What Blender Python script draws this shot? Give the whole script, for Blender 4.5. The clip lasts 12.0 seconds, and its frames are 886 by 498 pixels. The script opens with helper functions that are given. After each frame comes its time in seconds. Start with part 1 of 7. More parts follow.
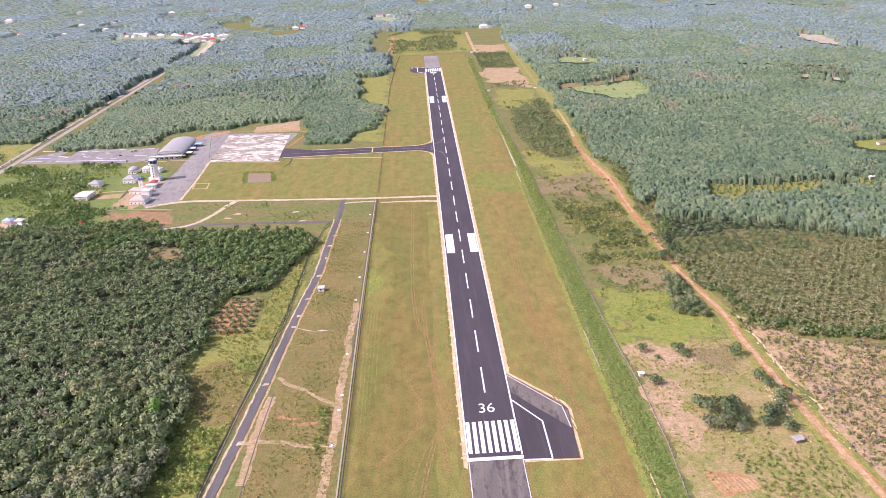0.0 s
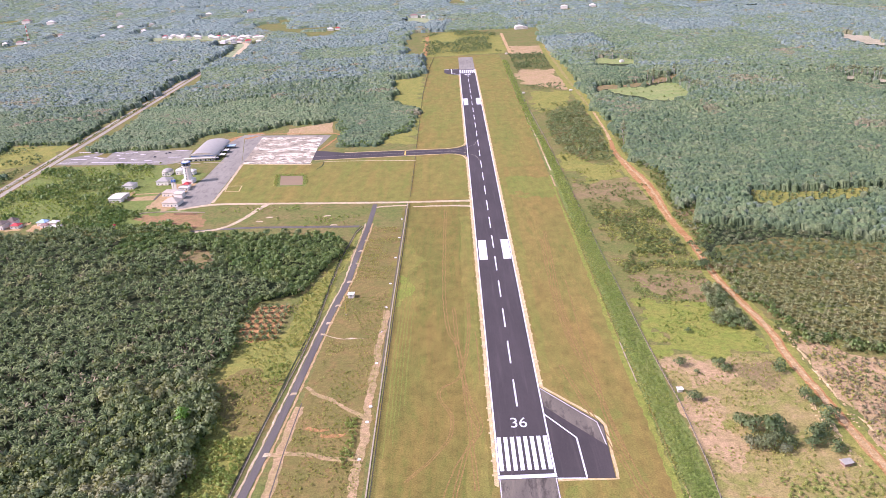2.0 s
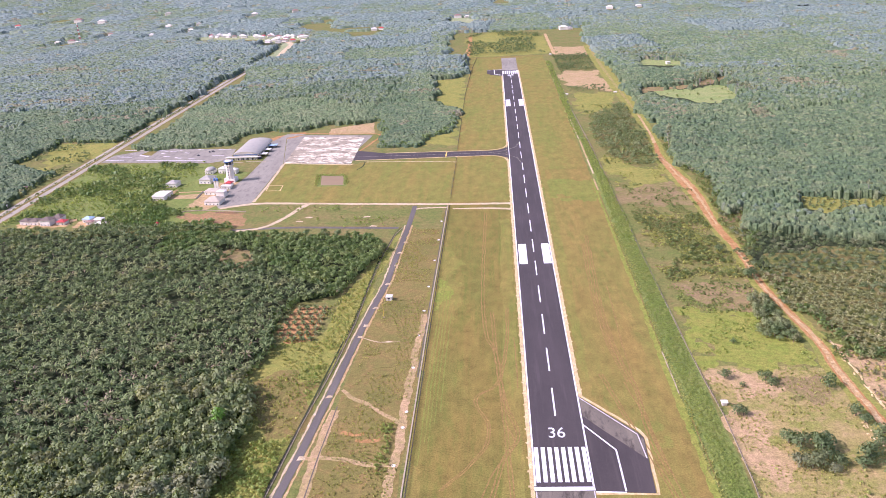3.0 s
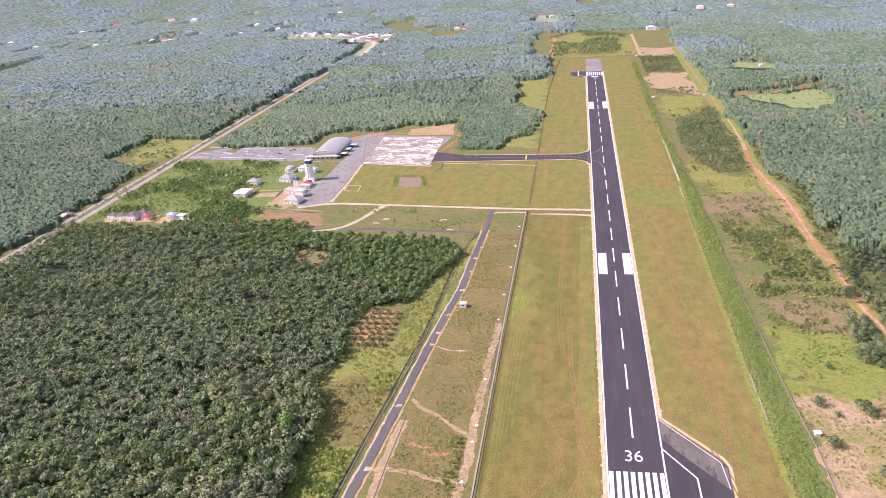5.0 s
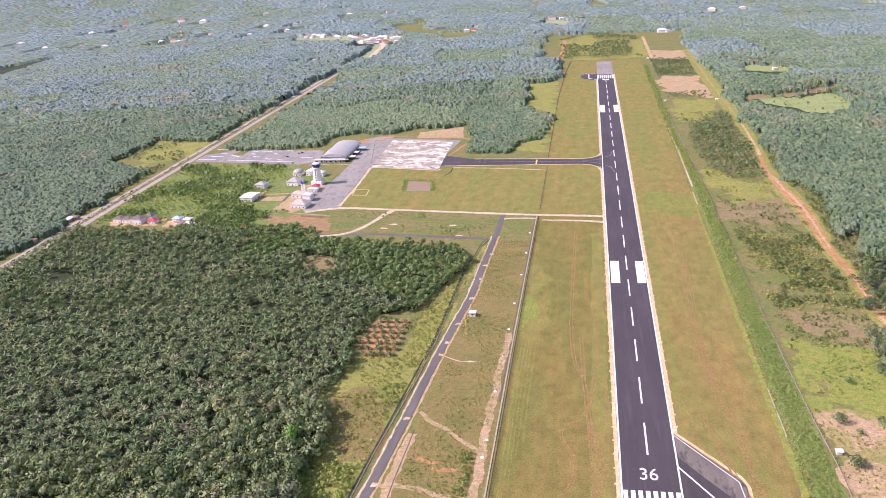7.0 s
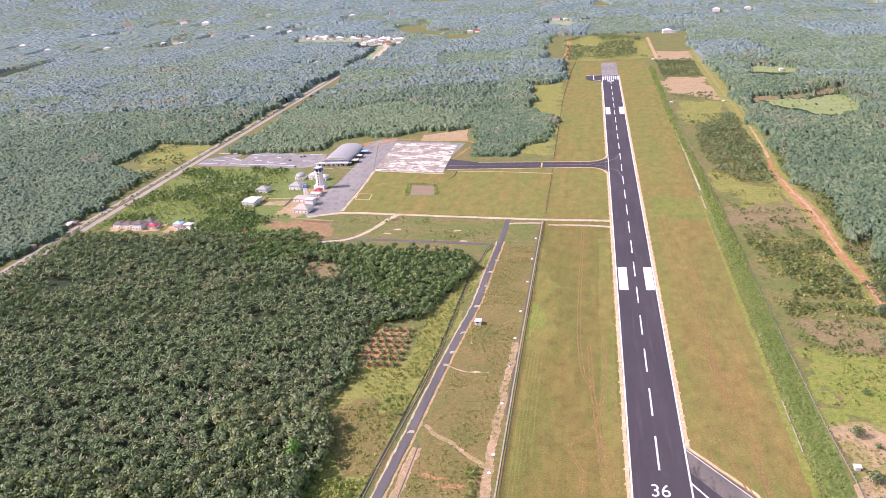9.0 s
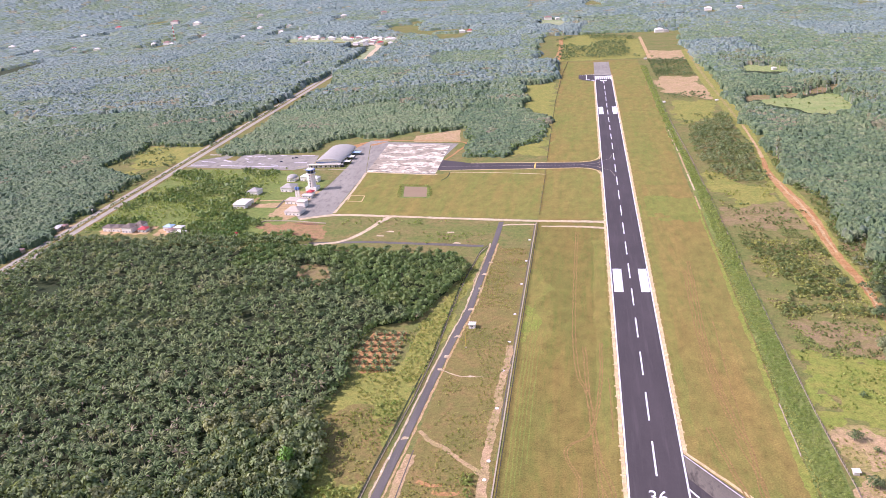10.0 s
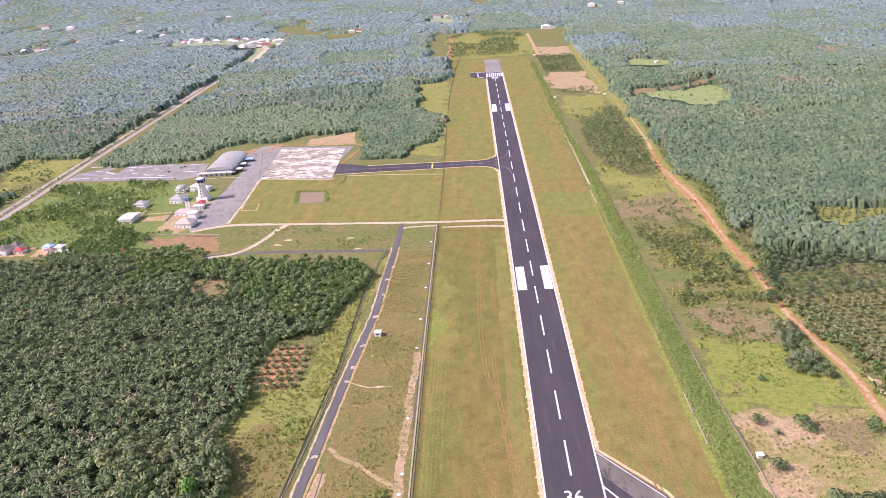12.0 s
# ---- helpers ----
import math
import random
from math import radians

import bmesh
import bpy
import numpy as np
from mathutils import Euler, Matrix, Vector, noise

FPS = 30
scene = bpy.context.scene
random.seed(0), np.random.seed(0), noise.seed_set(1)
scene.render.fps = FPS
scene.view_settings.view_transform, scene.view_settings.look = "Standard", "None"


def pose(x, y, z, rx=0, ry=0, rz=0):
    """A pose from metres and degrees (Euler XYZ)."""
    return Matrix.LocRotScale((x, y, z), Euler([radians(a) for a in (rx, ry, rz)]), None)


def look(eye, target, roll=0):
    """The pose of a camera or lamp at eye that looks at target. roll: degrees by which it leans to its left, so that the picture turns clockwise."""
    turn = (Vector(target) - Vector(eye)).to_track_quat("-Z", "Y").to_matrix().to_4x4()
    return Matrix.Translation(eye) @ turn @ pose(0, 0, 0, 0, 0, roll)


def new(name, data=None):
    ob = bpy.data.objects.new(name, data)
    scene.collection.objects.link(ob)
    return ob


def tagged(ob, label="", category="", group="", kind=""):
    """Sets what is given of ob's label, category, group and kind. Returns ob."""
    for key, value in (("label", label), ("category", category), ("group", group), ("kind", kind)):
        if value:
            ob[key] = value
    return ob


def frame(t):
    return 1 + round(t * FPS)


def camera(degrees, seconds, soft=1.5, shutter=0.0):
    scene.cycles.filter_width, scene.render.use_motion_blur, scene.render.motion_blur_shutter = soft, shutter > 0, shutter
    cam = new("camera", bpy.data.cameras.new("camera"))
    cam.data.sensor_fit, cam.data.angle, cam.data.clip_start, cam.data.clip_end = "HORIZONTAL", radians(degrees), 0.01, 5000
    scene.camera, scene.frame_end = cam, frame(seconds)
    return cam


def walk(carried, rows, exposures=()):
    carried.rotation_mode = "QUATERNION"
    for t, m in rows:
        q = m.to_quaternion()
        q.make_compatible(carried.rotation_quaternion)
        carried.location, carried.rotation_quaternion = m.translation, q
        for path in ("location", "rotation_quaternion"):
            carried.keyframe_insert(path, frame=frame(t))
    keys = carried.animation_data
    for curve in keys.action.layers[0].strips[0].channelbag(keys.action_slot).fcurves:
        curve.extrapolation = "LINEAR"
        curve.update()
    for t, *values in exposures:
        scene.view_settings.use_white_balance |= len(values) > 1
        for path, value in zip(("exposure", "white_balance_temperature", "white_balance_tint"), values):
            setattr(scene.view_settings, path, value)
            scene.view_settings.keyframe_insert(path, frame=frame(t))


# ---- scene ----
cam = camera(57.3, 12.0, soft=0.75)
PATH = [
    (0, (-29.195, -353.428, 262.202), (-29.158, -351.572, 261.456), -2.8),
    (0.5, (-29.023, -350.096, 262.186), (-28.99, -348.24, 261.441), -2.8),
    (1, (-28.838, -346.733, 262.17), (-28.822, -344.876, 261.426), -2.9),
    (1.5, (-28.621, -343.327, 262.149), (-28.649, -341.469, 261.407), -3.0),
    (2, (-28.383, -339.845, 262.124), (-28.427, -337.988, 261.383), -3.2),
    (2.5, (-28.16, -336.264, 262.092), (-28.236, -334.408, 261.351), -3.1),
    (2.7, (-28.104, -334.766, 262.081), (-28.213, -332.91, 261.343), -3.2),
    (4.3, (-28.029, -322.155, 261.88), (-28.266, -320.309, 261.147), -3.8),
    (4.5, (-28.137, -320.684, 261.872), (-28.419, -318.843, 261.142), -3.8),
    (5, (-28.681, -317.272, 261.844), (-29.012, -315.438, 261.117), -3.8),
    (5.5, (-29.402, -314.029, 261.824), (-29.741, -312.196, 261.098), -3.8),
    (6, (-30.214, -310.875, 261.822), (-30.559, -309.043, 261.096), -3.7),
    (6.5, (-31.054, -307.769, 261.829), (-31.402, -305.938, 261.105), -3.7),
    (7, (-31.877, -304.682, 261.84), (-32.227, -302.85, 261.117), -3.7),
    (9, (-34.923, -292.277, 261.964), (-35.281, -290.446, 261.243), -3.9),
    (9.5, (-35.629, -289.154, 261.981), (-35.972, -287.32, 261.259), -3.9),
    (10, (-36.252, -286.003, 262.009), (-36.593, -284.17, 261.286), -4.0),
    (10.5, (-36.82, -282.866, 262.037), (-37.098, -281.024, 261.31), -4.1),
    (11, (-37.322, -279.779, 262.06), (-37.506, -277.928, 261.326), -4.1),
    (11.5, (-37.81, -276.776, 262.071), (-37.937, -274.922, 261.332), -4.2),
    (12, (-38.276, -273.854, 262.067), (-38.374, -271.999, 261.325), -4.2),
]
walk(cam, [(t, look(eye, target, roll)) for t, eye, target, roll in PATH], [(0, 0.36, 5650, 48), (12, 0.36, 5650, 48)])

# ---- daylight ----
SUN_EL, SUN_AZ = 41.0, 256.0
world = bpy.data.worlds.new("sky")
scene.world = world
world.use_nodes = True
wn = world.node_tree.nodes
sky = wn.new("ShaderNodeTexSky")
sky.sky_type, sky.sun_disc = "NISHITA", False
sky.sun_elevation, sky.sun_rotation = radians(SUN_EL), radians(SUN_AZ)
sky.air_density, sky.dust_density = 1.6, 2.5
wn["Background"].inputs["Strength"].default_value = 0.135
world.node_tree.links.new(sky.outputs["Color"], wn["Background"].inputs["Color"])
sun = new("sun", bpy.data.lights.new("sun", "SUN"))
sun.data.energy, sun.data.angle, sun.data.color = 4.5, radians(0.6), (1.0, 0.95, 0.87)
az = radians(SUN_AZ)
sun.matrix_world = look((0, 0, 0), (-math.sin(az) * math.cos(radians(SUN_EL)), -math.cos(az) * math.cos(radians(SUN_EL)), -math.sin(radians(SUN_EL))))

# ---- materials ----


def lin(r, g, b, k=1.0):
    f = lambda c: k * (c / 12.92 if c < 0.04045 else ((c + 0.055) / 1.055) ** 2.4)
    return (f(r / 255), f(g / 255), f(b / 255), 1.0)


class Nodes:
    """Short hand for a node material."""

    def __init__(self, name, rough=0.9, spec=0.25):
        self.mat = bpy.data.materials.new(name)
        self.mat.use_nodes = True
        self.t = self.mat.node_tree
        self.b = self.t.nodes["Principled BSDF"]
        self.b.inputs["Roughness"].default_value = rough
        self.b.inputs["Specular IOR Level"].default_value = spec
        self.pos = self.t.nodes.new("ShaderNodeNewGeometry").outputs["Position"]

    def link(self, a, b):
        self.t.links.new(a, b)

    def noise(self, size, detail=4.0, stretch=(1, 1, 1), rough=0.6):
        n = self.t.nodes.new("ShaderNodeTexNoise")
        n.inputs["Scale"].default_value, n.inputs["Detail"].default_value = 1.0, detail
        n.inputs["Roughness"].default_value = rough
        m = self.t.nodes.new("ShaderNodeMapping")
        m.inputs["Scale"].default_value = [s / size for s in stretch]
        self.link(self.pos, m.inputs["Vector"])
        self.link(m.outputs["Vector"], n.inputs["Vector"])
        return n.outputs["Fac"]

    def cells(self, size, stretch=(1, 1, 1)):
        n = self.t.nodes.new("ShaderNodeTexVoronoi")
        n.inputs["Scale"].default_value = 1.0
        m = self.t.nodes.new("ShaderNodeMapping")
        m.inputs["Scale"].default_value = [s / size for s in stretch]
        self.link(self.pos, m.inputs["Vector"])
        self.link(m.outputs["Vector"], n.inputs["Vector"])
        s = self.t.nodes.new("ShaderNodeSeparateColor")
        self.link(n.outputs["Color"], s.inputs["Color"])
        return s.outputs["Red"]

    def step(self, value, lo, hi, a=0.0, b=1.0):
        n = self.t.nodes.new("ShaderNodeMapRange")
        for key, v in zip(("From Min", "From Max", "To Min", "To Max"), (lo, hi, a, b)):
            n.inputs[key].default_value = v
        self.link(value, n.inputs["Value"])
        return n.outputs["Result"]

    def mix(self, fac, a, b, mode="MIX"):
        n = self.t.nodes.new("ShaderNodeMix")
        n.data_type, n.blend_type = "RGBA", mode
        if isinstance(fac, float):
            n.inputs["Factor"].default_value = fac
        else:
            self.link(fac, n.inputs["Factor"])
        for v, k in ((a, "A"), (b, "B")):
            sock = [i for i in n.inputs if i.name == k and i.type == "RGBA"][0]
            if isinstance(v, tuple):
                sock.default_value = v
            else:
                self.link(v, sock)
        return [o for o in n.outputs if o.type == "RGBA"][0]

    def grey(self, value):
        n = self.t.nodes.new("ShaderNodeCombineColor")
        for k in ("Red", "Green", "Blue"):
            self.link(value, n.inputs[k])
        return n.outputs["Color"]

    def island(self):
        return self.t.nodes.new("ShaderNodeNewGeometry").outputs["Random Per Island"]

    def each(self):
        return self.t.nodes.new("ShaderNodeObjectInfo").outputs["Random"]

    def bump(self, height, strength, dist):
        n = self.t.nodes.new("ShaderNodeBump")
        n.inputs["Strength"].default_value, n.inputs["Distance"].default_value = strength, dist
        self.link(height, n.inputs["Height"])
        self.link(n.outputs["Normal"], self.b.inputs["Normal"])

    def done(self, colour):
        if isinstance(colour, tuple):
            self.b.inputs["Base Color"].default_value = colour
        else:
            self.link(colour, self.b.inputs["Base Color"])
        return self.mat


def earth(name, a, b, c, big=45.0, mid=7.0, fine=0.9, lo=0.4, hi=0.62, bump=0.5, stretch=(1, 1, 1), rough=0.95):
    """Ground cover: b over a in large patches, c in small ones, with fine grain."""
    n = Nodes(name, rough, 0.15)
    col = n.mix(n.step(n.noise(big, 5, stretch), lo, hi), a, b)
    col = n.mix(n.step(n.noise(mid, 5, stretch), 0.5, 0.72), col, c)
    f = n.noise(fine, 3)
    col = n.mix(1.0, col, n.grey(n.step(f, 0.28, 0.72, 0.56, 1.14)), "MULTIPLY")
    col = n.mix(1.0, col, n.grey(n.step(n.noise(3.1, 3), 0.3, 0.7, 0.8, 1.2)), "MULTIPLY")
    n.bump(f, bump, 0.4)
    return n.done(col)


def foliage(name, a, b, c, tree=8.5, rough=0.5, spec=0.3, sheen=0.0, lo=0.6, d=None, thin=0.3):
    """Leaves: a to b from tree to tree, c in stands; every leaf clump differs a little."""
    n = Nodes(name, rough, spec)
    col = n.mix(n.cells(tree, (1, 1, 0.02)), a, b)
    col = n.mix(n.step(n.noise(60, 4), 0.48, 0.66), col, c)
    col = n.mix(n.step(n.cells(tree * 1.4, (1, 1, 0.02)), 0.8, 0.95, 0.0, 0.55), col, d or b)
    col = n.mix(1.0, col, n.grey(n.step(n.island(), 0, 1, lo, 2.05 - lo)), "MULTIPLY")
    if sheen:
        n.b.inputs["Sheen Weight"].default_value = sheen
        n.b.inputs["Sheen Roughness"].default_value = 0.6
        n.b.inputs["Sheen Tint"].default_value = (0.75, 0.87, 1.0, 1)
    n.done(col)
    # light that comes through the leaves
    tr = n.t.nodes.new("ShaderNodeBsdfTranslucent")
    n.link(n.mix(1.0, col, (1.3, 1.25, 0.7, 1), "MULTIPLY"), tr.inputs["Color"])
    ms = n.t.nodes.new("ShaderNodeMixShader")
    ms.inputs["Fac"].default_value = thin
    n.link(n.b.outputs[0], ms.inputs[1])
    n.link(tr.outputs[0], ms.inputs[2])
    n.link(ms.outputs[0], n.t.nodes["Material Output"].inputs["Surface"])
    return n.mat


def painted(name, colour, rough=0.6, wear=0.25, dark=None, spec=0.3, metal=0.0, size=2.5):
    n = Nodes(name, rough, spec)
    n.b.inputs["Metallic"].default_value = metal
    dark = dark or tuple(0.6 * v for v in colour[:3]) + (1,)
    col = n.mix(n.step(n.noise(size, 5), 0.5, 0.75, 0.0, wear * 2), colour, dark)
    f = n.noise(0.3, 3)
    col = n.mix(1.0, col, n.grey(n.step(f, 0.3, 0.7, 0.9, 1.08)), "MULTIPLY")
    n.bump(f, 0.15, 0.02)
    return n.done(col)


M = {}
M["wild"] = earth("wild_grass", lin(118, 124, 62), lin(138, 126, 74), lin(100, 116, 52), big=26, mid=6)


def mown(name, a, b, c, d, brown=0.45):
    """Mown airfield grass: a to b in broad patches, c along the mower's way, d in dry flecks across it; patches drawn
    out lengthwise to offset the camera's foreshortening.
    """
    n = Nodes(name, 0.95, 0.15)
    col = n.mix(n.step(n.noise(44, 6, (1.7, 0.4, 1), 0.66), 0.4, 0.6), a, b)
    col = n.mix(n.step(n.noise(19, 6, (1.4, 0.34, 1), 0.72), 0.5, 0.64, 0, 0.85), col, c)
    col = n.mix(n.step(n.noise(6.5, 5, (1.9, 0.09, 1), 0.6), 0.52, 0.68, 0, 0.6), col, c)
    col = n.mix(n.step(n.noise(95, 6, (2.0, 0.5, 1), 0.62), 0.44, 0.62, 0, brown), col, lin(150, 119, 64))
    col = n.mix(n.step(n.noise(4.6, 6, (0.8, 0.8, 1), 0.72), 0.5, 0.68, 0, 0.55), col, d)
    col = n.mix(n.step(n.noise(2.2, 4, (2.2, 0.03, 1)), 0.55, 0.75, 0, 0.4), col, b)
    f = n.noise(0.9, 3)
    col = n.mix(1.0, col, n.grey(n.step(f, 0.28, 0.72, 0.62, 1.16)), "MULTIPLY")
    col = n.mix(1.0, col, n.grey(n.step(n.noise(9, 5, (1.0, 0.6, 1), 0.7), 0.32, 0.68, 0.82, 1.18)), "MULTIPLY")
    n.bump(f, 0.4, 0.3)
    return n.done(col)


M["strip"] = mown("mown_grass", lin(133, 125, 61), lin(145, 128, 66), lin(121, 122, 56), lin(121, 101, 53), 0.42)
M["strip_dark"] = mown("deep_mown_grass", lin(118, 117, 54), lin(132, 119, 58), lin(107, 116, 48), lin(114, 98, 49), 0.3)
M["strip_green"] = mown("green_mown_grass", lin(128, 129, 60), lin(141, 129, 64), lin(116, 127, 54), lin(124, 109, 56), 0.3)
M["strip_mow"] = mown("mower_line_grass", lin(124, 132, 58), lin(134, 133, 62), lin(114, 130, 54), lin(122, 114, 55), 0.1)
M["dry"] = earth("dry_grass", lin(138, 124, 68), lin(122, 118, 60), lin(148, 122, 74), big=25)
M["lush"] = earth("lush_grass", lin(134, 144, 60), lin(148, 146, 68), lin(118, 136, 52), big=14, mid=4)
# paler, greyer field tones used for the far clearings
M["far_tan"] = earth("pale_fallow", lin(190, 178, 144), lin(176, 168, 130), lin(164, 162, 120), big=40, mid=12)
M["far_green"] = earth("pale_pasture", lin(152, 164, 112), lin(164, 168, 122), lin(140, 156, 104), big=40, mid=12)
M["pasture"] = earth("fresh_pasture", lin(140, 157, 88), lin(157, 162, 100), lin(128, 147, 80), big=22, mid=7)
M["yellow"] = earth("yellow_grass", lin(154, 148, 72), lin(138, 141, 66), lin(122, 132, 58), big=18, mid=5)
M["fallow"] = earth("dry_fallow", lin(164, 148, 90), lin(140, 140, 70), lin(180, 154, 106), big=16, mid=5)
M["litter"] = earth("forest_floor", lin(62, 74, 44), lin(74, 78, 48), lin(54, 70, 38), big=30)
M["pink"] = earth("bare_pink_soil", lin(190, 160, 116), lin(174, 152, 102), lin(156, 145, 86), big=14, mid=4)
M["brown"] = earth("brown_cleared_soil", lin(152, 130, 90), lin(138, 128, 76), lin(126, 124, 66), big=12, mid=4)
M["orange"] = earth("orange_soil", lin(192, 146, 92), lin(178, 134, 82), lin(160, 128, 74), big=10, mid=3)
M["bank"] = earth("excavated_red_earth", lin(172, 134, 92), lin(150, 126, 80), lin(136, 128, 72), big=9, mid=4)
M["laterite"] = earth("laterite_track", lin(176, 130, 78), lin(188, 150, 96), lin(166, 116, 66), big=14, mid=4)
M["sand"] = earth("pale_sandy_track", lin(208, 188, 148), lin(194, 174, 132), lin(218, 202, 168), big=16, mid=3, fine=0.6)
M["tan"] = earth("pale_beige_earth", lin(196, 166, 114), lin(182, 150, 98), lin(206, 182, 138), big=10, mid=3, fine=0.6)
M["gravel"] = earth("beige_gravel_shoulder", lin(222, 196, 138), lin(206, 180, 124), lin(232, 210, 166), big=14, mid=3, fine=0.5)
M["track"] = earth("dry_flattened_grass", lin(152, 124, 72), lin(144, 120, 66), lin(158, 128, 78), big=9, mid=2)
M["canal"] = earth("shrub_floor", lin(118, 134, 64), lin(130, 138, 70), lin(106, 124, 56), big=18, mid=4)


def asphalt(name, base, patch, streak, stain=None):
    n = Nodes(name, 0.85, 0.3)
    col = n.mix(n.step(n.noise(30, 5, (1, 0.35, 1)), 0.42, 0.62), base, patch)
    col = n.mix(n.step(n.noise(3.2, 4, (1, 0.05, 1)), 0.52, 0.75, 0, 0.6), col, streak)
    col = n.mix(n.step(n.noise(2.2, 5, (1, 0.3, 1), 0.7), 0.56, 0.7, 0, 0.35), col, patch)
    if stain:
        col = n.mix(n.step(n.noise(7, 6, (1.3, 0.5, 1), 0.72), 0.5, 0.64, 0, 0.85), col, stain)
    f = n.noise(0.35, 3)
    col = n.mix(1.0, col, n.grey(n.step(f, 0.3, 0.7, 0.84, 1.14)), "MULTIPLY")
    n.bump(f, 0.2, 0.03)
    return n.done(col)


M["asphalt"] = asphalt("dark_asphalt", lin(70, 64, 60), lin(78, 71, 67), lin(92, 85, 80))
M["asphalt_new"] = asphalt("fresh_asphalt", lin(68, 62, 58), lin(78, 71, 66), lin(90, 82, 76))
M["asphalt_old"] = asphalt("worn_asphalt", lin(122, 114, 95), lin(102, 95, 82), lin(142, 132, 111), lin(64, 59, 51))
M["asphalt_grey"] = asphalt("grey_asphalt", lin(148, 143, 124), lin(134, 129, 112), lin(160, 154, 134), lin(114, 108, 94))
M["road_pale"] = asphalt("dusty_pale_asphalt", lin(164, 156, 132), lin(150, 143, 122), lin(176, 167, 142))
M["road_grey"] = asphalt("road_asphalt", lin(94, 89, 80), lin(104, 98, 88), lin(118, 112, 98))


def stained_concrete():
    n = Nodes("stained_concrete", 0.85, 0.25)
    col = n.mix(n.step(n.noise(16, 6, (0.7, 1.0, 1), 0.72), 0.47, 0.53), lin(228, 216, 184), lin(160, 149, 122))
    col = n.mix(n.step(n.each(), 0.7, 0.74, 0, 0.6), col, lin(150, 138, 114))
    col = n.mix(n.step(n.noise(6, 6, (0.6, 1.2, 1), 0.7), 0.54, 0.6), col, lin(112, 104, 86))
    f = n.noise(0.5, 3)
    col = n.mix(1.0, col, n.grey(n.step(n.each(), 0, 1, 0.84, 1.06)), "MULTIPLY")
    col = n.mix(1.0, col, n.grey(n.step(f, 0.3, 0.7, 0.9, 1.08)), "MULTIPLY")
    n.bump(f, 0.2, 0.03)
    return n.done(col)


M["concrete_slab"] = stained_concrete()
M["paint"] = painted("white_runway_paint", lin(234, 230, 226), 0.6, 0.12, lin(200, 194, 192))
M["paint_thin"] = painted("worn_white_paint", lin(214, 208, 204), 0.7, 0.5, lin(150, 142, 142))
M["concrete"] = painted("weathered_concrete", lin(172, 158, 128), 0.85, 0.4, lin(134, 122, 98))
M["concrete_dark"] = painted("dark_concrete", lin(100, 93, 78), 0.9, 0.4, lin(72, 66, 56))
M["white_wall"] = painted("white_plaster", lin(236, 230, 212), 0.7, 0.2, lin(204, 196, 178))
M["blue_trim"] = painted("blue_paint", lin(92, 128, 178), 0.5, 0.15)
M["red_roof"] = painted("red_metal_roof", lin(186, 72, 66), 0.5, 0.3)
M["grey_roof"] = painted("grey_metal_roof", lin(168, 164, 146), 0.5, 0.25, lin(140, 136, 122), spec=0.4, size=6)
M["tan_roof"] = painted("brown_grey_tile_roof", lin(184, 172, 148), 0.75, 0.3, lin(150, 140, 120))
M["dark_roof"] = painted("dark_tile_roof", lin(116, 104, 88), 0.7, 0.35, lin(82, 74, 64))
M["white_roof"] = painted("pale_metal_roof", lin(222, 216, 198), 0.5, 0.25, lin(188, 182, 166))
M["blue_roof"] = painted("pale_blue_metal_roof", lin(168, 196, 206), 0.5, 0.2)
M["rust_roof"] = painted("rusty_metal_roof", lin(152, 122, 108), 0.8, 0.5)
M["dark_metal"] = painted("dark_metal", lin(74, 74, 82), 0.5, 0.2, metal=0.4)
M["galvanised"] = painted("galvanised_steel", lin(176, 176, 172), 0.5, 0.2, metal=0.5)
M["yellow_paint"] = painted("yellow_paint", lin(226, 196, 90), 0.6, 0.3)
M["bark"] = painted("bark", lin(120, 104, 86), 0.9, 0.5, lin(84, 72, 58))
M["pale_bark"] = painted("pale_bark", lin(176, 164, 150), 0.9, 0.4)


def glass():
    n = Nodes("tinted_glass", 0.08, 0.6)
    return n.done(lin(40, 52, 66))


def pond_water():
    n = Nodes("muddy_water", 0.55, 0.1)
    n.bump(n.noise(1.2, 2), 0.06, 0.05)
    return n.done(n.mix(n.noise(9, 3), lin(138, 118, 88), lin(150, 130, 98)))


M["glass"], M["pond"] = glass(), pond_water()
M["palm"] = foliage("oil_palm_fronds", lin(98, 117, 70), lin(122, 135, 84), lin(108, 124, 73), tree=8, spec=0.15, d=lin(148, 146, 98), lo=0.48)
M["palm_olive"] = foliage("olive_palm_fronds", lin(120, 126, 80), lin(138, 140, 92), lin(126, 130, 82), tree=7, spec=0.12, d=lin(152, 140, 100), lo=0.6)
M["palm_dry"] = foliage("dead_palm_fronds", lin(156, 142, 112), lin(142, 130, 100), lin(148, 136, 106), tree=9)
M["leaf"] = foliage("broad_leaves", lin(113, 131, 82), lin(137, 146, 100), lin(123, 138, 88), d=lin(150, 148, 106), lo=0.64, spec=0.15)
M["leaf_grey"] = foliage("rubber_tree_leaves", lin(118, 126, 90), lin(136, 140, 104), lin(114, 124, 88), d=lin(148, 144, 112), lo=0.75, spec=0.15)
M["leaf_green"] = foliage("bright_shrub_leaves", lin(140, 158, 76), lin(152, 164, 82), lin(130, 152, 70), tree=4, d=lin(164, 164, 88), lo=0.8)
M["leaf_olive"] = foliage("olive_shrub_leaves", lin(156, 160, 84), lin(172, 170, 92), lin(144, 155, 76), tree=4, lo=0.8)
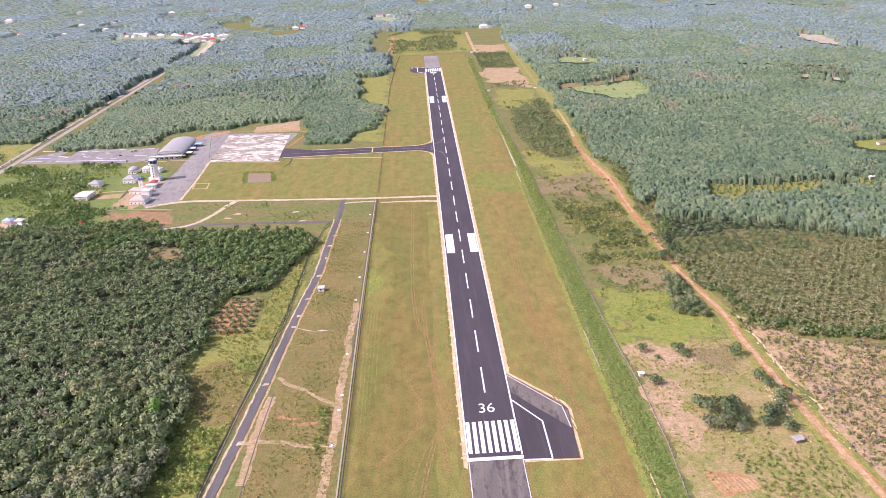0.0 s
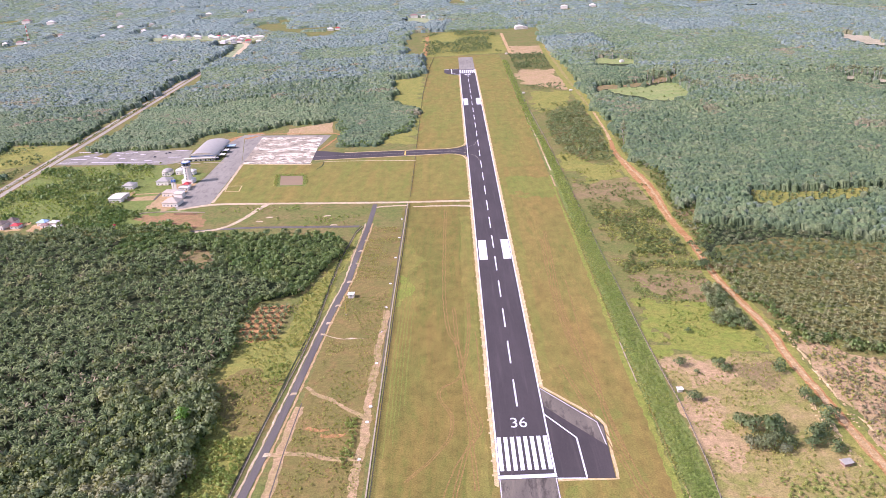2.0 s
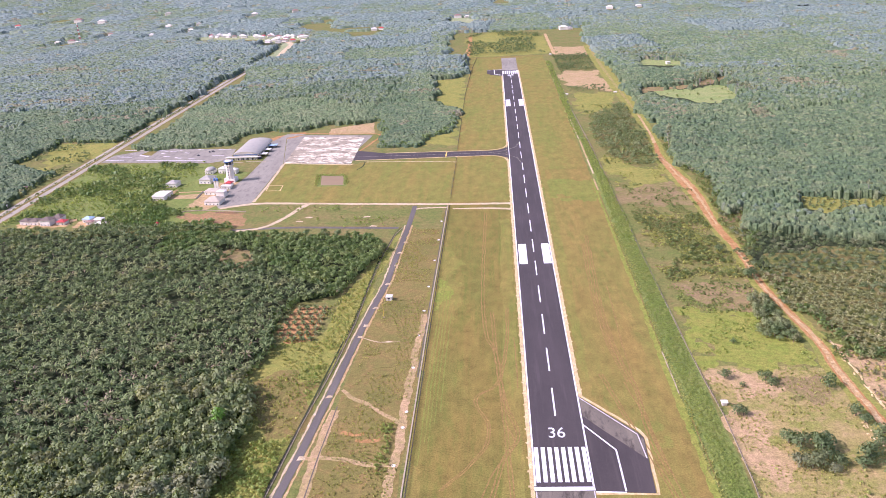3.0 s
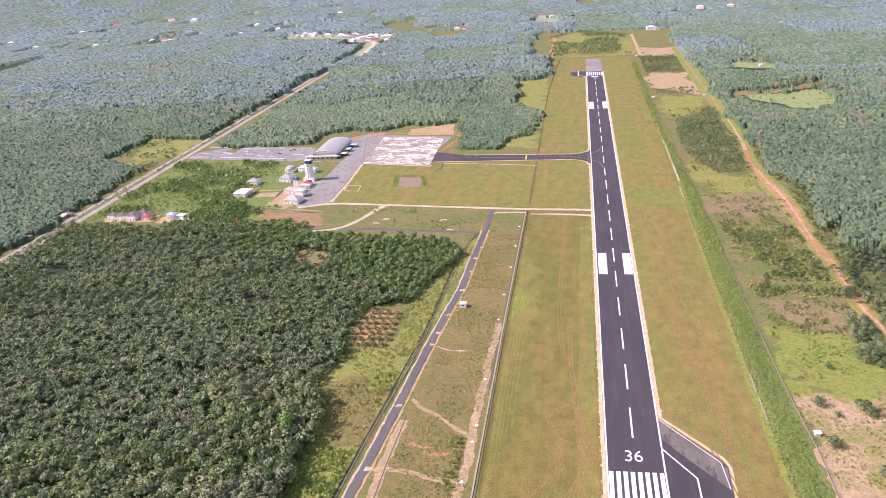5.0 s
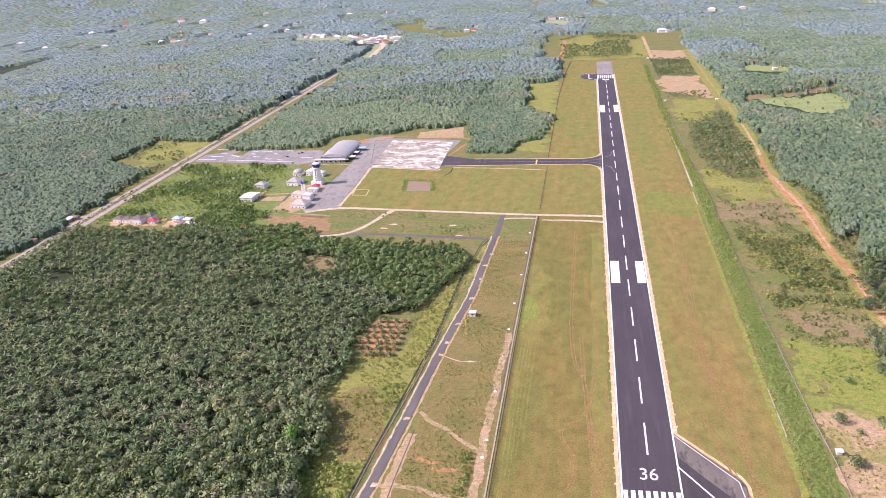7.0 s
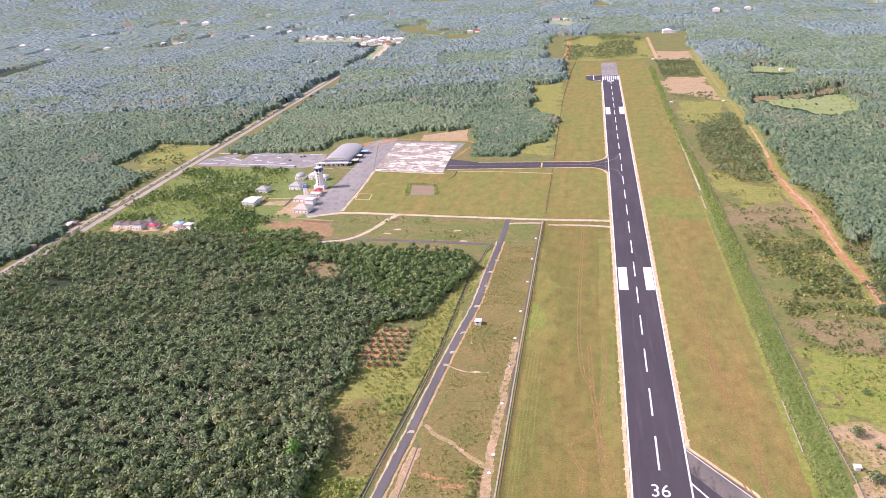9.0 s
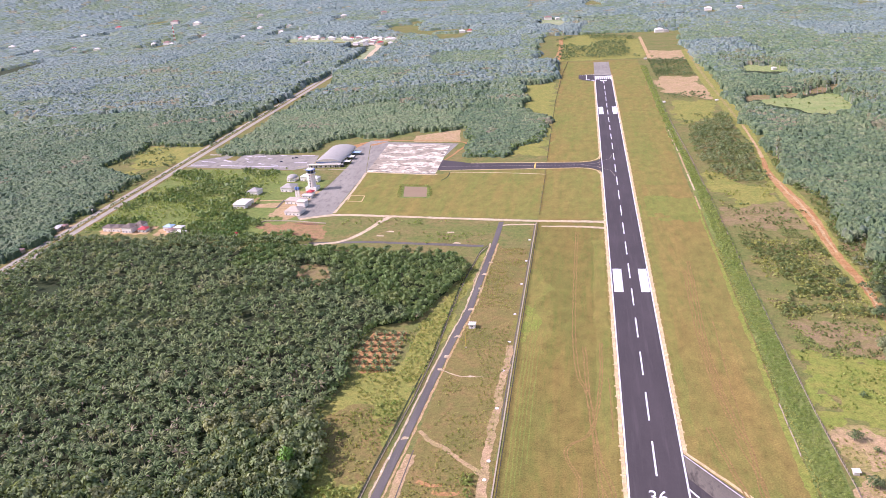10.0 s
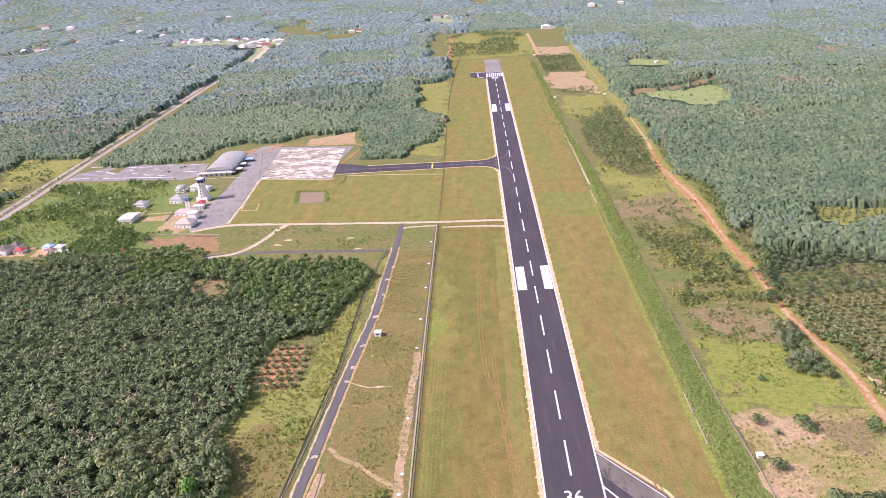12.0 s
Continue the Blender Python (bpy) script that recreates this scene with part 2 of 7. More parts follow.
M["leaf_scrub"] = foliage("scrub_leaves", lin(104, 124, 66), lin(130, 140, 78), lin(116, 130, 70), tree=4, d=lin(146, 146, 86), lo=0.7)
M["leaf_shrub"] = foliage("green_shrub_leaves", lin(106, 130, 70), lin(124, 142, 82), lin(98, 126, 66), tree=5, d=lin(138, 146, 86), lo=0.7)
M["leaf_lime"] = foliage("lime_tree_leaves", lin(100, 148, 54), lin(116, 156, 64), lin(104, 150, 58))
M["leaf_mid"] = foliage("mixed_wood_leaves", lin(108, 124, 82), lin(124, 136, 94), lin(114, 128, 84), tree=8, rough=0.7, spec=0.15, d=lin(136, 140, 100), lo=0.75)
M["leaf_wood"] = foliage("grey_green_wood_leaves", lin(140, 146, 108), lin(158, 158, 120), lin(130, 142, 98), d=lin(166, 160, 122), lo=0.64, spec=0.15)
M["leaf_dark"] = foliage("dark_wood_leaves", lin(100, 120, 76), lin(118, 132, 88), lin(108, 126, 80), tree=10, rough=0.7, spec=0.15, d=lin(132, 138, 96), lo=0.7)


def canopy(name, a, b, d):
    """Closed treetops: a to b from stand to stand, d on single crowns, clumped leaves."""
    n = Nodes(name, 0.6, 0.2)
    col = n.mix(n.step(n.noise(75, 5), 0.42, 0.6), a, b)
    col = n.mix(n.step(n.cells(9.0, (1, 1, 0.02)), 0.7, 0.95, 0.0, 0.75), col, d)
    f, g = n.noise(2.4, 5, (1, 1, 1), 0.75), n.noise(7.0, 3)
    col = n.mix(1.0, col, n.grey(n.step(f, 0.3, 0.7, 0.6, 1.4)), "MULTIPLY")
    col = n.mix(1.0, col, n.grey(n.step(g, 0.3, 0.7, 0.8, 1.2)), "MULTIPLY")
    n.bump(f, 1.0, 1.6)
    return n.done(col)


# the grey and blue greens carry distance haze in their base colour
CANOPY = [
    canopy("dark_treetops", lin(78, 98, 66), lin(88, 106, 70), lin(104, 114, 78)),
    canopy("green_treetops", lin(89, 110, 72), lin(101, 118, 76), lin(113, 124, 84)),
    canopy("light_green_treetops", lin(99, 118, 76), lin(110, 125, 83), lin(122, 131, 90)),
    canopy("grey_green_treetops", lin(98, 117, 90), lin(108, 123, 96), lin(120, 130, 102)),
    canopy("haze_blue_green_treetops", lin(103, 122, 108), lin(113, 129, 114), lin(125, 136, 119)),
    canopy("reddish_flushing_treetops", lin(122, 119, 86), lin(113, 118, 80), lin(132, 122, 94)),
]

# ---- mesh helpers ----


def mesh_from(name, bm, material, smooth=False):
    me = bpy.data.meshes.new(name)
    bm.to_mesh(me)
    bm.free()
    for m in material if isinstance(material, (list, tuple)) else [material]:
        me.materials.append(m)
    if smooth:
        me.polygons.foreach_set("use_smooth", [True] * len(me.polygons))
    return me


def part(name, bm, material, parent, label="", smooth=False):
    ob = new(name, bm if isinstance(bm, bpy.types.Mesh) else mesh_from(name, bm, material, smooth))
    ob.parent = parent
    if label:
        tagged(ob, label)
    return ob


def thing(name, x, y, z=0.0, turn=0.0):
    ob = new(name)
    ob.empty_display_size = 1.0
    ob.matrix_world = pose(x, y, z, 0, 0, turn)
    return ob


def quads(name, V, F, mats, index=None, N=None):
    """A mesh of quads from arrays; corners that no quad uses are left out. N: a normal for each corner."""
    V, F = np.asarray(V), np.asarray(F)
    used = np.zeros(len(V), bool)
    used[F.ravel()] = True
    if not used.all():
        F = (np.cumsum(used) - 1)[F]
        V = V[used]
        N = None if N is None else N[used]
    me = bpy.data.meshes.new(name)
    me.vertices.add(len(V))
    me.vertices.foreach_set("co", np.asarray(V, np.float32).ravel())
    me.loops.add(4 * len(F))
    me.loops.foreach_set("vertex_index", np.asarray(F, np.int32).ravel())
    me.polygons.add(len(F))
    me.polygons.foreach_set("loop_start", np.arange(0, 4 * len(F), 4, dtype=np.int32))
    for m in mats:
        me.materials.append(m)
    if index is not None:
        me.polygons.foreach_set("material_index", np.asarray(index, np.int32))
    me.update(calc_edges=True)
    if N is not None:
        me.normals_split_custom_set_from_vertices(N)
    return me


def box(bm, x0, y0, z0, x1, y1, z1, bevel=0.0):
    made = bmesh.ops.create_cube(bm, size=1.0, matrix=Matrix.LocRotScale(((x0 + x1) / 2, (y0 + y1) / 2, (z0 + z1) / 2), None, (x1 - x0, y1 - y0, z1 - z0)))
    if bevel:
        es = list({e for v in made["verts"] for e in v.link_edges})
        bmesh.ops.bevel(bm, geom=es, offset=bevel, segments=1, affect="EDGES")
    return bm


def boxed(*args):
    return box(bmesh.new(), *args)


def tube(bm, p, q, r0, r1, seg=8):
    p, q = Vector(p), Vector(q)
    d = q - p
    m = Matrix.Translation((p + q) / 2) @ d.to_track_quat("Z", "Y").to_matrix().to_4x4()
    bmesh.ops.create_cone(bm, cap_ends=True, segments=seg, radius1=r0, radius2=r1, depth=d.length, matrix=m)
    return bm


def outline(poly, step, rough, seed):
    """The polygon's edge in short steps, pushed in and out unevenly."""
    out = []
    for (ax, ay), (bx, by) in zip(poly, poly[1:] + poly[:1]):
        n = max(1, int(math.hypot(bx - ax, by - ay) / step))
        for i in range(n):
            x, y = ax + (bx - ax) * i / n, ay + (by - ay) * i / n
            if rough:
                s = max(4 * step, 5 * rough)
                w = noise.noise_vector(Vector((x / s, y / s, seed))) * rough + noise.noise_vector(Vector((x / (2 * step), y / (2 * step), seed + 9))) * min(rough, step) * 0.35
                x, y = x + w.x, y + w.y
            out.append((x, y))
    return out


def slab_mesh(name, poly, z0, z1, material):
    bm = bmesh.new()
    f = bm.faces.new([bm.verts.new((x, y, z1)) for x, y in poly])
    f.normal_update()
    if f.normal.z < 0:
        f.normal_flip()
    r = bmesh.ops.extrude_face_region(bm, geom=[f])
    f_new = [g for g in r["geom"] if isinstance(g, bmesh.types.BMFace)]
    for v in f.verts:
        v.co.z = z0
    bmesh.ops.reverse_faces(bm, faces=[f])
    bmesh.ops.recalc_face_normals(bm, faces=bm.faces[:])
    return mesh_from(name, bm, material)


def patch(name, poly, z, material, label="", category="ground cover", step=4.0, rough=2.5, kind="structure", parent=None):
    z += 0.001 * (len(bpy.data.meshes) % 9)
    ob = new(name, slab_mesh(name, outline(poly, step, rough, len(poly) + poly[0][0] * 0.01), z - 0.3, z, material))
    if parent:
        ob.parent = parent
    else:
        tagged(ob, label, category, kind=kind)
    return ob


def ribbon(line, width):
    """A polygon along a line of points."""
    a, b = [], []
    for i, (x, y) in enumerate(line):
        px, py = line[max(i - 1, 0)]
        qx, qy = line[min(i + 1, len(line) - 1)]
        d = math.hypot(qx - px, qy - py)
        nx, ny = -(qy - py) / d, (qx - px) / d
        w = width[i] if isinstance(width, (list, tuple)) else width
        a.append((x + nx * w / 2, y + ny * w / 2))
        b.append((x - nx * w / 2, y - ny * w / 2))
    return a + b[::-1]


def smooth_line(line, width, step):
    """Points every step along a rounded line, with their widths."""
    P = [Vector((x, y)) for x, y in line]
    W = list(width) if isinstance(width, (list, tuple)) else [width] * len(P)
    out = []
    for i in range(len(P) - 1):
        a, b, c, d = P[max(i - 1, 0)], P[i], P[i + 1], P[min(i + 2, len(P) - 1)]
        n = max(1, int((c - b).length / step))
        for k in range(n):
            t = k / n
            q = 0.5 * ((2 * b) + (c - a) * t + (2 * a - 5 * b + 4 * c - d) * t * t + (3 * b - a - 3 * c + d) * t ** 3)
            out.append((q, W[i] + (W[i + 1] - W[i]) * t))
    out.append((P[-1], W[-1]))
    return out


def band(name, line, width, z, material, label="", category="road", step=3.0, rough=0.5, kind="structure", wander=0.0):
    """A strip of ground along a line, with uneven edges and a little thickness."""
    z += 0.001 * (len(bpy.data.meshes) % 9)
    pts = smooth_line(line, width, step)
    bm = bmesh.new()
    rows = []
    for i, (p, w) in enumerate(pts):
        d = (pts[min(i + 1, len(pts) - 1)][0] - pts[max(i - 1, 0)][0]).normalized()
        nrm = Vector((-d.y, d.x))
        p = p + nrm * wander * (noise.noise(Vector((p.x / 14, p.y / 14, 3.1 + w))) + 0.4 * noise.noise(Vector((p.x / 5, p.y / 5, w))))
        e = [rough * noise.noise(Vector((p.x / (2.5 * step), p.y / (2.5 * step), s + w))) + 0.5 * rough * noise.noise(Vector((p.x / step, p.y / step, s + 5))) for s in (1.3, 7.7)]
        lim = 0.42 * w
        l, r = p + nrm * max(w / 2 + e[0], w / 2 - lim), p - nrm * max(w / 2 + e[1], w / 2 - lim)
        rows.append([bm.verts.new((q.x, q.y, h)) for q, h in ((l, z - 0.25), (l, z), (r, z), (r, z - 0.25))])
    for a, b in zip(rows, rows[1:]):
        for k in range(3):
            bm.faces.new((a[k], a[k + 1], b[k + 1], b[k]))
    bmesh.ops.recalc_face_normals(bm, faces=bm.faces[:])
    if sum(f.normal.z for f in bm.faces) < 0:
        bmesh.ops.reverse_faces(bm, faces=bm.faces[:])
    return tagged(new(name, mesh_from(name, bm, material)), label, category, kind=kind)


def inside(x, y, poly):
    """Which of the points lie in the polygon (arrays)."""
    hit = np.zeros(np.shape(x), bool)
    for (ax, ay), (bx, by) in zip(poly, poly[1:] + poly[:1]):
        if ay != by:
            hit ^= ((ay > y) != (by > y)) & (x < (bx - ax) * (y - ay) / (by - ay) + ax)
    return hit


def hashed(i, j, k=0):
    v = np.sin(i * 127.1 + j * 311.7 + k * 74.7) * 43758.5453
    return v - np.floor(v)


def value_noise(x, y, size, k=0):
    x, y = x / size, y / size
    i, j = np.floor(x), np.floor(y)
    u, v = x - i, y - j
    u, v = u * u * (3 - 2 * u), v * v * (3 - 2 * v)
    return (hashed(i, j, k) * (1 - u) + hashed(i + 1, j, k) * u) * (1 - v) + (hashed(i, j + 1, k) * (1 - u) + hashed(i + 1, j + 1, k) * u) * v


def edge_distance(x, y, poly):
    """Metres to the polygon's border, positive inside it."""
    d = np.full(np.shape(x), 1e9)
    for (ax, ay), (bx, by) in zip(poly, poly[1:] + poly[:1]):
        ux, uy = bx - ax, by - ay
        t = np.clip(((x - ax) * ux + (y - ay) * uy) / (ux * ux + uy * uy + 1e-9), 0, 1)
        d = np.minimum(d, np.hypot(x - ax - t * ux, y - ay - t * uy))
    return np.where(inside(x, y, poly), d, -d)


def cover(x, y, poly, soft, wide=18.0):
    """Above zero where a ground cover grows: its border wanders and frays over soft metres."""
    k = int(abs(poly[0][0]) + abs(poly[0][1])) % 97
    n = 0.55 * value_noise(x, y, wide, k) + 0.3 * value_noise(x + 31, y - 17, wide / 3, k + 1) + 0.15 * value_noise(x, y, wide / 8, k + 2) - 0.5
    return edge_distance(x, y, poly) / soft + 3.2 * n


def ragged(name, poly, z, material, label, category, soft=8.0, cell=0.0, wide=18.0, bias=0.0):
    """A flat ground cover with a frayed border and holes."""
    xs, ys = [q[0] for q in poly], [q[1] for q in poly]
    x0, y0, x1, y1 = min(xs) - soft, min(ys) - soft, max(xs) + soft, max(ys) + soft
    cell = cell or max(1.6, math.sqrt((x1 - x0) * (y1 - y0)) / 55)
    X, Y = np.meshgrid(np.arange(x0, x1 + cell, cell), np.arange(y0, y1 + cell, cell))
    f = cover(X, Y, poly, soft, wide) - bias
    z += 0.001 * (len(bpy.data.meshes) % 9)
    V, F, seen = [], [], {}

    def vert(key, x, y):
        if key not in seen:
            seen[key] = len(V)
            V.append((x, y, z))
        return seen[key]

    n, m = f.shape
    pos = f > 0
    count = pos[:-1, :-1].astype(int) + pos[:-1, 1:] + pos[1:, 1:] + pos[1:, :-1]
    for i, j in zip(*np.nonzero(count)):
        c = ((i, j), (i, j + 1), (i + 1, j + 1), (i + 1, j))
        face = []
        for a, b in zip(c, c[1:] + c[:1]):
            if pos[a]:
                face.append(vert(a, X[a], Y[a]))
            if pos[a] != pos[b]:
                t = f[a] / (f[a] - f[b])
                face.append(vert((min(a, b), max(a, b)), X[a] + t * (X[b] - X[a]), Y[a] + t * (Y[b] - Y[a])))
        if len(face) > 2:
            F.append(face)
    me = bpy.data.meshes.new(name)
    me.from_pydata(V, [], F)
    me.materials.append(material)
    return tagged(new(name, me), label, category, kind="structure")

# ---- land: one sheet to the horizon ----
CX, CY = -30.0, -310.0


def land_height(x, y):
    """Flat round the airfield; far off it rises to fill the top of the camera's view."""
    r = np.hypot(x - CX, y - CY)
    f = np.clip((r - 3500) / 1300, 0, 1)
    return f * f * (3 - 2 * f) * (105 + 50 * value_noise(x, y, 900.0, 5))


def make_ground():
    radii = [0, 150, 300, 450, 600, 800, 1000, 1300, 1600, 2000, 2500, 3000, 3500, 3700, 3900, 4100, 4300, 4500, 4700, 4900]
    seg = 144
    V, F = [], []
    for r in radii:
        for k in range(seg):
            a = 2 * math.pi * k / seg
            x, y = CX + r * math.sin(a), CY + r * math.cos(a)
            V.append((x, y, float(land_height(np.array(x), np.array(y))) - (0.5 if r > 3400 else 0)))
    for i in range(len(radii) - 1):
        for k in range(seg):
            F.append((i * seg + k, i * seg + (k + 1) % seg, (i + 1) * seg + (k + 1) % seg, (i + 1) * seg + k))
    F = [f[::-1] for f in F]
    me = quads("ground", V, F, [M["wild"]])
    bm = bmesh.new()
    bm.from_mesh(me)
    bmesh.ops.remove_doubles(bm, verts=bm.verts[:], dist=0.01)
    bmesh.ops.recalc_face_normals(bm, faces=bm.faces[:])
    bm.to_mesh(me)
    bm.free()
    return tagged(new("ground", me), "rough olive and brown wild grass over flat open land", "ground", kind="structure")


ground = make_ground()

# land cover, in metres from the middle of the near runway threshold
FOREST_A = [(-545, 180), (-545, 405), (-470, 394), (-290, 378), (-165, 364), (-137, 345), (-130, 325), (-148, 275), (-152, 232), (-186, 222), (-194, 176), (-186, 150), (-191, 103), (-176, 60), (-175, 43), (-178, 15), (-188, -80), (-420, -80)]
FOREST_N = [(-530, 722), (-400, 735), (-385, 800), (-330, 812), (-270, 840), (-205, 850), (-190, 770), (-185, 690), (-125, 680), (-112, 750), (-90, 800), (-90, 900), (-130, 960), (-140, 1170), (-86, 1200), (-88, 1420), (-140, 1460), (-140, 1900), (-556, 1900), (-556, 1420), (-526, 1320)]
FOREST_R = [(186, 138), (215, 106), (258, 90), (340, 55), (420, 20), (900, 500), (1500, 1500), (1500, 1900), (250, 1900), (186, 1700), (178, 560), (196, 430), (184, 370), (173, 300), (174, 230)]
FOREST_W = [(-576, 250), (-578, 620), (-665, 660), (-668, 800), (-578, 790), (-569, 1900), (-2600, 1900), (-900, 520), (-640, 260)]
BUSH = [(-263, 362), (-124, 362), (-124, 291), (-151, 238), (-181, 252), (-223, 290)]
CLEARED = [(-286, 340), (-252, 336), (-238, 302), (-254, 292), (-270, 304)]
BLOCK = [(93, 740), (104, 800), (128, 850), (150, 880), (162, 900), (160, 700), (155, 560), (131, 562), (97, 612)]
DARK_TREES = [(151, 216), (163, 214), (164, 138), (140, 152)]
CLEAR = {
    "open_slope": ([(262, 433), (440, 428), (440, 408), (368, 404), (273, 394), (252, 406)], "yellow"),
    "brown_slope": ([(180, 412), (208, 400), (200, 372), (178, 374)], "brown"),
    "green_field": ([(225, 985), (285, 1000), (330, 1018), (352, 975), (338, 905), (290, 880), (255, 915), (228, 955)], "pasture"),
    "felled_strip": ([(195, 1010), (295, 1040), (362, 1090), (362, 1060), (300, 1008), (200, 975)], "brown"),
    "pale_field": ([(250, 1310), (335, 1280), (318, 1207), (246, 1243)], "pasture"),
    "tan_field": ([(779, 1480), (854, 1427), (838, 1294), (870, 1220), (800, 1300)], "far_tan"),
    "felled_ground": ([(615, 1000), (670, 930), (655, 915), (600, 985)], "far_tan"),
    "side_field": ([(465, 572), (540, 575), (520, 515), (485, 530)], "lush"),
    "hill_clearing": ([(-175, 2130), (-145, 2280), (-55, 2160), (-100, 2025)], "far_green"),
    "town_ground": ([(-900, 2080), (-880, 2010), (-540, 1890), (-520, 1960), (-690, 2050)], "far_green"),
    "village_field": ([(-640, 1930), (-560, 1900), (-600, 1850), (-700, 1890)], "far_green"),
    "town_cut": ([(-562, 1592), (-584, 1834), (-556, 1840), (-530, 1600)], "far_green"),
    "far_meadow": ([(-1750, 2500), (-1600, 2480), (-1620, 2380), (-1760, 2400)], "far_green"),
}
# dark litter sheets also keep bright ground from showing between the crowns
ragged("forest_floor", FOREST_A, 0.03, M["litter"], "dark leaf litter under dense plantation palms", "forest floor", 5, 0, 40.0, 0.5)
ragged("forest_floor", FOREST_N, 0.03, M["litter"], "dark leaf litter under dense woodland", "forest floor", 14, 0, 40.0, 0.5)
ragged("forest_floor", FOREST_R, 0.03, M["litter"], "dark leaf litter under palms and rubber trees", "forest floor", 14, 0, 40.0, 0.5)
ragged("forest_floor", FOREST_W, 0.03, M["litter"], "dark leaf litter under roadside plantation palms", "forest floor", 14, 0, 40.0, 0.5)
ragged("weedy_field", [(188, 140), (258, 92), (340, 57), (425, 22), (600, 230), (600, 300), (178, 300), (176, 230)], 0.06, M["wild"], "weedy ground between rows of young palms", "field", 8)
patch("forest_floor", BLOCK, 0.05, M["wild"], "weedy ground under a small open wood", "forest floor", 5, 2)
for n_, (poly_, m_) in CLEAR.items():
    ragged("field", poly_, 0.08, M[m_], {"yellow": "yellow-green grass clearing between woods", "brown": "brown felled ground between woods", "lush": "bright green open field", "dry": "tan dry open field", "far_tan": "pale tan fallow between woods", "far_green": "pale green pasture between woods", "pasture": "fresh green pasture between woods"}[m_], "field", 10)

# airfield grass
patch("mown_grass", [(-79, -130), (-79, 1425), (72, 1425), (73, -130)], 0.05, M["strip"], "mown olive-yellow airfield grass with tyre tracks", "grass", 12, 1.0)
patch("mown_grass", [(-292, 478), (-292, 628), (-207, 612), (-185, 628), (-80, 628), (-80, 456)], 0.05, M["strip_green"], "mown grass between apron and taxiway", "grass", 8, 1.0)
ragged("lush_grass", [(-79, 462), (-79, 625), (-17, 620), (-17, 455)], 0.08, M["strip_green"], "greener mown grass beside the taxiway", "grass", 11)
ragged("mown_grass", [(-78, -90), (-78, 450), (-18, 450), (-18, -90)], 0.06, M["strip_dark"], "deeper green and brown mown grass beside the runway", "grass", 7, 2.4, 40.0)
ragged("mown_grass", [(-76, 668), (-66, 1400), (-18, 1400), (-18, 668)], 0.06, M["strip_green"], "greener mown grass beyond the taxiway", "grass", 7, 5.0, 60.0, -0.4)
ragged("mown_grass", [(18, 560), (18, 1400), (68, 1400), (71, 560)], 0.06, M["strip_green"], "greener mown grass along the far runway", "grass", 7, 5.0, 60.0)
patch("lush_grass", [(-30, -60), (-28, 400), (-19, 400), (-19, -60)], 0.08, M["strip_green"], "narrow greener grass along the runway edge", "grass", 5, 2.0)
ragged("lush_grass", [(-80, 120), (-80, 330), (-60, 300), (-66, 180)], 0.08, M["strip_green"], "greener grass by the perimeter wall", "grass", 11)
ragged("yellow_grass", [(17, 470), (17, 520), (72, 515), (72, 440)], 0.08, M["strip_mow"], "yellowish worn grass beside the runway", "grass", 11)
patch("dry_grass", [(-132, -60), (-126, 180), (-110, 380), (-82, 380), (-84, -60)], 0.04, M["dry"], "dry brown grass with weeds inside the fence", "grass", 6, 2.0)
ragged("scrub_grass", [(-200, -60), (-178, 60), (-190, 105), (-184, 155), (-158, 160), (-150, 232), (-128, 330), (-120, 375), (-129, 250), (-140, 130), (-150, 15), (-160, -60)], 0.04, M["yellow"], "olive weedy grass outside the fence", "grass", 4)
ragged("dry_grass", [(-178, 62), (-190, 100), (-170, 128), (-146, 100), (-148, 50), (-165, 45)], 0.07, M["dry"], "dry straw-coloured weeds by the wood", "grass", 7)
ragged("yellow_grass", [(-286, 392), (-286, 466), (-130, 452), (-122, 388)], 0.05, M["wild"], "patchy yellow grass between service roads", "grass", 11)
patch("shrub_ground", [(-545, 432), (-545, 662), (-395, 645), (-375, 620), (-330, 600), (-330, 470), (-290, 440), (-290, 400), (-420, 412), (-440, 440)], 0.04, M["canal"], "green weedy ground round the station houses", "ground cover", 6, 3)
patch("canal_verge", [(74, -130), (75, 1330), (84, 1330), (84, 700), (91, 480), (91, -130)], 0.06, M["canal"], "rank green weeds along the boundary ditch", "ground cover", 8, 1.0)
ragged("weedy_field", [(93, -130), (94, 115), (170, 115), (178, -130)], 0.04, M["fallow"], "weedy field with bare spots beside the track", "field", 5)
ragged("lush_grass", [(94, 116), (97, 198), (146, 188), (166, 116)], 0.06, M["lush"], "fresh green pasture beside the fence", "field", 11)
ragged("bare_ground", [(96, 112), (127, 110), (134, 80), (107, 78)], 0.08, M["pink"], "bare pinkish soil", "bare ground", 7)
ragged("bare_ground", [(98, 66), (118, 62), (118, 20), (104, -10), (95, 20)], 0.08, M["pink"], "bare pinkish soil with dead weeds", "bare ground", 7)
ragged("bare_ground", [(128, 108), (160, 104), (158, 70), (136, 78)], 0.07, M["brown"], "dry brown ground", "bare ground", 7)
patch("tilled_plot", [(103, -22), (121, -24), (129, -36), (107, -41)], 0.1, M["orange"], "orange tilled plot with raised beds", "field", 3, 0.8)
ragged("brown_field", [(100, 242), (156, 238), (150, 192), (112, 200)], 0.07, M["brown"], "brown cleared ground with stubble", "field", 11)
ragged("lush_grass", [(95, 250), (100, 395), (163, 395), (164, 250)], 0.05, M["wild"], "olive scrubland grass", "field", 11)
